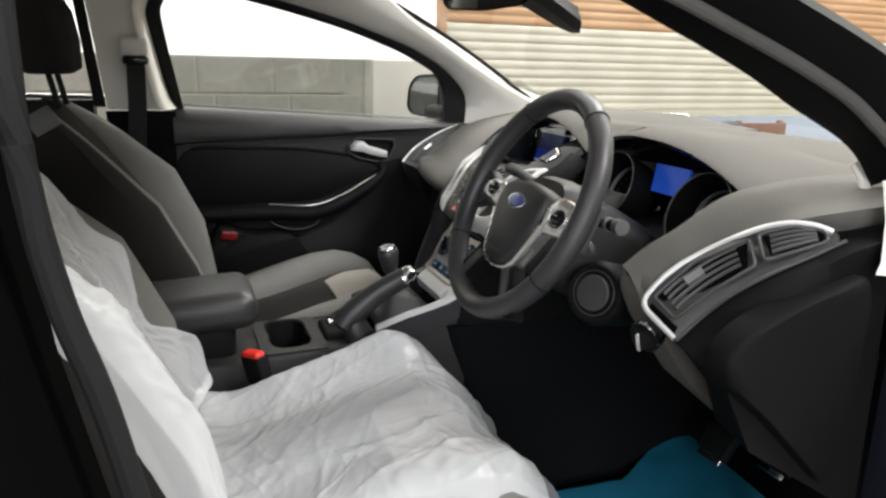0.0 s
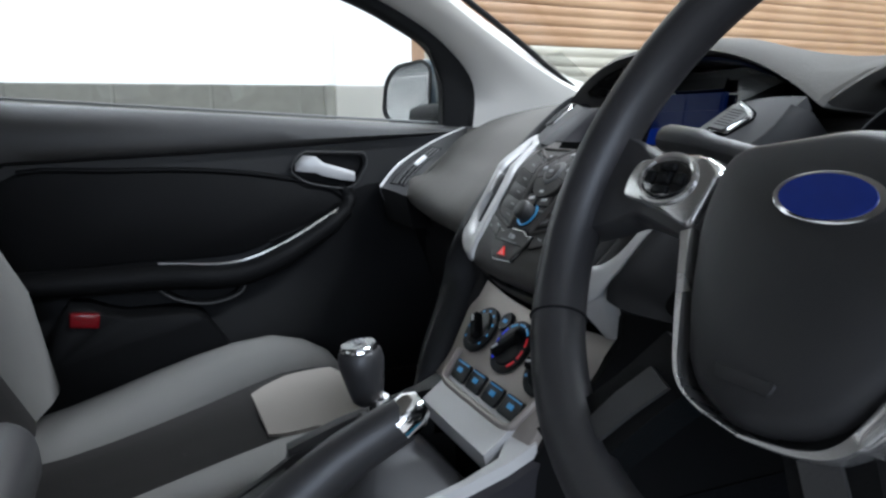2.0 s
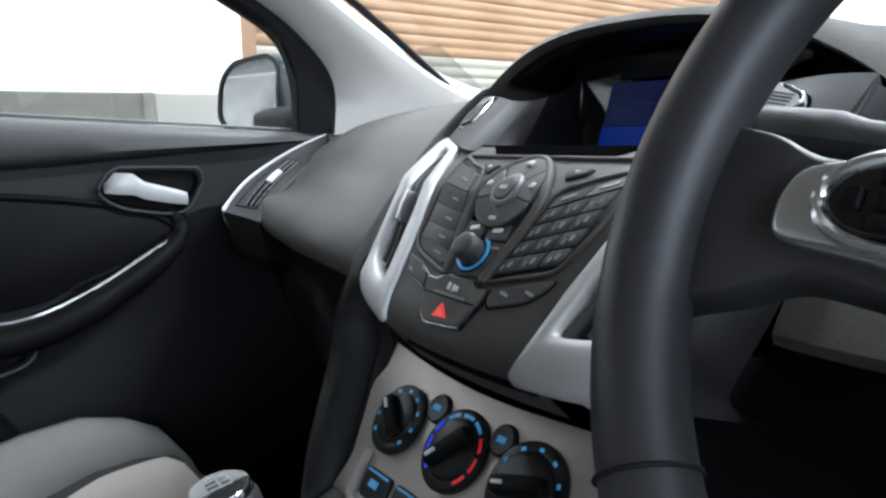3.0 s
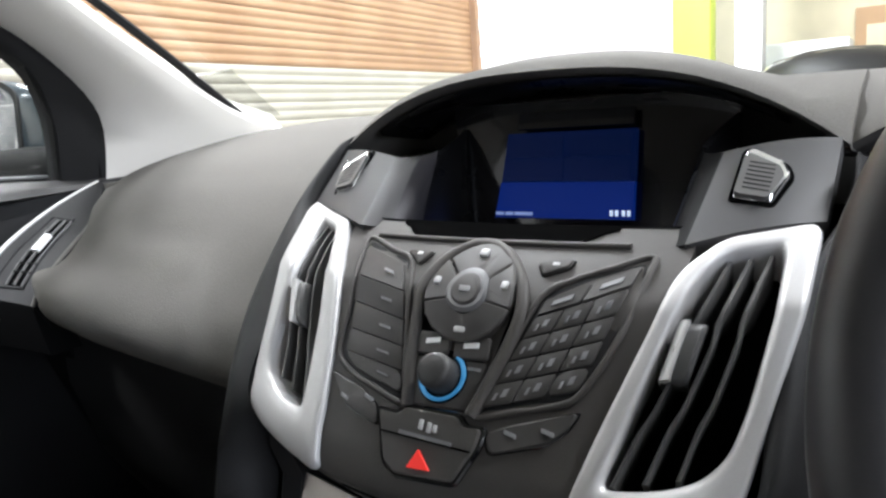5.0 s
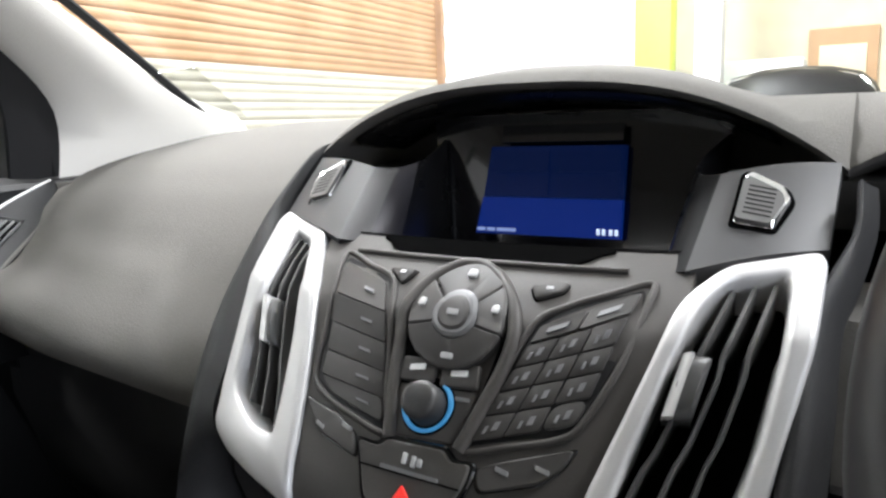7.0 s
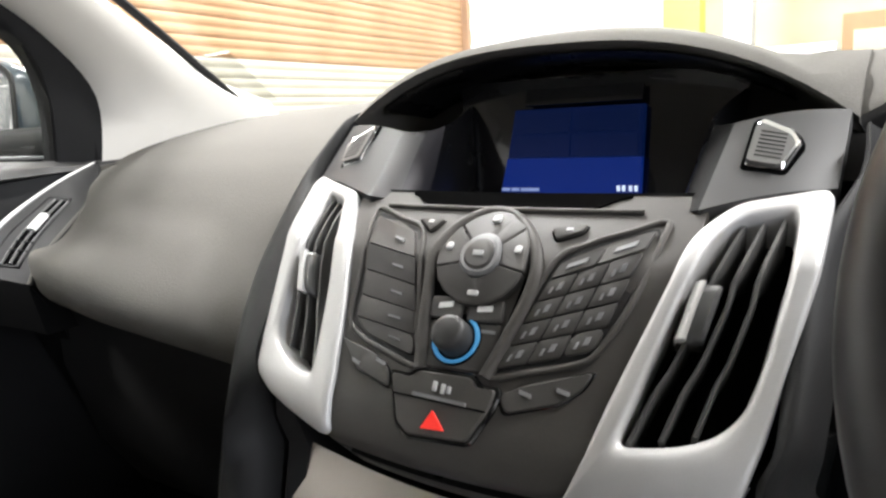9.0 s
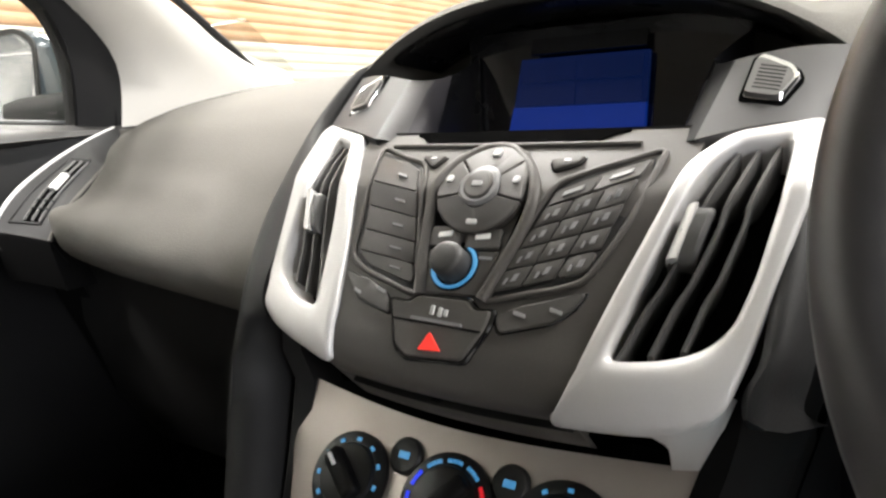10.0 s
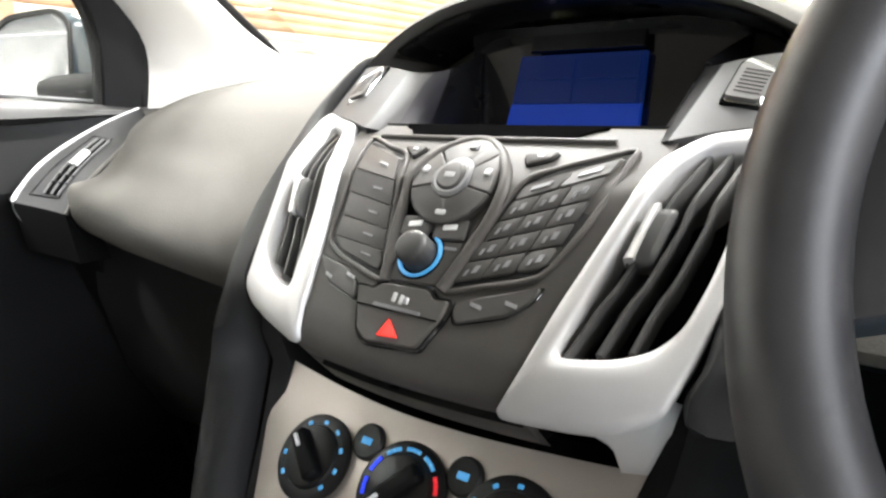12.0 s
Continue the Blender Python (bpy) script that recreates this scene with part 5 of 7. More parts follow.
part("ok_mark", relief(bar(DW, DZ + 0.001, 0.003, 0.0009), 0.006, 0.0080, 0.0002, 0.0004), DIMMARK, stack)
for yc, sk in ((0.0060, 0.0006), (-0.0165, 0.0004)):
    part("seek_key", relief([(yc + 0.0100, 0.8735), (yc - 0.0098, 0.8745), (yc - 0.0092, 0.8835), (yc + 0.0102, 0.8828)], -0.003, 0.0024, 0.0009, 0.0015), KEYP, stack)
    part("seek_mark", relief(bar(yc + 0.0005, 0.8793, 0.0042, 0.0012, sk), 0.001, 0.0030, 0.0003, 0.0005), WHITEMARK, stack)
part("volume_plate", relief([(0.0150, 0.8535), (0.0160, 0.8725), (-0.0265, 0.8738), (-0.0215, 0.8548)], -0.003, 0.0012, 0.0008, 0.002), FASCIA, stack)
part("power_mark", relief(bar(-0.0195, 0.8705, 0.0038, 0.0007), 0.0008, 0.0017, 0.0002, 0.0004), GREYMARK, stack)
VC = SP(-0.0030, 0.8660, 0.001)
vm = look(VC, SP(-0.0030, 0.8660, -1))
vol = part("volume_knob", lathe(vm, [(0.0093, -0.002), (0.0090, 0.0095), (0.0082, 0.0118), (0.0062, 0.0126), (0.0, 0.0128)], 36, False), DARKGREY, stack, "round charcoal volume knob", 50)
part("blue_ring", tube([vm @ V(0.0117 * math.cos(a), 0.0117 * math.sin(a), 0.0008) for a in np.linspace(radians(-165), radians(62), 36)], 0.0013, 8, flat=0.7), BLUELED, vol, "blue lit arc")
part("knob_groove", lathe(vm, [(0.0098, 0.0), (0.0136, 0.0), (0.0136, 0.0006), (0.0098, 0.0006)], 36, False), SLOTB, vol)


def bil(q, a, b):
    tl, tr, br, bl = q
    return tuple(lerp(lerp(tl[i], tr[i], a), lerp(bl[i], br[i], a), b) for i in (0, 1))


def radio_key(q, a0, a1, b0, b1, marks, g=0.007, r=0.0012):
    k = part("key", relief([bil(q, a0 + g, b0 + g), bil(q, a1 - g, b0 + g), bil(q, a1 - g, b1 - g), bil(q, a0 + g, b1 - g)], -0.002, 0.0018, 0.0006, r), KEYP, stack)
    am, bm_ = (a0 + a1) / 2, (b0 + b1) / 2
    for da, db, ha, hb in marks:
        part("mark", relief([bil(q, am + da - ha, bm_ + db - hb), bil(q, am + da + ha, bm_ + db - hb), bil(q, am + da + ha, bm_ + db + hb), bil(q, am + da - ha, bm_ + db + hb)], 0.001, 0.0023, 0.0001, 0), GREYMARK, k)
    return k


# five keys in a fan on the passenger's side
FL = [(0.0800, 0.9165), (0.0730, 0.9034), (0.0692, 0.8911), (0.0670, 0.8788), (0.0664, 0.8684), (0.0560, 0.8622)]
FR = [(0.0425, 0.9098), (0.0340, 0.8990), (0.0292, 0.8862), (0.0252, 0.8748), (0.0218, 0.8650), (0.0188, 0.8562)]
part("key_bed", relief([(0.0835, 0.9190), (0.0420, 0.9122), (0.0305, 0.8955), (0.0165, 0.8535), (0.0575, 0.8600), (0.0690, 0.8665), (0.0715, 0.8900)], -0.004, 0.0003, 0.0003, 0.004), FLANK, stack, "dark gaps round the keys")
for r in range(5):
    q = (FL[r], FR[r], FR[r + 1], FL[r + 1])
    radio_key(q, 0, 1, 0, 1, ((0.16, 0.0, 0.10, 0.05),), 0.014, 0.0010 if r < 4 else 0.004)
loop = smooth([SP(a, b, 0.0004) for a, b in ((0.0850, 0.9198), (0.0600, 0.9160), (0.0405, 0.9122), (0.0312, 0.9000), (0.0255, 0.8810), (0.0205, 0.8640), (0.0155, 0.8530), (0.0380, 0.8562), (0.0590, 0.8605), (0.0712, 0.8680), (0.0728, 0.8880), (0.0775, 0.9050))], 4, True)
part("key_surround", tube(loop, 0.0017, 8, True), FASCIA, stack, "raised edge round the keys", 60)
# number keys on the driver's side
KR = ((-0.0500, 0.9012), (-0.0915, 0.9148), (-0.0722, 0.8672), (-0.0262, 0.8565))
part("key_bed", relief([(-0.0485, 0.9028), (-0.0660, 0.9100), (-0.0920, 0.9160), (-0.0928, 0.9130), (-0.0845, 0.8890), (-0.0735, 0.8680), (-0.0640, 0.8635), (-0.0245, 0.8550)], -0.004, 0.0003, 0.0003, 0.003), FLANK, stack, "dark gaps round the number keys")
radio_key(KR, 0, 0.5, 0, 0.16, ((0, 0, 0.11, 0.02),))
radio_key(KR, 0.5, 1, 0, 0.16, ((0, 0, 0.11, 0.02),))
for r in range(4):
    for c in range(3):
        radio_key(KR, c / 3, (c + 1) / 3, 0.17 + 0.2075 * r, 0.17 + 0.2075 * (r + 1), ((-0.055, 0.02, 0.014, 0.030), (0.035, 0.0, 0.028, 0.034)), 0.007, 0.006 if (r, c) == (3, 2) else 0.0014)
loop = smooth([SP(a, b, 0.0004) for a, b in ((-0.0470, 0.9020), (-0.0600, 0.9088), (-0.0780, 0.9140), (-0.0940, 0.9180), (-0.0950, 0.9120), (-0.0875, 0.8900), (-0.0735, 0.8675), (-0.0640, 0.8618), (-0.0440, 0.8572), (-0.0228, 0.8538), (-0.0330, 0.8740))], 4, True)
part("key_surround", tube(loop, 0.0017, 8, True), FASCIA, stack, "raised edge round the number keys", 60)
for q in (((0.0455, 0.9156), (0.0275, 0.9160), (0.0330, 0.9106)), ((-0.0395, 0.9140), (-0.0575, 0.9158), (-0.0560, 0.9128), (-0.0440, 0.9096))):
    part("eject_bed", relief([(lerp(sum(a for a, b in q) / len(q), a, 1.12), lerp(sum(b for a, b in q) / len(q), b, 1.15)) for a, b in q], -0.001, 0.0003, 0.0002, 0.002), SLOTB, stack)
    ek = part("eject_key", relief(q, -0.001, 0.0026, 0.0009, 0.002), KEYP, stack)
    c0, c1 = sum(a for a, b in q) / len(q), sum(b for a, b in q) / len(q)
    part("mark", relief(bar(c0, c1 + 0.0003, 0.0018, 0.0006), 0.001, 0.0029, 0.0002, 0.0003), DIMMARK, ek)
# hazard key
HZ = [(0.0293, 0.8484), (0.0172, 0.8482), (0.0128, 0.8514), (-0.0166, 0.8519), (-0.0208, 0.8484), (-0.0302, 0.8490), (-0.0290, 0.8425), (-0.0212, 0.8288), (0.0108, 0.8268), (0.0180, 0.8305)]
HS = [(lerp(-0.001, a, 1.09), lerp(0.8395, b, 1.16)) for a, b in HZ]
part("hazard_surround", relief(HS, -0.001, 0.0022, 0.0010, 0.003), GLOSSB, stack, "gloss black rim of the hazard key")
haz = part("hazard_key", relief(HZ, 0.0, 0.0034, 0.001, 0.002), FASCIA, stack, "hazard warning key")
part("key_split", relief([(0.0245, 0.8404), (-0.0270, 0.8400), (-0.0272, 0.8406), (0.0247, 0.8410)], 0.002, 0.0038, 0.0001, 0), SLOTB, haz)
part("triangle", relief([(0.0036, 0.8303), (-0.0094, 0.8311), (-0.0006, 0.8375)], 0.002, 0.0041, 0.0003, 0.0006), material("red_triangle", (0.75, 0.03, 0.02), 0.4, emit=(0.8, 0.02, 0.01), estr=0.35), haz, "red warning triangle")
part("bar", relief([(0.0130, 0.8412), (-0.0168, 0.8408), (-0.0170, 0.8422), (0.0128, 0.8427)], 0.002, 0.0046, 0.0004, 0.0005), GREYPL, haz, "pale grey bar")
for a in (0.0022, -0.0026, -0.0058):
    part("lock_mark", relief(bar(a - 0.0006, 0.8463 if a > 0 else 0.8458, 0.0011, 0.0019 if a > -0.005 else 0.0014), 0.002, 0.0040, 0.0002, 0.0005), DIMMARK, haz)
# telephone and menu keys
for q in (((-0.0318, 0.8478), (-0.0456, 0.8530), (-0.0735, 0.8598), (-0.0690, 0.8528), (-0.0600, 0.8470), (-0.0352, 0.8412)), ((0.0715, 0.8578), (0.0480, 0.8552), (0.0335, 0.8500), (0.0300, 0.8425), (0.0545, 0.8462))):
    c = (sum(a for a, b in q) / len(q), sum(b for a, b in q) / len(q))
    part("key_bed", relief([(lerp(c[0], a, 1.07), lerp(c[1], b, 1.10)) for a, b in q], -0.001, 0.0006, 0.0004, 0.003), GLOSSB, stack)
    k = part("phone_key", relief(q, -0.001, 0.0022, 0.001, 0.003), KEYP, stack)
    for s in (-1, 1):
        part("mark", relief(bar(c[0] + s * 0.0085, c[1] - s * 0.0012, 0.0030, 0.0008, -0.0006), 0.001, 0.0026, 0.0002, 0.0003), GREYMARK, k)
# disc slot and display recess
ysl = [lerp(0.0665, -0.0725, k / 24) for k in range(25)]
part("disc_slot", loft([[SP(y, z, -0.004), SP(y, z, 0.0014), SP(y, 0.9285, 0.0014), SP(y, 0.9285, -0.004)] for y, z in ((y, 0.9222 + 0.0052 * sstep(0.72, 1.0, abs(y + 0.003) / 0.0695)) for y in ysl)]), SLOTB, stack, "dark disc slot")
part("slot_lip", tube([SP(y, 0.9214, 0.0010) for y in [lerp(0.078, -0.082, k / 24) for k in range(25)]], 0.0016, 8), FASCIA, stack)
part("shelf", surface(lambda u, v: SP(lerp(0.108, -0.106, u), 0.9288, 0.0012).lerp(V(0.245, lerp(0.095, -0.09, u), 0.909), v), 24, 4, 0.004, (0, 0, -1)), LININGB, stack, "black shelf below the display")
part("display_back", quad_slab([V(0.244, 0.095, 0.905), V(0.244, -0.09, 0.905), V(0.262, -0.10, 0.998), V(0.262, 0.11, 0.998)], 0.01), GLOSSB, stack, "black display surround")
SCR = material("lit_blue_screen", (0.002, 0.003, 0.02), 0.35, spec=0.12, patch=0.5, pscale=25, emit=(0.0008, 0.0048, 0.028), estr=0.8)
SCR2 = material("bright_blue_screen", (0.003, 0.005, 0.05), 0.35, spec=0.12, patch=0.4, pscale=25, emit=(0.0015, 0.013, 0.105), estr=0.8)
SCRD = material("dark_blue_panel", (0.002, 0.003, 0.02), 0.35, spec=0.12, emit=(0.0007, 0.0044, 0.0255), estr=0.8)
scr = part("display", quad_slab([V(0.2435, 0.062, 0.942), V(0.2435, -0.037, 0.942), V(0.25, -0.037, 0.976), V(0.25, 0.058, 0.976)], 0.004), SCR, stack, "dim blue display")
part("lower_band", quad_slab([V(0.238, 0.066, 0.917), V(0.238, -0.037, 0.917), V(0.2425, -0.037, 0.9418), V(0.2425, 0.062, 0.9418)], 0.004), SCR2, scr, "brighter blue band")
DIGITS = material("pale_display_digits", (0.7, 0.75, 0.8), 0.4, emit=(0.45, 0.55, 0.75), estr=0.6)
for k, dy in enumerate((0.0, 0.0036, 0.0082, 0.0119)):
    part("clock_bar", rbox((0.001, 0.0024, 0.0040), 0.0004, pose(0.2374, -0.0225 - dy, 0.9212, 0, 0, 0), 1), DIGITS, scr, "pale clock digit")
for k in range(3):
    part("text_bar", rbox((0.001, 0.006 + 0.008 * (k == 2), 0.0022), 0, pose(0.2374, 0.0615 - 0.0075 * k - 0.004 * (k == 2), 0.920)), material("dim_display_text", (0.2, 0.25, 0.4), 0.5, emit=(0.15, 0.2, 0.4), estr=0.6), scr)
for k in range(2):
    for m in range(2):
        y1, z1 = 0.056 - 0.048 * k, 0.9725 - 0.0165 * m
        part("menu_panel", quad_slab([V(0.2490 - 0.17 * (0.9725 - z1) - 0.0008, y1, z1), V(0.2490 - 0.17 * (0.9725 - z1) - 0.0008, y1 - 0.042, z1), V(0.2490 - 0.17 * (0.9870 - z1) - 0.0008, y1 - 0.042, z1 - 0.0135), V(0.2490 - 0.17 * (0.9870 - z1) - 0.0008, y1, z1 - 0.0135)], 0.0006), SCRD, scr)
part("upper_bar", quad_slab([V(0.249, 0.05, 0.979), V(0.249, -0.035, 0.979), V(0.253, -0.035, 0.99), V(0.253, 0.05, 0.99)], 0.003), GLOSSB, scr)
# plates beside the display, each with a faceted key
WINGS = {1: (V(0.1325, 0.1060, 0.9275), V(0.1764, 0.1835, 0.9350), V(0.2160, 0.1820, 0.9710), V(0.1960, 0.1215, 0.9660), V(0.1868, 0.1515, 0.9540)),
         -1: (V(0.1260, -0.0996, 0.9235), V(0.1655, -0.1561, 0.9300), V(0.2150, -0.1580, 0.9670), V(0.1954, -0.1027, 0.9625), V(0.1760, -0.1245, 0.9485))}
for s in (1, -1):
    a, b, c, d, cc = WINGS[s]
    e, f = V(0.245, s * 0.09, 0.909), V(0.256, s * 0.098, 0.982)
    # three ever darker tones paint the recess's shade, darker throughout on the driver side
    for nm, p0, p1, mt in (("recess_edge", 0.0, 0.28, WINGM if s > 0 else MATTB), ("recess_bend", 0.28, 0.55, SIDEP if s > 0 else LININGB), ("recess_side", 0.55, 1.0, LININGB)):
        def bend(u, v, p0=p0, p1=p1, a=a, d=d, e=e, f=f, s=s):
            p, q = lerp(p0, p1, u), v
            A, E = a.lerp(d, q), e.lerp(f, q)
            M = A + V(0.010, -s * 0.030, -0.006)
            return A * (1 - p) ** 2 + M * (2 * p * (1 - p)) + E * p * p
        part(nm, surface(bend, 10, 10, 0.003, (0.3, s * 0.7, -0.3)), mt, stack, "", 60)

    def wing(u, v, a=a, b=b, c=c, d=d):
        p = a.lerp(b, u).lerp(d.lerp(c, u), v)
        return p + (b - a).cross(d - a).normalized() * (-s * 0.003 * math.sin(math.pi * u))  # noqa: B023
    part("wing_plate", surface(wing, 8, 8, 0.012, (0.5, 0, -0.8)), WINGM, stack, "grey plate beside the display", 60)
    ax = ((d - a) + (c - b)).normalized()
    ay = (b - a) + (c - d)
    ay = (ay - ax * ay.dot(ax)).normalized()
    az = ay.cross(ax)
    if az.x > 0:
        az = -az
    cc = cc + az * 0.002
    outline = ((-0.0190, -0.0105), (-0.0185, 0.0085), (0.0035, 0.0140), (0.0120, 0.0105), (0.0205, -0.0085), (0.0165, -0.0110))
    hx = rounded([cc + ax * p + ay * q for p, q in outline], 0.003, 3)
    hcn = sum(hx, Vector()) / len(hx)
    key_ob = part("chrome_key", loft([[p - az * 0.006 for p in hx], [p + az * 0.0008 for p in hx], [hcn + (p - hcn) * 0.88 + az * 0.0036 for p in hx], [hcn + (p - hcn) * 0.72 + az * 0.0026 for p in hx]]), CHROME, stack, "faceted chrome key beside the display", 40)
    fc = hcn - ax * 0.0032 - ay * 0.0012
    part("key_face", loft([[fc + (p - hcn) * 0.84 + az * 0.0005 for p in hx], [fc + (p - hcn) * 0.84 + az * 0.0041 for p in hx]]), SLATM, key_ob, "ribbed grey key face")
    for r_ in range(7):
        c0 = fc + ax * (-0.0130 + 0.0034 * r_) + az * 0.0041
        part("rib", loft([[c0 - ay * 0.0062 - ax * 0.0006, c0 - ay * 0.0062 + ax * 0.0006, c0 - ay * 0.0062 + az * 0.0005], [c0 + ay * 0.0065 - ax * 0.0006, c0 + ay * 0.0065 + ax * 0.0006, c0 + ay * 0.0065 + az * 0.0005]]), DARKGREY, key_ob)
    hy = [hcn + (p - hcn) * 1.12 + az * 0.0004 for p in hx]
    part("key_recess", loft([[p - az * 0.006 for p in hy], hy]), SLOTB, key_ob)

# silver vents


def ring_relief(outer, inner, o0, o1):
    """A rounded frame on the face between two outlines with the same number of points."""
    rr = [[SP(p.x, p.y, o0) for p in outer]]
    for f, h in ((0.0, 0.35), (0.05, 0.72), (0.14, 0.93), (0.30, 1.0), (0.70, 1.0), (0.86, 0.93), (0.95, 0.7), (1.0, 0.3)):
        rr.append([SP(*p.lerp(q, f).xy, o1 * h) for p, q in zip(outer, inner)])
    rr.append([SP(p.x, p.y, o0 - 0.010) for p in inner])
    return loft(rr, True, False)


def resample(pts, n):
    pts = [Vector(p) for p in pts]
    seg = [(pts[(i + 1) % len(pts)] - pts[i]).length for i in range(len(pts))]
    cum = np.concatenate([[0], np.cumsum(seg)])
    out = []
    for k in range(n):
        d = cum[-1] * k / n
        i = int(np.searchsorted(cum, d, "right")) - 1
        out.append(pts[i].lerp(pts[(i + 1) % len(pts)], (d - cum[i]) / seg[i]))
    return out


# matching corners of each bezel's outer and inner outline: top outside, top inside, down the inside, bottom, up the outside
BEZ = {1: ([(0.1765, 0.9338), (0.1130, 0.9262), (0.0870, 0.9040), (0.0770, 0.8740), (0.0690, 0.8410), (0.0625, 0.8140), (0.0950, 0.8185), (0.1240, 0.8233), (0.1410, 0.8290), (0.1470, 0.8430), (0.1500, 0.8700), (0.1530, 0.9020)],
           [(0.1440, 0.9256), (0.1205, 0.9215), (0.1020, 0.9040), (0.0950, 0.8800), (0.0900, 0.8540), (0.0870, 0.8380), (0.1050, 0.8385), (0.1190, 0.8420), (0.1300, 0.8475), (0.1350, 0.8560), (0.1362, 0.8760), (0.1355, 0.9050)]),
       -1: ([(-0.1652, 0.9292), (-0.1240, 0.9235), (-0.1075, 0.9120), (-0.1000, 0.8935), (-0.0850, 0.8600), (-0.0615, 0.8050), (-0.0900, 0.8060), (-0.1130, 0.8080), (-0.1335, 0.8190), (-0.1405, 0.8400), (-0.1480, 0.8640), (-0.1610, 0.9020)],
            [(-0.1510, 0.9218), (-0.1255, 0.9185), (-0.1165, 0.9100), (-0.1080, 0.8930), (-0.0965, 0.8640), (-0.0855, 0.8355), (-0.1000, 0.8362), (-0.1120, 0.8378), (-0.1240, 0.8418), (-0.1330, 0.8500), (-0.1400, 0.8670), (-0.1490, 0.9000)])}
for s in (1, -1):
    co, ci = BEZ[s]
    o, i = rounded([V(a, b, 0) for a, b in co], 0.007, 5), rounded([V(a, b, 0) for a, b in ci], 0.006, 5)
    cm = (sum(a for a, b in ci) / len(ci), sum(b for a, b in ci) / len(ci))
    # black sheet deep in the vent paints the shade behind its slats
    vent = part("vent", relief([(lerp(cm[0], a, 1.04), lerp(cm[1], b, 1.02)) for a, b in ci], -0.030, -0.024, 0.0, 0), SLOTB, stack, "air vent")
    part("silver_bezel", ring_relief(o, i, -0.008, 0.0045), SILVER, vent, "satin silver vent bezel", 60)
    for k in range(3):
        t0 = 0.14 + 0.33 * k
        (ta, za), (tb, zb_) = [(lerp(ci[m][0], ci[n][0], t0), lerp(ci[m][1], ci[n][1], t0)) for m, n in ((1, 0), (5, 8))]
        rings = []
        for j in range(25):
            v = j / 24
            z = lerp(za - 0.001, zb_ + 0.001, v)
            y = lerp(ta, tb, v) + s * 0.0009 * (math.tanh((v - 0.33) * 26) - math.tanh((v - 0.72) * 26) - 1)
            rings.append([SP(y - 0.0012, z, -0.022), SP(y - 0.0012, z, -0.003), SP(y - 0.0008, z, -0.0012), SP(y + 0.0008, z, -0.0012), SP(y + 0.0012, z, -0.003), SP(y + 0.0012, z, -0.022)])
        part("slat", loft(rings), SLATM, vent, "", 50)
    tab = [(0.1255 if s > 0 else -0.1175, 0.8955), (0.1165 if s > 0 else -0.1105, 0.8735)]
    rings = []
    for f, e_ in ((0.0, 0.004), (0.06, 0.0012), (0.2, 0.0), (0.5, -0.0008), (0.8, 0.0), (0.94, 0.0012), (1.0, 0.004)):
        y, z = lerp(tab[0][0], tab[1][0], f), lerp(tab[0][1], tab[1][1], f)
        rings.append([SP(y + q, z, h - e_) for q, h in ((-0.0058, -0.008), (-0.0056, 0.0010), (-0.0040, 0.0034), (0.0040, 0.0034), (0.0056, 0.0010), (0.0058, -0.008))])
    part("tab", loft(rings), SLATM, vent, "grey slider tab", 50)
    rings = []
    ew = 1.0 if s > 0 else 0.35
    for f in (0.0, 0.1, 0.5, 0.9, 1.0):
        y, z = lerp(tab[0][0], tab[1][0], f) + (0.0032 if s > 0 else 0.0024), lerp(tab[0][1], tab[1][1], f)
        rings.append([SP(y + q, z, h) for q, h in ((-0.0034 * ew, 0.001), (-0.0030 * ew, 0.0048), (0.0018 * ew, 0.0048), (0.0034, 0.0026), (0.0036, -0.006))])
    part("tab_edge", loft(rings), SILVER, vent, "bright edge of the slider tab", 50)
    if s > 0:
        continue
    rings = []
    for f in np.linspace(0, 1, 9):
        top0, top1 = SP(-0.1120, 0.8100, 0.003), SP(-0.1350, 0.8265, 0.0025)
        low0, low1 = V(0.0710, -0.1065, 0.7765), V(0.0710, -0.1185, 0.7790)
        p0, p1 = top0.lerp(low0, f) + V(0, 0.014 * max(0.0, 1 - 2.6 * f) ** 2, 0), top1.lerp(low1, f)
        rings.append([p0 + V(0.012, 0, -0.006), p0, p0.lerp(p1, 0.12) + V(-0.0022, 0, 0.0012), p0.lerp(p1, 0.88) + V(-0.0022, 0, 0.0012), p1, p1 + V(0.012, 0, -0.006)])
    part("silver_leg", loft(rings), SILVER, vent, "satin silver leg of the bezel", 50)

# charcoal shell that carries the hood down each side of the stack into the console tower
SIN = smooth([(0.2320, 0.1820, 0.9790), (0.2160, 0.1850, 0.9705), (0.1764, 0.1855, 0.9360), (0.1275, 0.1620, 0.9050), (0.0930, 0.1540, 0.8720), (0.0650, 0.1480, 0.8420), (0.0585, 0.1420, 0.8270), (0.0640, 0.1420, 0.8080), (0.0720, 0.1400, 0.7800), (0.0450, 0.1260, 0.7400), (0.0150, 0.1080, 0.7000), (-0.0060, 0.0980, 0.6600)], 5)
SOUT = smooth([(0.2330, 0.1880, 0.9800), (0.2160, 0.1930, 0.9720), (0.1780, 0.1990, 0.9400), (0.1470, 0.2000, 0.9080), (0.1120, 0.1930, 0.8760), (0.0800, 0.1800, 0.8450), (0.0640, 0.1730, 0.8220), (0.0540, 0.1700, 0.8000), (0.0430, 0.1670, 0.7700), (0.0330, 0.1620, 0.7400), (0.0120, 0.1420, 0.7050), (-0.0010, 0.1280, 0.6650)], 5)
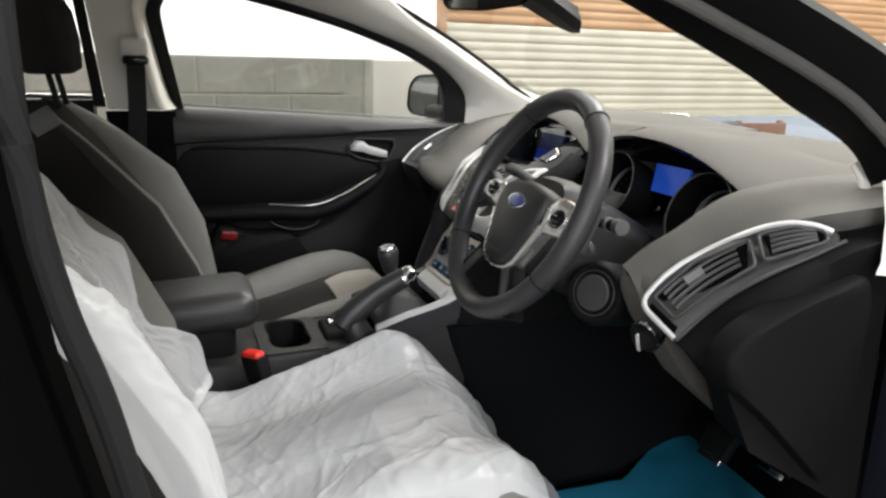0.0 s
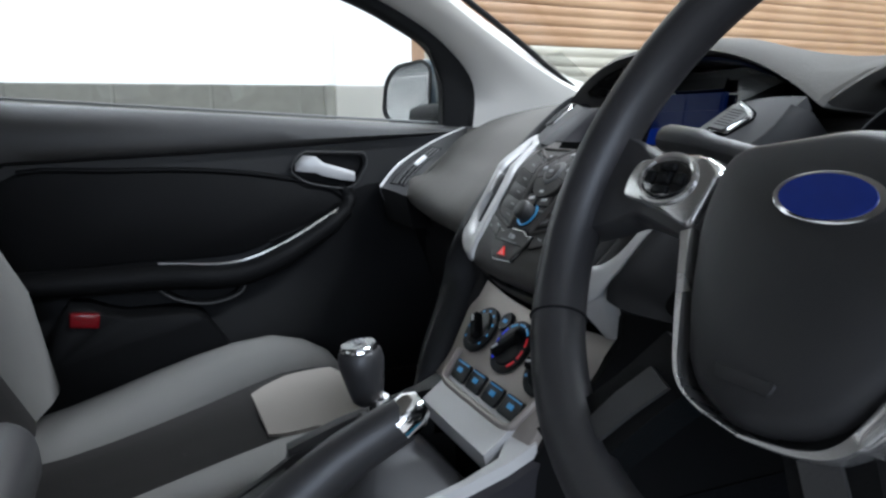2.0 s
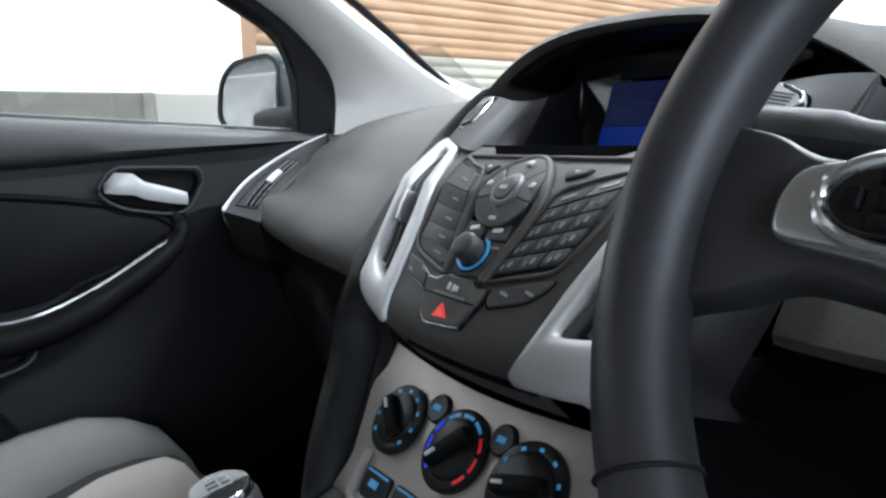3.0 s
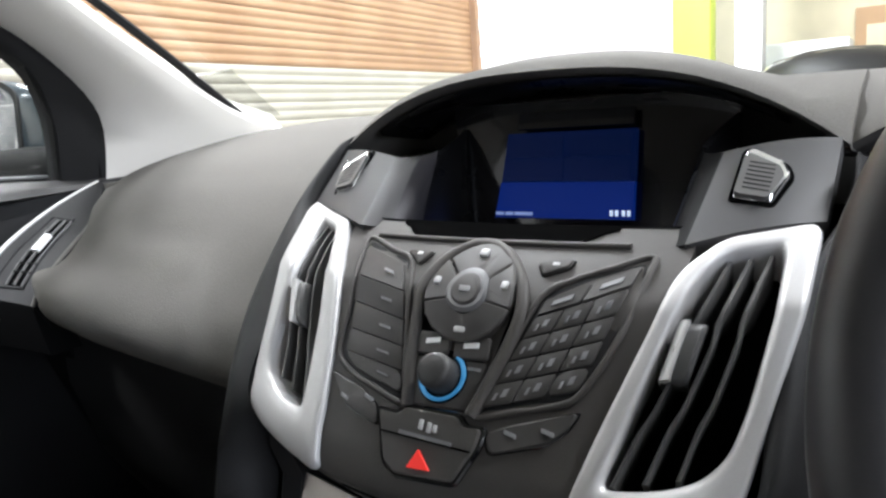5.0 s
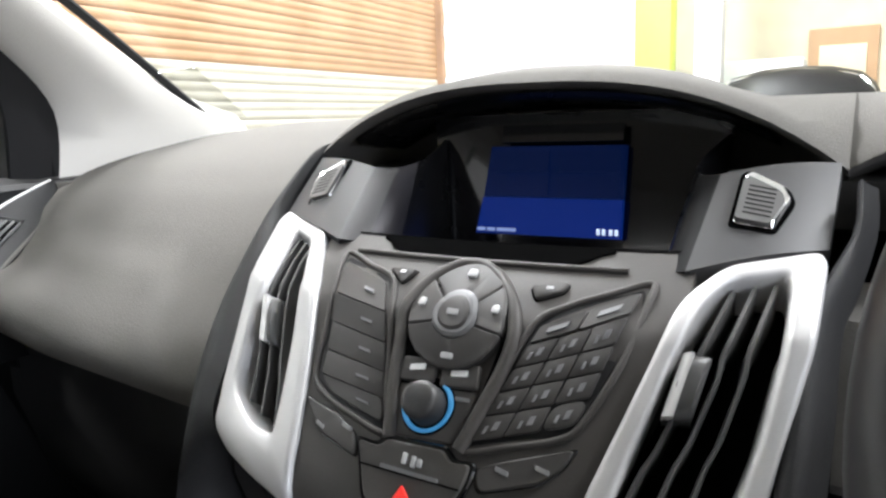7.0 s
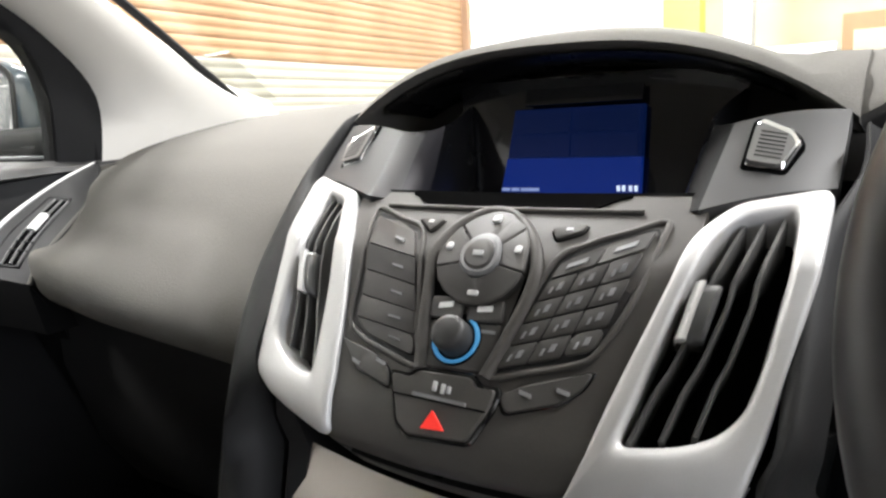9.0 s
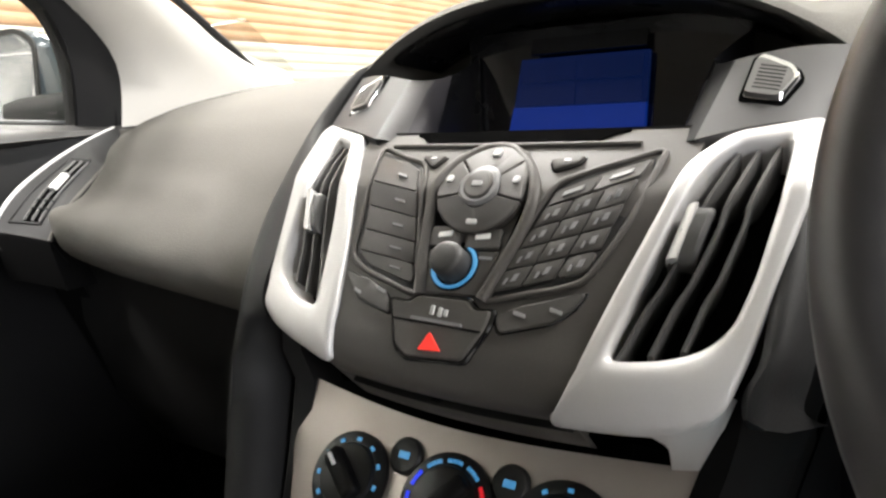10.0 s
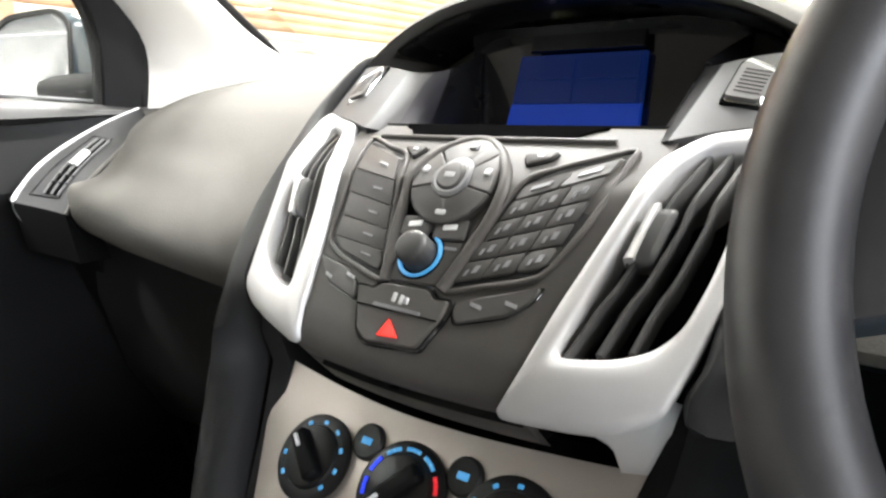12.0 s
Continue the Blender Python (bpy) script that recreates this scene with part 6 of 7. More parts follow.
for s in (1, -1):
    rings = []
    for k, (a, b) in enumerate(zip(SIN, SOUT)):
        if s < 0:
            dy = interp(a.z, [0.70, 0.84, 0.93], [0.0, 0.002, 0.021])
            a, b = V(a.x - 0.010, -(a.y - dy), a.z), V(b.x - 0.010, -(b.y - dy), b.z)
            b = a.lerp(b, 0.32)
        if s < 0 and (a.z < 0.815 or a.z > 0.962):
            continue
        low = sstep(0.84, 0.79, a.z)
        bulge = lerp(0.0035, 0.012, low)
        back = lerp(0.03, 0.10, low)
        m1, m2 = a.lerp(b, 0.35) + V(-bulge, 0, bulge * 0.6), a.lerp(b, 0.72) + V(-bulge * 0.9, 0, bulge * 0.5)
        rings.append([a + V(0.014, 0, -0.010), a, m1, m2, b, b + V(0.010, s * 0.006, -0.004), b + V(back, s * lerp(0.004, 0.03, low), -0.02), a + V(back, 0, -0.02)])
    part("side_shell", loft(rings), FLANK, stack, "charcoal shell beside the silver vent", 60)
part("chin", loft([[SP(lerp(0.066, -0.068, i / 14), 0.801, o) + V(0, 0, dz) for o, dz in ((0.0, 0.0), (0.002, -0.002), (-0.001, -0.005), (-0.03, -0.003), (-0.03, 0.004))] for i in range(15)]), MATTB, stack, "dark lower lip of the fascia", 50)
part("chin_joint", tube([SP(0.004, 0.8035, 0.0010), SP(0.0035, 0.7995, 0.0012), SP(0.003, 0.797, -0.002)], 0.0011, 6), SLOTB, stack)
# black sheet below the fascia: the cavity's shade put in as colour
part("cavity_shade", quad_slab([V(0.092, 0.134, 0.818), V(0.092, -0.126, 0.818), V(0.106, -0.126, 0.775), V(0.106, 0.134, 0.775)], 0.01), SLOTB, stack)

# ---- climate panel ----
clim = thing("climate_panel", "silver climate panel with three black rotary knobs", "controls")
hn = V(-0.7835, 0, 0.6214)
hup = V(0.6214, 0, 0.7835)
HC = V(0.0445, 0.0025, 0.7405)


def HP(y, t, out=0.0):
    """y to the car's left, t up along the sloping panel."""
    return HC + V(0, 1, 0) * y + hup * t + hn * out


pan = smooth([(0.127, 0.052, 0), (0.0715, 0.044, 0), (0.02, 0.040, 0), (-0.03, 0.0405, 0), (-0.08, 0.044, 0), (-0.123, 0.048, 0)], 5) + smooth([(-0.117, 0.01, 0), (-0.098, -0.035, 0), (-0.082, -0.075, 0), (0.082, -0.075, 0), (0.098, -0.035, 0), (0.117, 0.01, 0)], 5)
part("plate", loft([[HP(p.x, p.y, -0.015) for p in pan], [HP(p.x, p.y, -0.001) for p in pan], [HP(p.x * 0.985, p.y, 0.0) for p in pan]]), PLATE, clim, "satin champagne climate plate", 50)


def knob(y, t, r, kind, turn):
    m = Matrix.Translation(HP(y, t)) @ hn.to_track_quat("Z", "Y").to_matrix().to_4x4()
    ob = part("knob", lathe(m, [(r, 0.0), (r, 0.003), (r - 0.002, 0.004), (r - 0.007, 0.004), (r - 0.008, 0.006), (r - 0.0105, 0.007), (0.0, 0.0072)], 40, False), KNOBB, clim, "black rotary climate knob", 40)
    up = m.inverted().to_3x3() @ hup
    a0 = math.degrees(math.atan2(up.y, up.x))
    part("grip", rbox((2 * r - 0.019, 0.011, 0.010), 0.003, m @ pose(0, 0, 0.009, 0, 0, a0 + turn)), BLACKP, ob)
    part("pointer", rbox((0.008, 0.0022, 0.002), 0.0005, m @ pose(0, 0, 0.0145, 0, 0, a0 + turn) @ pose(r - 0.017, 0, 0)), WHITEMARK, ob)
    n = 9
    for k in range(n):
        a = a0 + 130 - 260 * k / (n - 1)
        mt = BLUELED
        if kind == "temp":
            mt = BLUEDEEP if k < 3 else REDMARK if k > 5 else BLUELED
        for q in ((-8, 0, 8) if kind == "temp" else (0,)):
            part("mark", rbox((0.0022, 0.0030, 0.001), 0.0003, m @ pose(0, 0, 0.0043, 0, 0, a + q) @ pose(r - 0.0048, 0, 0)), mt, ob)


knob(0.0655, 0.0, 0.0255, "fan", 50)
knob(0.0, 0.0, 0.0275, "temp", 140)
knob(-0.0655, 0.0, 0.0285, "air", 108)
for y in (0.033, -0.033):
    m = Matrix.Translation(HP(y, 0.019)) @ hn.to_track_quat("Z", "Y").to_matrix().to_4x4()
    ob = part("push_button", lathe(m, [(0.0105, -0.001), (0.0105, 0.002), (0.009, 0.0035), (0.0, 0.003)], 24, False), KNOBB, clim, "round black push button")
    part("mark", rbox((0.007, 0.004, 0.001), 0.001, m @ pose(0.0, 0, 0.0035)), BLUELED, ob)
for y0, y1 in ((0.068, 0.038), (0.032, 0.004), (-0.004, -0.032), (-0.038, -0.068)):
    q = rounded([V(y0, -0.036, 0), V(y1, -0.036, 0), V(y1 * 0.96, -0.056, 0), V(y0 * 0.94, -0.056, 0)], 0.004, 3)
    ob = part("switch", loft([[HP(p.x, p.y, -0.004) for p in q], [HP(p.x, p.y, 0.003) for p in q]]), KNOBB, clim, "black rocker switch")
    part("mark", quad_slab([HP(lerp(y0, y1, a), t, 0.0042) for a, t in ((0.35, -0.043), (0.65, -0.043), (0.65, -0.048), (0.35, -0.048))][::-1], 0.001), BLUELED, ob)
    part("line", quad_slab([HP(lerp(y0, y1, a), t, 0.0042) for a, t in ((0.1, -0.0375), (0.9, -0.0375), (0.9, -0.039), (0.1, -0.039))][::-1], 0.001), BLUELED, ob)
rim = smooth([HP(0.078, -0.028, 0.002), HP(0.073, -0.05, 0.003), HP(0.065, -0.062, 0.004), HP(0.03, -0.064, 0.004), HP(0, -0.064, 0.004), HP(-0.03, -0.064, 0.004), HP(-0.065, -0.062, 0.004), HP(-0.073, -0.05, 0.003), HP(-0.078, -0.028, 0.002)], 5)
part("switch_surround", tube(rim, 0.004, 8), PLATE, clim)
# dark flanks of the console tower; driver side blacker, shade put into its colour
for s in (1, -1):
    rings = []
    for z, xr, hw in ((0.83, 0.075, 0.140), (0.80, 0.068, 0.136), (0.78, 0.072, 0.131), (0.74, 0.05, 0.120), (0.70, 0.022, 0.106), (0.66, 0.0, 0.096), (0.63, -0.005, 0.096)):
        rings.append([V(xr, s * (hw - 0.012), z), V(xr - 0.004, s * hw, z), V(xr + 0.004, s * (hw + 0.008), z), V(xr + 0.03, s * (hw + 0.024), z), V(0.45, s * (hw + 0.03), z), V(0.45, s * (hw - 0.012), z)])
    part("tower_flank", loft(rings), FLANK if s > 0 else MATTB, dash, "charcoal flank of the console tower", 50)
    rings = []
    for z, xr, hw in ((0.63, -0.02, 0.102), (0.45, 0.05, 0.112), (0.26, 0.12, 0.122)):
        rings.append([V(xr, s * (hw - 0.012), z), V(xr - 0.004, s * hw, z), V(xr + 0.02, s * (hw + 0.02), z), V(0.6, s * (hw + 0.028), z), V(0.6, s * (hw - 0.012), z)])
    part("tunnel_carpet", loft(rings), CARPET, dash, "black carpeted tunnel side", 50)

# ---- centre console ----
con = thing("centre_console", "charcoal centre console with cup holder and silver gear surround", "console")


def con_top(x):
    return interp(x, [-0.7, -0.40, -0.20, -0.15, 0.0, 0.03], [0.60, 0.60, 0.603, 0.635, 0.675, 0.69])


rings = []
for x in (-0.75, -0.5, -0.42, -0.355):
    z = con_top(x)
    rings.append([V(x, -0.10, 0.25), V(x, -0.105, z - 0.035), V(x, -0.098, z - 0.005), V(x, -0.09, z), V(x, 0.09, z), V(x, 0.098, z - 0.005), V(x, 0.105, z - 0.035), V(x, 0.10, 0.25)])
part("rear_body", loft(rings), CONSP, con, "", 40)
for s in (1, -1):
    rings = []
    for x in (-0.36, -0.28, -0.205, -0.15, -0.05, 0.02):
        z = con_top(x)
        inn = 0.087 if x < -0.21 else 0.084
        rings.append([V(x, s * 0.10, 0.25), V(x, s * 0.105, z - 0.035), V(x, s * 0.098, z - 0.004), V(x, s * 0.09, z), V(x, s * inn, z), V(x, s * inn, 0.25)])
    part("side_rail", loft(rings), CONSP, con, "", 40)
part("front_block", loft([[V(x, -0.086, 0.25), V(x, -0.086, z), V(x, 0.086, z), V(x, 0.086, 0.25)] for x, z in ((-0.245, 0.60), (-0.205, 0.602), (-0.16, 0.625))]), CONSP, con)
cup = [V(-0.302 + (0.036 + 0.011 * abs(math.sin(1.25 * math.asin(math.sin(a))))) * math.copysign(abs(math.cos(a)) ** 0.6, math.cos(a)), 0.010 + 0.077 * math.sin(a), 0) for a in np.linspace(0, 2 * math.pi, 33)[:-1]]
part("cup_holder", loft([[p + V(0, 0, 0.604) for p in cup], [V(-0.30, 0.012, 0) + (p - V(-0.30, 0.012, 0)) * 0.94 + V(0, 0, 0.603) for p in cup], [V(-0.30, 0.012, 0) + (p - V(-0.30, 0.012, 0)) * 0.85 + V(0, 0, 0.52) for p in cup], [V(-0.30, 0.012, 0) + (p - V(-0.30, 0.012, 0)) * 0.1 + V(0, 0, 0.52) for p in cup]], True, False), BLACKP, con, "round cup holder")
cr = rounded([V(-0.36, -0.088, 0), V(-0.24, -0.088, 0), V(-0.24, 0.088, 0), V(-0.36, 0.088, 0)], 0.012, 4)
part("cup_plate", loft([[V(p.x, p.y, 0.602) for p in resample(cr, 32)], [V(p.x, p.y, 0.605) for p in resample(cr, 32)], [p + V(0, 0, 0.6055) for p in [min(cup, key=lambda c: (c - q).length) for q in resample(cr, 32)]]], True, False), CONSP, con)
st = thing("console_switch", "small chrome-topped switch block on the console", "switch")
part("block", rbox((0.046, 0.085, 0.03), 0.006, pose(-0.215, 0.0, 0.600)), BLACKP, st)
part("cap", rbox((0.022, 0.030, 0.01), 0.004, pose(-0.214, 0.012, 0.618, 0, 12, 0)), CHROME, st, "chrome switch cap")
# gear surround
for s in (1, -1):
    part("silver_rail", loft([[V(x, s * 0.100, z - 0.008), V(x, s * 0.099, z + 0.004), V(x, s * 0.0945, z + 0.0045), V(x, s * lerp(0.089, 0.055, k * k), z + 0.002), V(x, s * 0.086, z - 0.02)] for x, z, k in ((-0.155, 0.638, 0), (-0.1, 0.656, 0), (-0.05, 0.668, 0.1), (-0.015, 0.678, 0.4), (0.012, 0.69, 1))]), SILVER if s < 0 else CONSP, con, "satin silver rail beside the gear lever" if s < 0 else "charcoal rail beside the gear lever", 50)
    # the silver surround's side, its shade put into a dark colour
    part("rail_side", loft([[V(x, s * 0.1065, z - 0.044), V(x, s * 0.1055, z - 0.010), V(x, s * 0.099, z - 0.006), V(x, s * 0.094, z - 0.04)] for x, z in ((-0.155, 0.638), (-0.1, 0.656), (-0.05, 0.668), (-0.015, 0.678), (0.012, 0.69))]), SIDEP, con, "silver side of the gear surround, darkened with painted shade", 50)
part("silver_bridge", loft([[V(-0.022, y, 0.677), V(0.0, y, 0.694), V(0.02, y, 0.70), V(0.02, y, 0.67), V(-0.018, y, 0.66)] for y in (-0.07, 0, 0.07)]), SILVER, con, "satin silver bridge below the switches", 40)
gt = thing("gear_lever", "black gear lever with chrome-capped knob and boot", "gear lever")
part("boot", loft([[V(x, y, z) for x, y in ((cx - a, -b), (cx - a * 0.6, -b * 1.1), (cx + a * 0.6, -b * 1.1), (cx + a, -b), (cx + a, b), (cx + a * 0.6, b * 1.1), (cx - a * 0.6, b * 1.1), (cx - a, b))] for cx, a, b, z in ((-0.075, 0.066, 0.071, 0.622), (-0.078, 0.055, 0.055, 0.640), (-0.083, 0.035, 0.034, 0.665), (-0.086, 0.024, 0.024, 0.672), (-0.088, 0.022, 0.022, 0.682), (-0.09, 0.013, 0.013, 0.698))]), LEATHER, gt, "black leather boot", 60)
part("collar", tube([(-0.0895, 0, 0.694), (-0.091, 0, 0.715)], 0.0105, 16), CHROME, gt, "chrome collar")
part("shaft", tube([(-0.091, 0, 0.70), (-0.098, 0, 0.725)], 0.0075, 12), CHROME, gt)
km = pose(-0.097, 0.006, 0.708, 0, -8, 0) @ Matrix.Diagonal((0.97, 0.97, 1.18, 1))
kb = part("knob", lathe(km, [(0.009, 0.0), (0.0137, 0.004), (0.0168, 0.014), (0.0198, 0.028), (0.0207, 0.034), (0.0194, 0.041), (0.015, 0.0465), (0.0, 0.048)], 28, False), LEATHER, gt, "black leather gear knob", 60)
part("cap", lathe(km, [(0.0176, 0.0442), (0.0166, 0.0466), (0.0157, 0.0476), (0.0150, 0.0470)], 28, False), CHROME, kb, "chrome ring of the knob")
part("pattern_disc", lathe(km, [(0.0155, 0.0462), (0.0149, 0.0480), (0.0, 0.0490)], 28, False), GLOSSB, kb)
for gy in (-0.006, 0.0, 0.006):
    part("pattern_line", rbox((0.012, 0.001, 0.0006), 0, km @ pose(0, gy * 0.85, 0.0493)), GREYMARK, kb)
part("pattern_bar", rbox((0.001, 0.013, 0.0006), 0, km @ pose(0, 0, 0.0493)), GREYMARK, kb)
# handbrake
hb = thing("handbrake", "black handbrake lever with a chrome button", "handbrake")
hp = smooth([(-0.212, -0.063, 0.628), (-0.198, -0.063, 0.648), (-0.172, -0.064, 0.672), (-0.14, -0.064, 0.695), (-0.108, -0.065, 0.712), (-0.09, -0.065, 0.720)], 5)
nh = len(hp)
part("grip", tube(hp, [interp(i / (nh - 1), [0, 0.08, 0.3, 0.7, 1.0], [0.012, 0.021, 0.0215, 0.0175, 0.0165]) for i in range(nh)], 14, flat=1.15), LEATHER, hb, "black leather grip")
part("button", tube([(-0.096, -0.065, 0.717), (-0.082, -0.0655, 0.727), (-0.074, -0.066, 0.732)], [0.0175, 0.0165, 0.011], 14), CHROME, hb, "chrome release button")
part("boot", loft([[V(cx + a * math.cos(t), -0.062 + b * math.sin(t), z) for t in np.linspace(0, 2 * math.pi, 17)[:-1]] for cx, a, b, z in ((-0.168, 0.036, 0.034, 0.575), (-0.172, 0.033, 0.031, 0.60), (-0.182, 0.027, 0.025, 0.625), (-0.19, 0.024, 0.021, 0.645), (-0.186, 0.02, 0.017, 0.655))]), LEATHER, hb)
# armrest
ar = thing("armrest", "black leather armrest on the centre console", "armrest")
part("pad", rbox((0.30, 0.175, 0.07), 0.03, pose(-0.51, 0.01, 0.675, 0, -3, 0), 5), LEATHER, ar, "padded black leather lid")
part("piping", tube(rounded([V(-0.364, -0.074, 0.672), V(-0.364, 0.094, 0.672), V(-0.655, 0.094, 0.658), V(-0.655, -0.074, 0.658)], 0.03, 5), 0.003, 6, True), LEATHER, ar)
part("base", rbox((0.24, 0.15, 0.09), 0.02, pose(-0.52, 0.01, 0.62)), BLACKP, ar)

# ---- steering wheel ----
WA, WY = radians(26.1), 0.0
WU, WV = V(-math.sin(WY), -math.cos(WY), 0), V(math.sin(WA), 0, math.cos(WA))
WN = WU.cross(WV).normalized()
WV = WN.cross(WU)
WC = V(0.001, -0.351, 0.912)


def WP(u, v, h=0.0):
    """u to the driver's right, v up the wheel, h towards the driver."""
    return WC + WU * u + WV * v + WN * h


wheel = thing("steering_wheel", "black leather steering wheel with silver spoke trim", "steering wheel")
RW = 0.1684
part("rim", tube([WP(RW * math.sin(a), RW * math.cos(a)) for a in np.linspace(0, 2 * math.pi, 97)[:-1]], 0.0160, 14, True, up=tuple(WN), flat=1.06), WHEELL, wheel, "black leather rim", 60)
for a in (34, -34, 122, -122):
    t = radians(a)
    part("seam", tube([WP((RW + 0.0166 * math.cos(q)) * math.sin(t), (RW + 0.0166 * math.cos(q)) * math.cos(t), 0.0172 * math.sin(q)) for q in np.linspace(0, 2 * math.pi, 21)[:-1]], 0.0009, 6, True), RUBBER, wheel)


U0 = 0.013


def wrelief(poly, h0, h1, bev=0.003, r=0.01, dome=0.0, n=4):
    pl = rounded([V(a + U0, b, 0) for a, b in poly], r, n)
    c = sum(pl, Vector()) / len(pl)
    rr = [[WP(p.x, p.y, h0) for p in pl], [WP(p.x, p.y, h1 - bev) for p in pl]]
    for f in (0.35, 0.75, 1.0):
        rr.append([WP(*(p + (c - p).normalized() * bev * f).xy, h1 - bev + bev * math.sin(f * math.pi / 2)) for p in pl])
    if dome:
        for f in (0.8, 0.55, 0.3, 0.1):
            rr.append([WP(*(c + (p - c) * f).xy, h1 + dome * (1 - f * f)) for p in pl])
    return loft(rr)


hub = [(-0.066, 0.024), (0.0, 0.036), (0.066, 0.024), (0.068, -0.012), (0.056, -0.052), (0.036, -0.09), (0.0, -0.102), (-0.036, -0.09), (-0.056, -0.052), (-0.068, -0.012)]
part("airbag_cover", wrelief(hub, -0.03, 0.012, 0.008, 0.014, 0.007), AIRBAGM, wheel, "charcoal airbag cover", 60)
lg = [WP(U0 + 0.0065 + 0.026 * math.cos(a), -0.0015 + 0.0115 * math.sin(a), 0.0185) for a in np.linspace(0, 2 * math.pi, 33)[:-1]]
lo = WP(U0 + 0.0065, -0.0015, 0.0185)
bd = part("badge", loft([[p - WN * 0.004 for p in lg], [p + WN * 0.001 for p in lg], [lo + (p - lo) * 0.9 + WN * 0.0015 for p in lg]]), CHROME, wheel, "oval chrome badge rim")
part("badge_field", loft([[lo + (p - lo) * 0.88 + WN * 0.0005 for p in lg], [lo + (p - lo) * 0.86 + WN * 0.0022 for p in lg]]), LOGOBLUE, bd, "blue oval badge field")
part("embossed_mark", wrelief([(-0.016, -0.078), (0.016, -0.078), (0.014, -0.084), (-0.014, -0.084)], 0.012, 0.0162, 0.0005, 0.002), AIRBAGM, wheel)
TRIMS = {1: ((0.070, 0.0), (0.078, 0.014), (0.0926, 0.0265), (0.116, 0.025), (0.144, 0.0185), (0.142, 0.007), (0.133, -0.0275), (0.10, -0.030), (0.076, -0.029)),
         -1: ((0.070, 0.010), (0.078, 0.018), (0.092, 0.0205), (0.115, 0.0190), (0.136, 0.0145), (0.1405, 0.004), (0.1395, -0.0085), (0.104, -0.0135), (0.076, -0.021))}
PADS = {1: (0.109, -0.004, 0.0195, 0.0140), -1: (0.105, 0.0042, 0.0195, 0.0120)}
for s in (1, -1):
    pu, pv, pw, ph = PADS[s]
    arm = part("spoke", wrelief([(s * (a + (0.016 if s < 0 and a > 0.155 else 0.0)), b) for a, b in ((0.05, 0.012), (0.10, 0.019), (0.136, 0.022), (0.150, 0.030), (0.162, 0.036), (0.163, -0.036), (0.150, -0.026), (0.134, -0.018), (0.10, -0.022), (0.06, -0.030))], -0.02, -0.001, 0.005, 0.008), WHEELL, wheel, "black leather side spoke", 50)
    part("silver_trim", wrelief([(s * a, b) for a, b in TRIMS[s]], -0.012, 0.006, 0.003, 0.005), TRIM, wheel, "satin silver spoke trim", 50)
    vee = smooth([(0.076, -0.022), (0.066, -0.045), (0.055, -0.07), (0.044, -0.09), (0.028, -0.099), (0.0, -0.103)], 5)
    wid = [interp(k / (len(vee) - 1), [0, 0.2, 0.55, 0.75, 1.0], [0.0105, 0.0085, 0.0048, 0.0022, 0.0010]) for k in range(len(vee))]
    rings = []
    for k, p in enumerate(vee):
        d = (vee[min(k + 1, len(vee) - 1)] - vee[max(k - 1, 0)]).normalized()
        nx, ny = -d.y, d.x
        w = wid[k] * (1.0 if s > 0 else 0.45)
        rings.append([WP(U0 + s * (p.x + nx * q), p.y + ny * q, h) for q, h in ((-w, -0.014), (-w, 0.004), (-w * 0.6, 0.0065), (w * 0.6, 0.0065), (w, 0.004), (w, -0.014))])
    part("silver_strip", loft(rings), TRIM, wheel, "satin silver strip round the airbag cover", 50)
    pad = part("control_pad", wrelief([(s * pu + pw * math.cos(a), pv + ph * math.sin(a)) for a in np.linspace(0, 2 * math.pi, 21)[:-1]], 0.004, 0.0075, 0.002, 0.001), GLOSSB, wheel, "black oval control pad")
    part("pad_ring", tube([WP(U0 + s * pu + (pw + 0.0018) * math.cos(a), pv + (ph + 0.0018) * math.sin(a), 0.0062) for a in np.linspace(0, 2 * math.pi, 29)[:-1]], 0.0021, 8, True), TRIM, pad, "raised silver ring")
    for du, dv_, w, h in ((0, 0.0066, 0.0055, 0.0022), (0, -0.0068, 0.0055, 0.0022), (0.0115, 0, 0.003, 0.0036), (-0.0115, 0, 0.003, 0.0036), (0, 0, 0.005, 0.0034)):
        part("button", wrelief([(s * pu + du - w, pv + dv_ - h), (s * pu + du + w, pv + dv_ - h), (s * pu + du + w, pv + dv_ + h), (s * pu + du - w, pv + dv_ + h)], 0.007, 0.0095, 0.0008, 0.001), BLACKP, pad)
    part("lower_spoke", loft([[WP(s * u0, v0, -0.02), WP(s * u0, v0, 0.0), WP(s * (u0 + w), v0 + 0.012, 0.0), WP(s * (u0 + w), v0 + 0.012, -0.02)] for u0, v0, w in ((0.018, -0.085, 0.036), (0.04, -0.115, 0.034), (0.062, -0.148, 0.04), (0.07, -0.165, 0.05))]), BLACKP, wheel, "black lower spoke", 40)
    part("spoke_inlay", loft([[WP(s * u0, v0, -0.001), WP(s * u0, v0, 0.0025), WP(s * (u0 + w), v0 + 0.006, 0.0025), WP(s * (u0 + w), v0 + 0.006, -0.001)] for u0, v0, w in ((0.036, -0.098, 0.016), (0.052, -0.118, 0.016), (0.066, -0.138, 0.014))]), DARKGREY, wheel, "charcoal spoke inlay", 40)

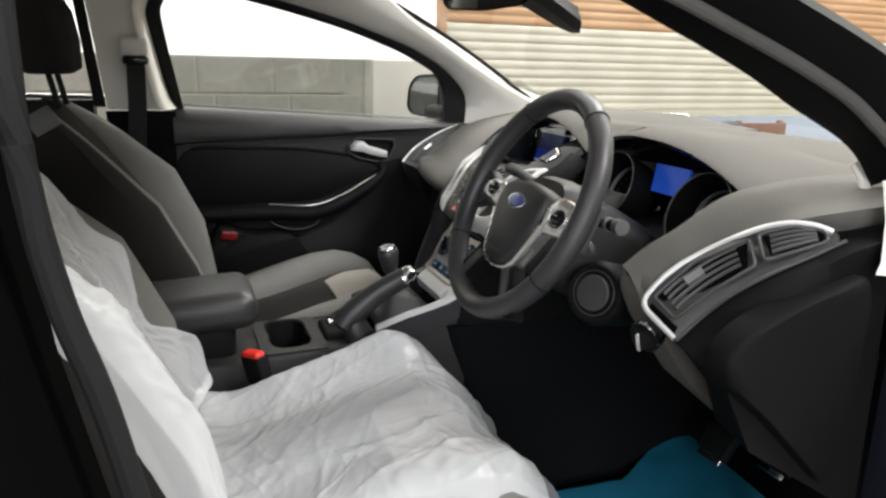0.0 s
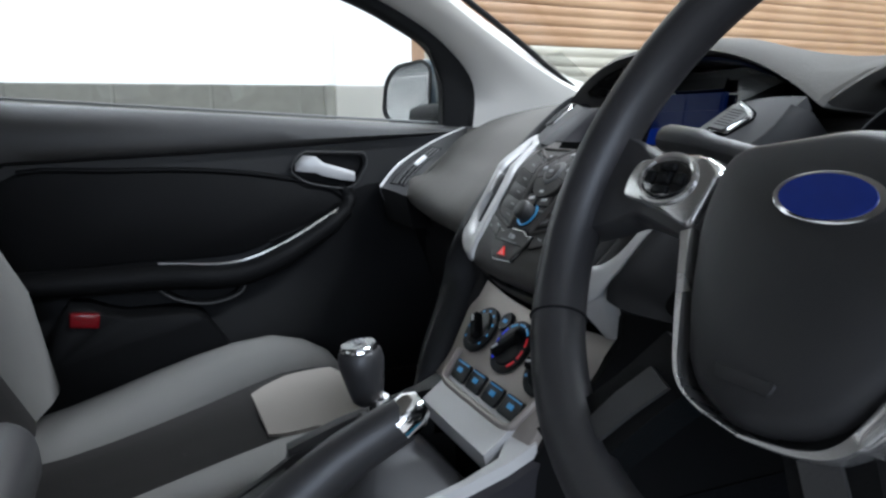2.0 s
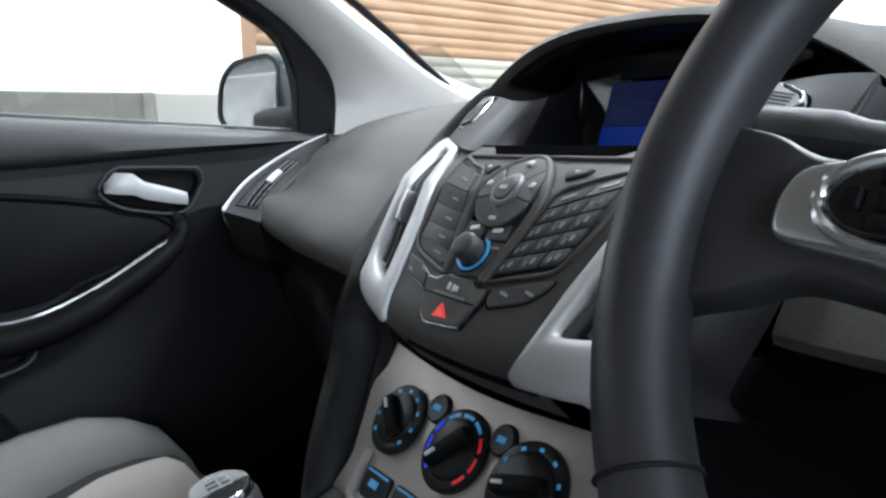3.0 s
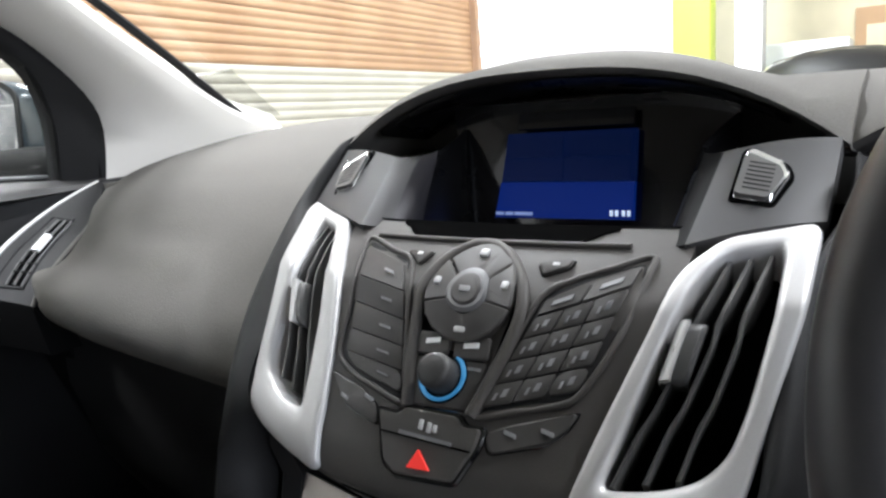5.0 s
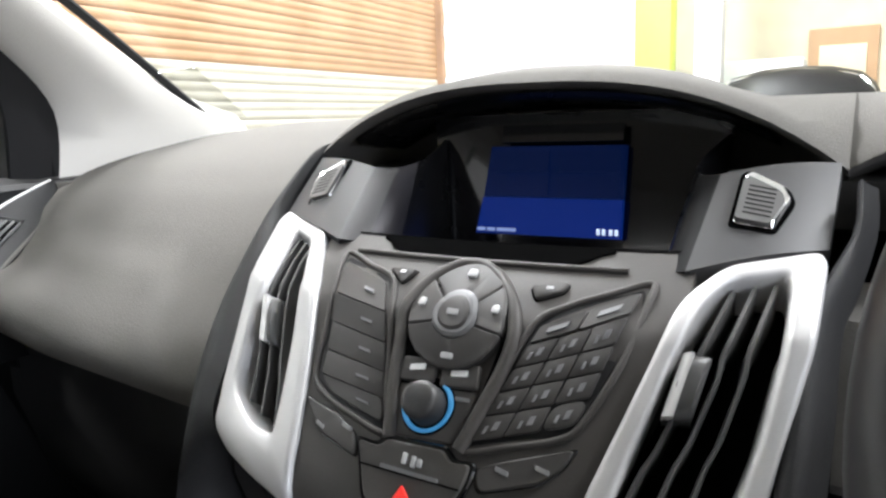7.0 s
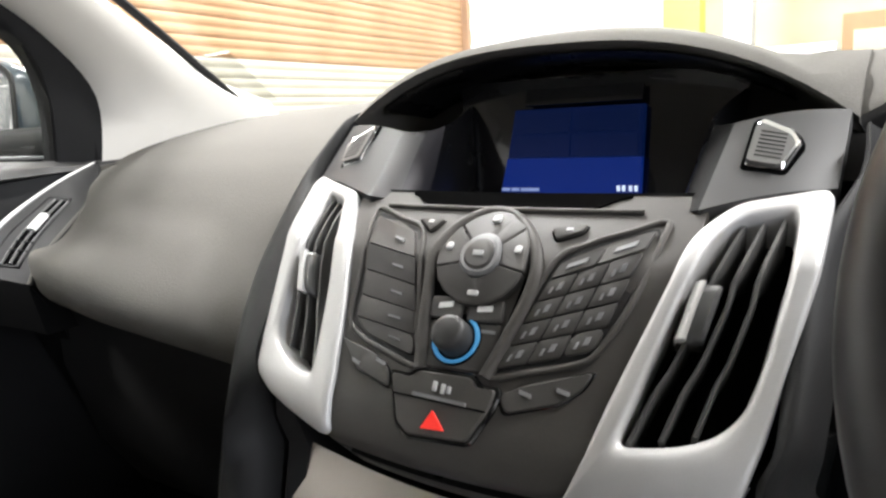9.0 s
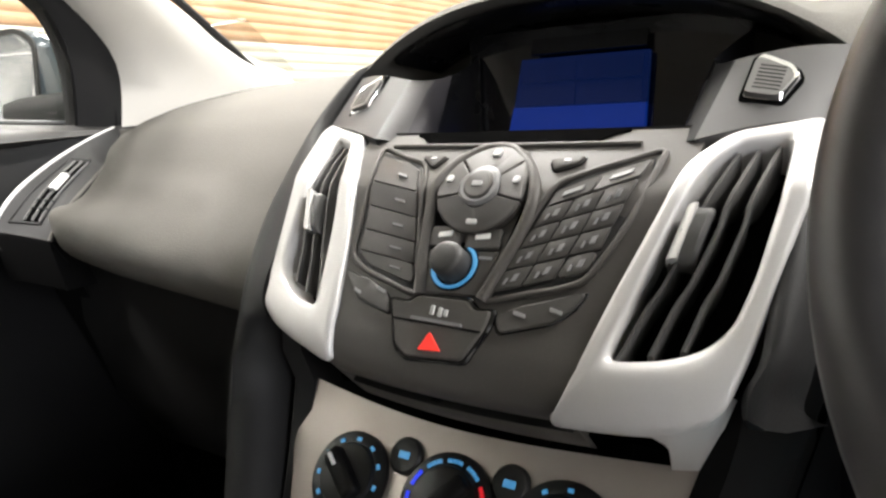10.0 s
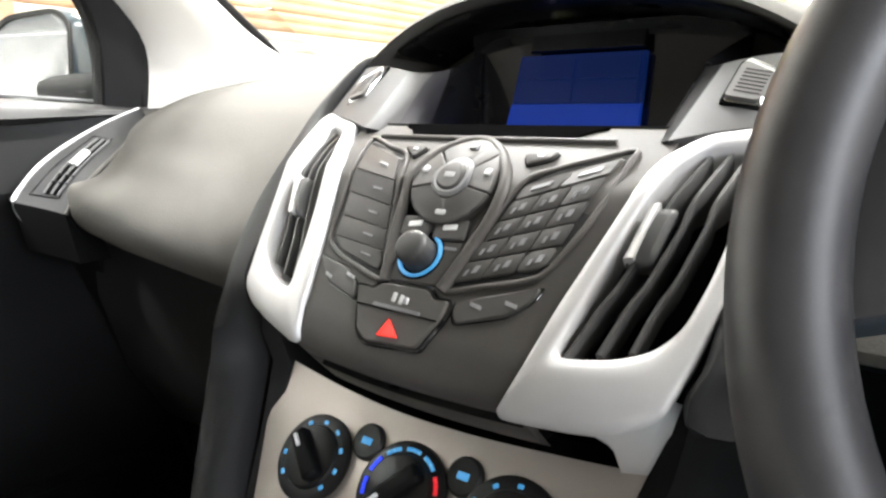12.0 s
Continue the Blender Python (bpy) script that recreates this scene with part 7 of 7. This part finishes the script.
# ---- steering column ----
col = thing("steering_column", "black steering column shroud with stalks and ignition", "steering column")
rings = []
for h, w, t, b in ((-0.028, 0.062, 0.05, -0.075), (-0.05, 0.072, 0.06, -0.09), (-0.11, 0.075, 0.055, -0.10), (-0.2, 0.08, 0.05, -0.10), (-0.27, 0.08, 0.03, -0.10)):
    pl = rounded([V(-w, t * 0.6, 0), V(-w * 0.6, t, 0), V(w * 0.6, t, 0), V(w, t * 0.6, 0), V(w, b * 0.6, 0), V(w * 0.6, b, 0), V(-w * 0.6, b, 0), V(-w, b * 0.6, 0)], 0.02, 3)
    rings.append([WP(p.x, p.y, h) for p in pl])
part("shroud", loft(rings), CONSP, col, "black column shroud", 50)
im = look((0.062, -0.470, 0.800), (0.4, -0.30, 0.70))
ig = part("ignition_housing", lathe(im, [(0.046, -0.09), (0.047, -0.01), (0.044, 0.0), (0.04, 0.003), (0.028, 0.0), (0.026, 0.003), (0.0, 0.005)], 32, False), BLACKP, col, "round ignition housing", 40)
part("ring", tube([im @ V(0.032 * math.cos(a), 0.032 * math.sin(a), 0.0015) for a in np.linspace(0, 2 * math.pi, 33)[:-1]], 0.0012, 6, True), DARKGREY, ig)
rs = smooth([WP(0.06, 0.016, -0.065), WP(0.11, 0.018, -0.06), WP(0.15, 0.02, -0.056), WP(0.176, 0.021, -0.052)], 4)
sk = part("wiper_stalk", tube(rs, [0.009] * 4 + [0.007] * 4 + [0.0085] * 5, 12), BLACKP, col, "black wiper stalk")
part("tip", tube([WP(0.168, 0.0205, -0.053), WP(0.182, 0.0212, -0.051)], 0.0105, 14), SLATM, sk)
part("ring", tube([WP(0.142, 0.0196, -0.057), WP(0.150, 0.02, -0.056)], 0.0100, 14), GREYPL, sk)
ls = smooth([WP(-0.06, 0.034, -0.055), WP(-0.10, 0.042, -0.05), WP(-0.14, 0.048, -0.046), WP(-0.170, 0.051, -0.045)], 4)
part("indicator_stalk", tube(ls, [0.012] * 4 + [0.0095] * 4 + [0.012] * 5, 12, flat=0.8), DARKGREY, col, "black indicator stalk")
part("face", disc(im, 0.026, 0.007, 28, 0.002), DARKGREY, ig, "grey ignition face")
part("lower_screw", disc(look((0.055, -0.455, 0.862), (0.4, -0.2, 0.9)), 0.012, 0.008, 20, 0.003), DARKGREY, col)

# ---- seats ----
def seat(yc, name, label, lean=0.0, dx=0.0):
    st_ = thing(name, label, "seat")
    st_.location.x = dx
    def zc(x):  # height of the cushion's middle
        return interp(x, [-0.45, -0.38, -0.25, -0.1, -0.03, 0.01, 0.045], [0.505, 0.51, 0.535, 0.568, 0.568, 0.548, 0.47])

    def bol(x):  # how far the bolsters rise
        return interp(x, [-0.45, -0.3, -0.18, -0.08, 0.0, 0.045], [0.025, 0.05, 0.06, 0.045, 0.016, 0.0])

    wi = lambda x: interp(x, [-0.45, -0.38, -0.25, -0.15, 0.0], [0.085, 0.09, 0.11, 0.13, 0.15])  # noqa: E731
    XS = [-0.45, -0.40, -0.34, -0.28, -0.22, -0.16, -0.10, -0.05, -0.01, 0.02, 0.04, 0.05]
    part("base", loft([[V(x, yc + y, z) for y, z in ((-0.24, 0.30), (-0.25, 0.50), (0.25, 0.50), (0.24, 0.30))] for x in (-0.46, 0.0, 0.03)]), BLACKP, st_, "black plastic seat base")
    part("cushion", loft([[V(x, yc + y, z) for y, z in ((-wi(x), 0.42), (-wi(x), zc(x) + 0.004), (-wi(x) * 0.5, zc(x) + 0.010), (0, zc(x) + 0.008), (wi(x) * 0.5, zc(x) + 0.010), (wi(x), zc(x) + 0.004), (wi(x), 0.42))] for x in XS]), FABRIC_D, st_, "charcoal cloth cushion", 60)
    px = [x for x in np.linspace(-0.155, -0.012, 9)]
    part("cushion_patch", loft([[V(x, yc - w, zc(x) + 0.004), V(x, yc - w, zc(x) + 0.0125), V(x, yc - w * 0.4, zc(x) + 0.0145), V(x, yc + w * 0.4, zc(x) + 0.0145), V(x, yc + w, zc(x) + 0.0125), V(x, yc + w, zc(x) + 0.004)] for x, w in zip(px, (0.075, 0.088, 0.095, 0.1, 0.105, 0.108, 0.11, 0.11, 0.10))]), FABRIC_B, st_, "beige cloth cushion panel", 60)
    for s in (1, -1):
        part("side_bolster", loft([[V(x, yc + s * y, z) for y, z in ((wi(x) + 0.001, 0.45), (wi(x) + 0.001, zc(x) - 0.002), (lerp(wi(x), 0.19, 0.5), zc(x) + bol(x) * 0.65), (0.19, zc(x) + bol(x)), (0.215, zc(x) + bol(x) * 0.92), (0.238, zc(x) + bol(x) * 0.55), (0.25, zc(x) - 0.01), (0.252, 0.45))] for x in XS]), FABRIC_G, st_, "grey cloth cushion bolster", 70)
        part("side_panel", loft([[V(x, yc + s * y, z) for y, z in ((0.245, 0.45), (0.253, zc(x) + bol(x) * 0.35), (0.258, zc(x) - 0.02), (0.256, 0.45))] for x in XS[1:-2]]), FABRIC_D, st_, "charcoal cloth side", 60)
    # backrest along a leaning line
    def back(t, y, h):
        """t up the backrest, y across, h towards the front."""
        x = interp(t, [0, 0.2, 0.5, 0.8, 1.0], [-0.405, -0.455, -0.535, -0.625, -0.69])
        z = interp(t, [0, 0.2, 0.5, 0.8, 1.0], [0.56, 0.66, 0.81, 0.94, 1.015])
        return V(x + lean + h * 0.86, yc + y, z + h * 0.5)

    TS = [i / 12 for i in range(13)]
    w0 = lambda t: interp(t, [0, 0.4, 0.75, 0.95, 1.0], [0.235, 0.25, 0.235, 0.20, 0.16])  # noqa: E731
    wc = lambda t: w0(t) * 0.46  # noqa: E731
    bl = lambda t: interp(t, [0, 0.25, 0.5, 0.75, 1.0], [0.03, 0.075, 0.082, 0.045, 0.005])  # noqa: E731
    part("backrest", loft([[back(t, y, h) for y, h in ((-w0(t), -0.10), (-wc(t), -0.02), (-wc(t), 0.004), (-wc(t) * 0.5, 0.010), (0, 0.008), (wc(t) * 0.5, 0.010), (wc(t), 0.004), (wc(t), -0.02), (w0(t), -0.10), (0, -0.12))] for t in TS] + [[back(1.0, y * 0.95, h) + V(0, 0, 0.018) for y, h in ((-0.14, -0.09), (-0.08, -0.02), (-0.08, -0.01), (-0.04, -0.01), (0, -0.01), (0.04, -0.01), (0.08, -0.01), (0.08, -0.02), (0.14, -0.09), (0, -0.1))]]), FABRIC_D, st_, "charcoal cloth backrest", 60)
    for s in (1, -1):
        rise, edge = (1.0, 0.76) if s > 0 else (0.55, 0.70)
        bl = lambda t: rise * interp(t, [0, 0.25, 0.5, 0.75, 1.0], [0.03, 0.075, 0.082, 0.045, 0.005])  # noqa: E731, B023
        part("back_bolster", loft([[back(t, s * y, h) for y, h in ((wc(t), -0.03), (wc(t), 0.002), (lerp(wc(t), w0(t), 0.25), bl(t) * 0.75), (lerp(wc(t), w0(t), 0.5), bl(t)), (lerp(wc(t), w0(t), edge), bl(t) * 0.93), (lerp(wc(t), w0(t), edge), -0.04))] for t in TS]), FABRIC_G, st_, "grey cloth backrest bolster", 70)
        part("back_side", loft([[back(t, s * y, h) for y, h in ((lerp(wc(t), w0(t), edge + 0.005), -0.10), (lerp(wc(t), w0(t), edge + 0.005), bl(t) * 0.925), (lerp(wc(t), w0(t), edge + 0.04), bl(t) * 0.88 + 0.002), (lerp(wc(t), w0(t), 0.86), bl(t) * 0.75), (w0(t), bl(t) * 0.25), (w0(t) * 1.02, -0.03), (w0(t) * 1.01, -0.10))] for t in TS[:-1]]), FABRIC_D, st_)
    # headrest
    hr_ = part("headrest", loft([[V(x0 + (px_ * c), yc + 0.125 * w * py, z) for px_, py in ((0.055, -0.7), (0.06, 0.0), (0.055, 0.7), (0.03, 1.0), (-0.03, 1.0), (-0.055, 0.7), (-0.06, 0), (-0.055, -0.7), (-0.03, -1.0), (0.03, -1.0))] for x0, z, c, w in ((-0.715, 1.075, 0.6, 0.85), (-0.715, 1.085, 0.9, 0.97), (-0.72, 1.14, 1.0, 1.0), (-0.73, 1.20, 1.0, 0.97), (-0.738, 1.235, 0.8, 0.85), (-0.742, 1.248, 0.4, 0.7))]), FABRIC_D, st_, "charcoal cloth headrest", 70)
    for s in (1, -1):
        part("post", tube([(-0.70, yc + s * 0.06, 1.01), (-0.715, yc + s * 0.06, 1.085)], 0.006, 10), BLACKP, hr_)
    return st_, back, zc, bol


seat(0.37, "passenger_seat", "charcoal and grey cloth passenger seat", -0.030, 0.012)
_, dback, dzc, dbol = seat(-0.37, "front_seat", "charcoal and grey cloth driver seat under plastic", -0.030, -0.065)

# buckles
for bx, by, bz, nm in ((-0.37, -0.165, 0.585, "driver"),):
    bk = thing("buckle", "black seat belt buckle with a red release button", "buckle")
    bmx = pose(bx, by + 0.03, bz, 10, -10, -60)
    part("body", rbox((0.05, 0.024, 0.085), 0.006, bmx), BLACKP, bk)
    part("release_button", rbox((0.044, 0.019, 0.018), 0.004, bmx @ pose(0, 0, 0.040)), RED, bk, "red release button")

# plastic cover
cov = thing("plastic_seat_cover", "crumpled milky plastic cover over the driver seat", "seat cover")


def crumple(a, b, seed, n, amp, lean):
    """Heights of sharp random creases over a sheet, by metres across and along it."""
    rng = random.Random(seed)
    h = np.zeros_like(a)
    for k in range(n):
        t = rng.gauss(lean, 0.7)
        ca_, sa_ = math.cos(t), math.sin(t)
        p0, q0 = rng.uniform(a.min(), a.max()), rng.uniform(b.min(), b.max())
        p, q = (a - p0) * ca_ + (b - q0) * sa_, -(a - p0) * sa_ + (b - q0) * ca_
        ln, w = rng.uniform(0.05, 0.28), rng.choice((0.004, 0.005, 0.007, 0.010, 0.016))
        d = np.abs(q + rng.uniform(-2.5, 2.5) * p * p)
        h += rng.uniform(0.3, 1.0) * amp * w * np.clip(1 - d / w, 0, 1) ** 1.3 * np.exp(-(p / ln) ** 2)
    return h


def lay(u, v, hh):
    y = lerp(-0.236, 0.245, u)
    ay = abs(y)
    side_drop = sstep(0.222, 0.250, ay)
    n1 = noise.noise(V(u * 5.0, v * 9.0, 1.3))
    n2 = noise.noise(V(u * 11.0 + v * 6, v * 17.0, 5.1))
    wr = 0.004 * n1 + 0.0015 * n2 + hh
    if v < 0.45:
        t = 1.06 - v / 0.45 * 1.02
        w = interp(min(1, t), [0, 0.4, 0.75, 0.95, 1.0], [0.255, 0.265, 0.25, 0.215, 0.18])
        yy = y / 0.262 * w if y < 0 else y / 0.245 * (w - interp(t, [0, 0.3, 0.6, 1], [0.070, 0.125, 0.11, 0.07]) + 0.028 * noise.noise(V(v * 14, 0, 3)))
        f = abs(yy) / max(0.1, w)
        h = interp(min(1, max(0, t)), [0, 0.25, 0.5, 0.75, 1.0], [0.03, 0.065, 0.07, 0.04, 0.01]) * math.exp(-((f - 0.74) / 0.22) ** 2)
        p = V(-0.065, 0, 0) + dback(min(1.0, max(0.0, t)), yy, 0.036 + h + wr - 0.06 * side_drop * (y < 0))
        if t > 1:
            p += V(-0.10 * (t - 1) / 0.06, 0, 0.01)
        return p
    s = (v - 0.45) / 0.55
    if s < 0.72:
        q = s / 0.72
        x = lerp(-0.43, 0.035, q)
        z = dzc(x) + dbol(x) * (0.88 + 0.12 * math.cos(ay * 33) if ay < 0.19 else math.exp(-((ay - 0.19) / 0.055) ** 2)) + 0.020 + wr + 0.03 * math.exp(-(q / 0.12) ** 2)
        z += 0.030 * math.exp(-((x + 0.085) / 0.07) ** 2 - ((y - 0.15) / 0.09) ** 2)
        return V(x - 0.065 + 0.02 * n1, -0.37 + y + 0.012 * noise.noise(V(v * 16, u * 3, 8)), z - 0.05 * side_drop)
    q = (s - 0.72) / 0.28
    return V(-0.027 + 0.05 * math.sin(q * 1.6) + 0.015 * n1 - hh, -0.37 + y * (1 - 0.05 * q), lerp(0.55, 0.33, q) - 0.05 * side_drop * (1 - q) + 0.01 * n2)


for v0, v1, nv, nm, lb, seed, ln_ in ((0.0, 0.447, 110, "back_film", "milky film over the backrest", 5, 1.2), (0.437, 1.0, 190, "cushion_film", "creased milky film over the cushion", 8, 0.5)):
    NU, nv = 220, int(nv * 1.6)
    uu, vv = np.meshgrid(np.linspace(0, 1, NU + 1), np.linspace(v0, v1, nv + 1), indexing="ij")
    hts = crumple(uu * 0.5, vv * 1.15, seed, 240 if v0 else 120, 0.22 if v0 else 0.36, ln_)
    film = bmesh.new()
    gv = [[film.verts.new(lay(uu[i, j], vv[i, j], float(hts[i, j]))) for j in range(nv + 1)] for i in range(NU + 1)]
    for i in range(NU):
        for j in range(nv):
            film.faces.new((gv[i][j], gv[i + 1][j], gv[i + 1][j + 1], gv[i][j + 1]))
    part(nm, film, FILM, cov, lb, 70)

# ---- footwell ----
mat_ob = thing("paper_floor_mat", "bright blue paper floor mat in the driver footwell", "floor mat")
part("sheet", surface(lambda u, v: V(lerp(0.10 + 0.03 * v, lerp(0.56, 0.55, v), u), lerp(-0.56, lerp(-0.19, -0.20, min(1, u * 2)) + 0.11 * max(0, u * 2 - 1), v), 0.285 + 0.045 * sstep(0.5, 1.0, u) * v + 0.006 * noise.noise(V(u * 6, v * 6, 0))), 20, 16, 0.002, (0, 0, -1)), BLUEPAPER, mat_ob)
part("printed_panel", rbox((0.03, 0.05, 0.002), 0, pose(0.21, -0.30, 0.295)), WHITEP, mat_ob)
for px_, py_, nm in ((0.487, -0.30, "brake"), (0.565, -0.38, "throttle")):
    pd = thing("pedal", "black rubber pedal with a metal edge", "pedal")
    part("pad", rbox((0.02, 0.075, 0.06), 0.006, pose(px_, py_, 0.40, 0, 35, 0)), RUBBER, pd)
    part("plate", rbox((0.006, 0.06, 0.03), 0.002, pose(px_ - 0.015, py_, 0.378, 0, 35, 0)), CHROME, pd)
    part("arm", tube([(px_ + 0.01, py_, 0.41), (px_ + 0.1, py_, 0.55), (px_ + 0.12, py_, 0.7)], 0.01, 8), BLACKP, pd)
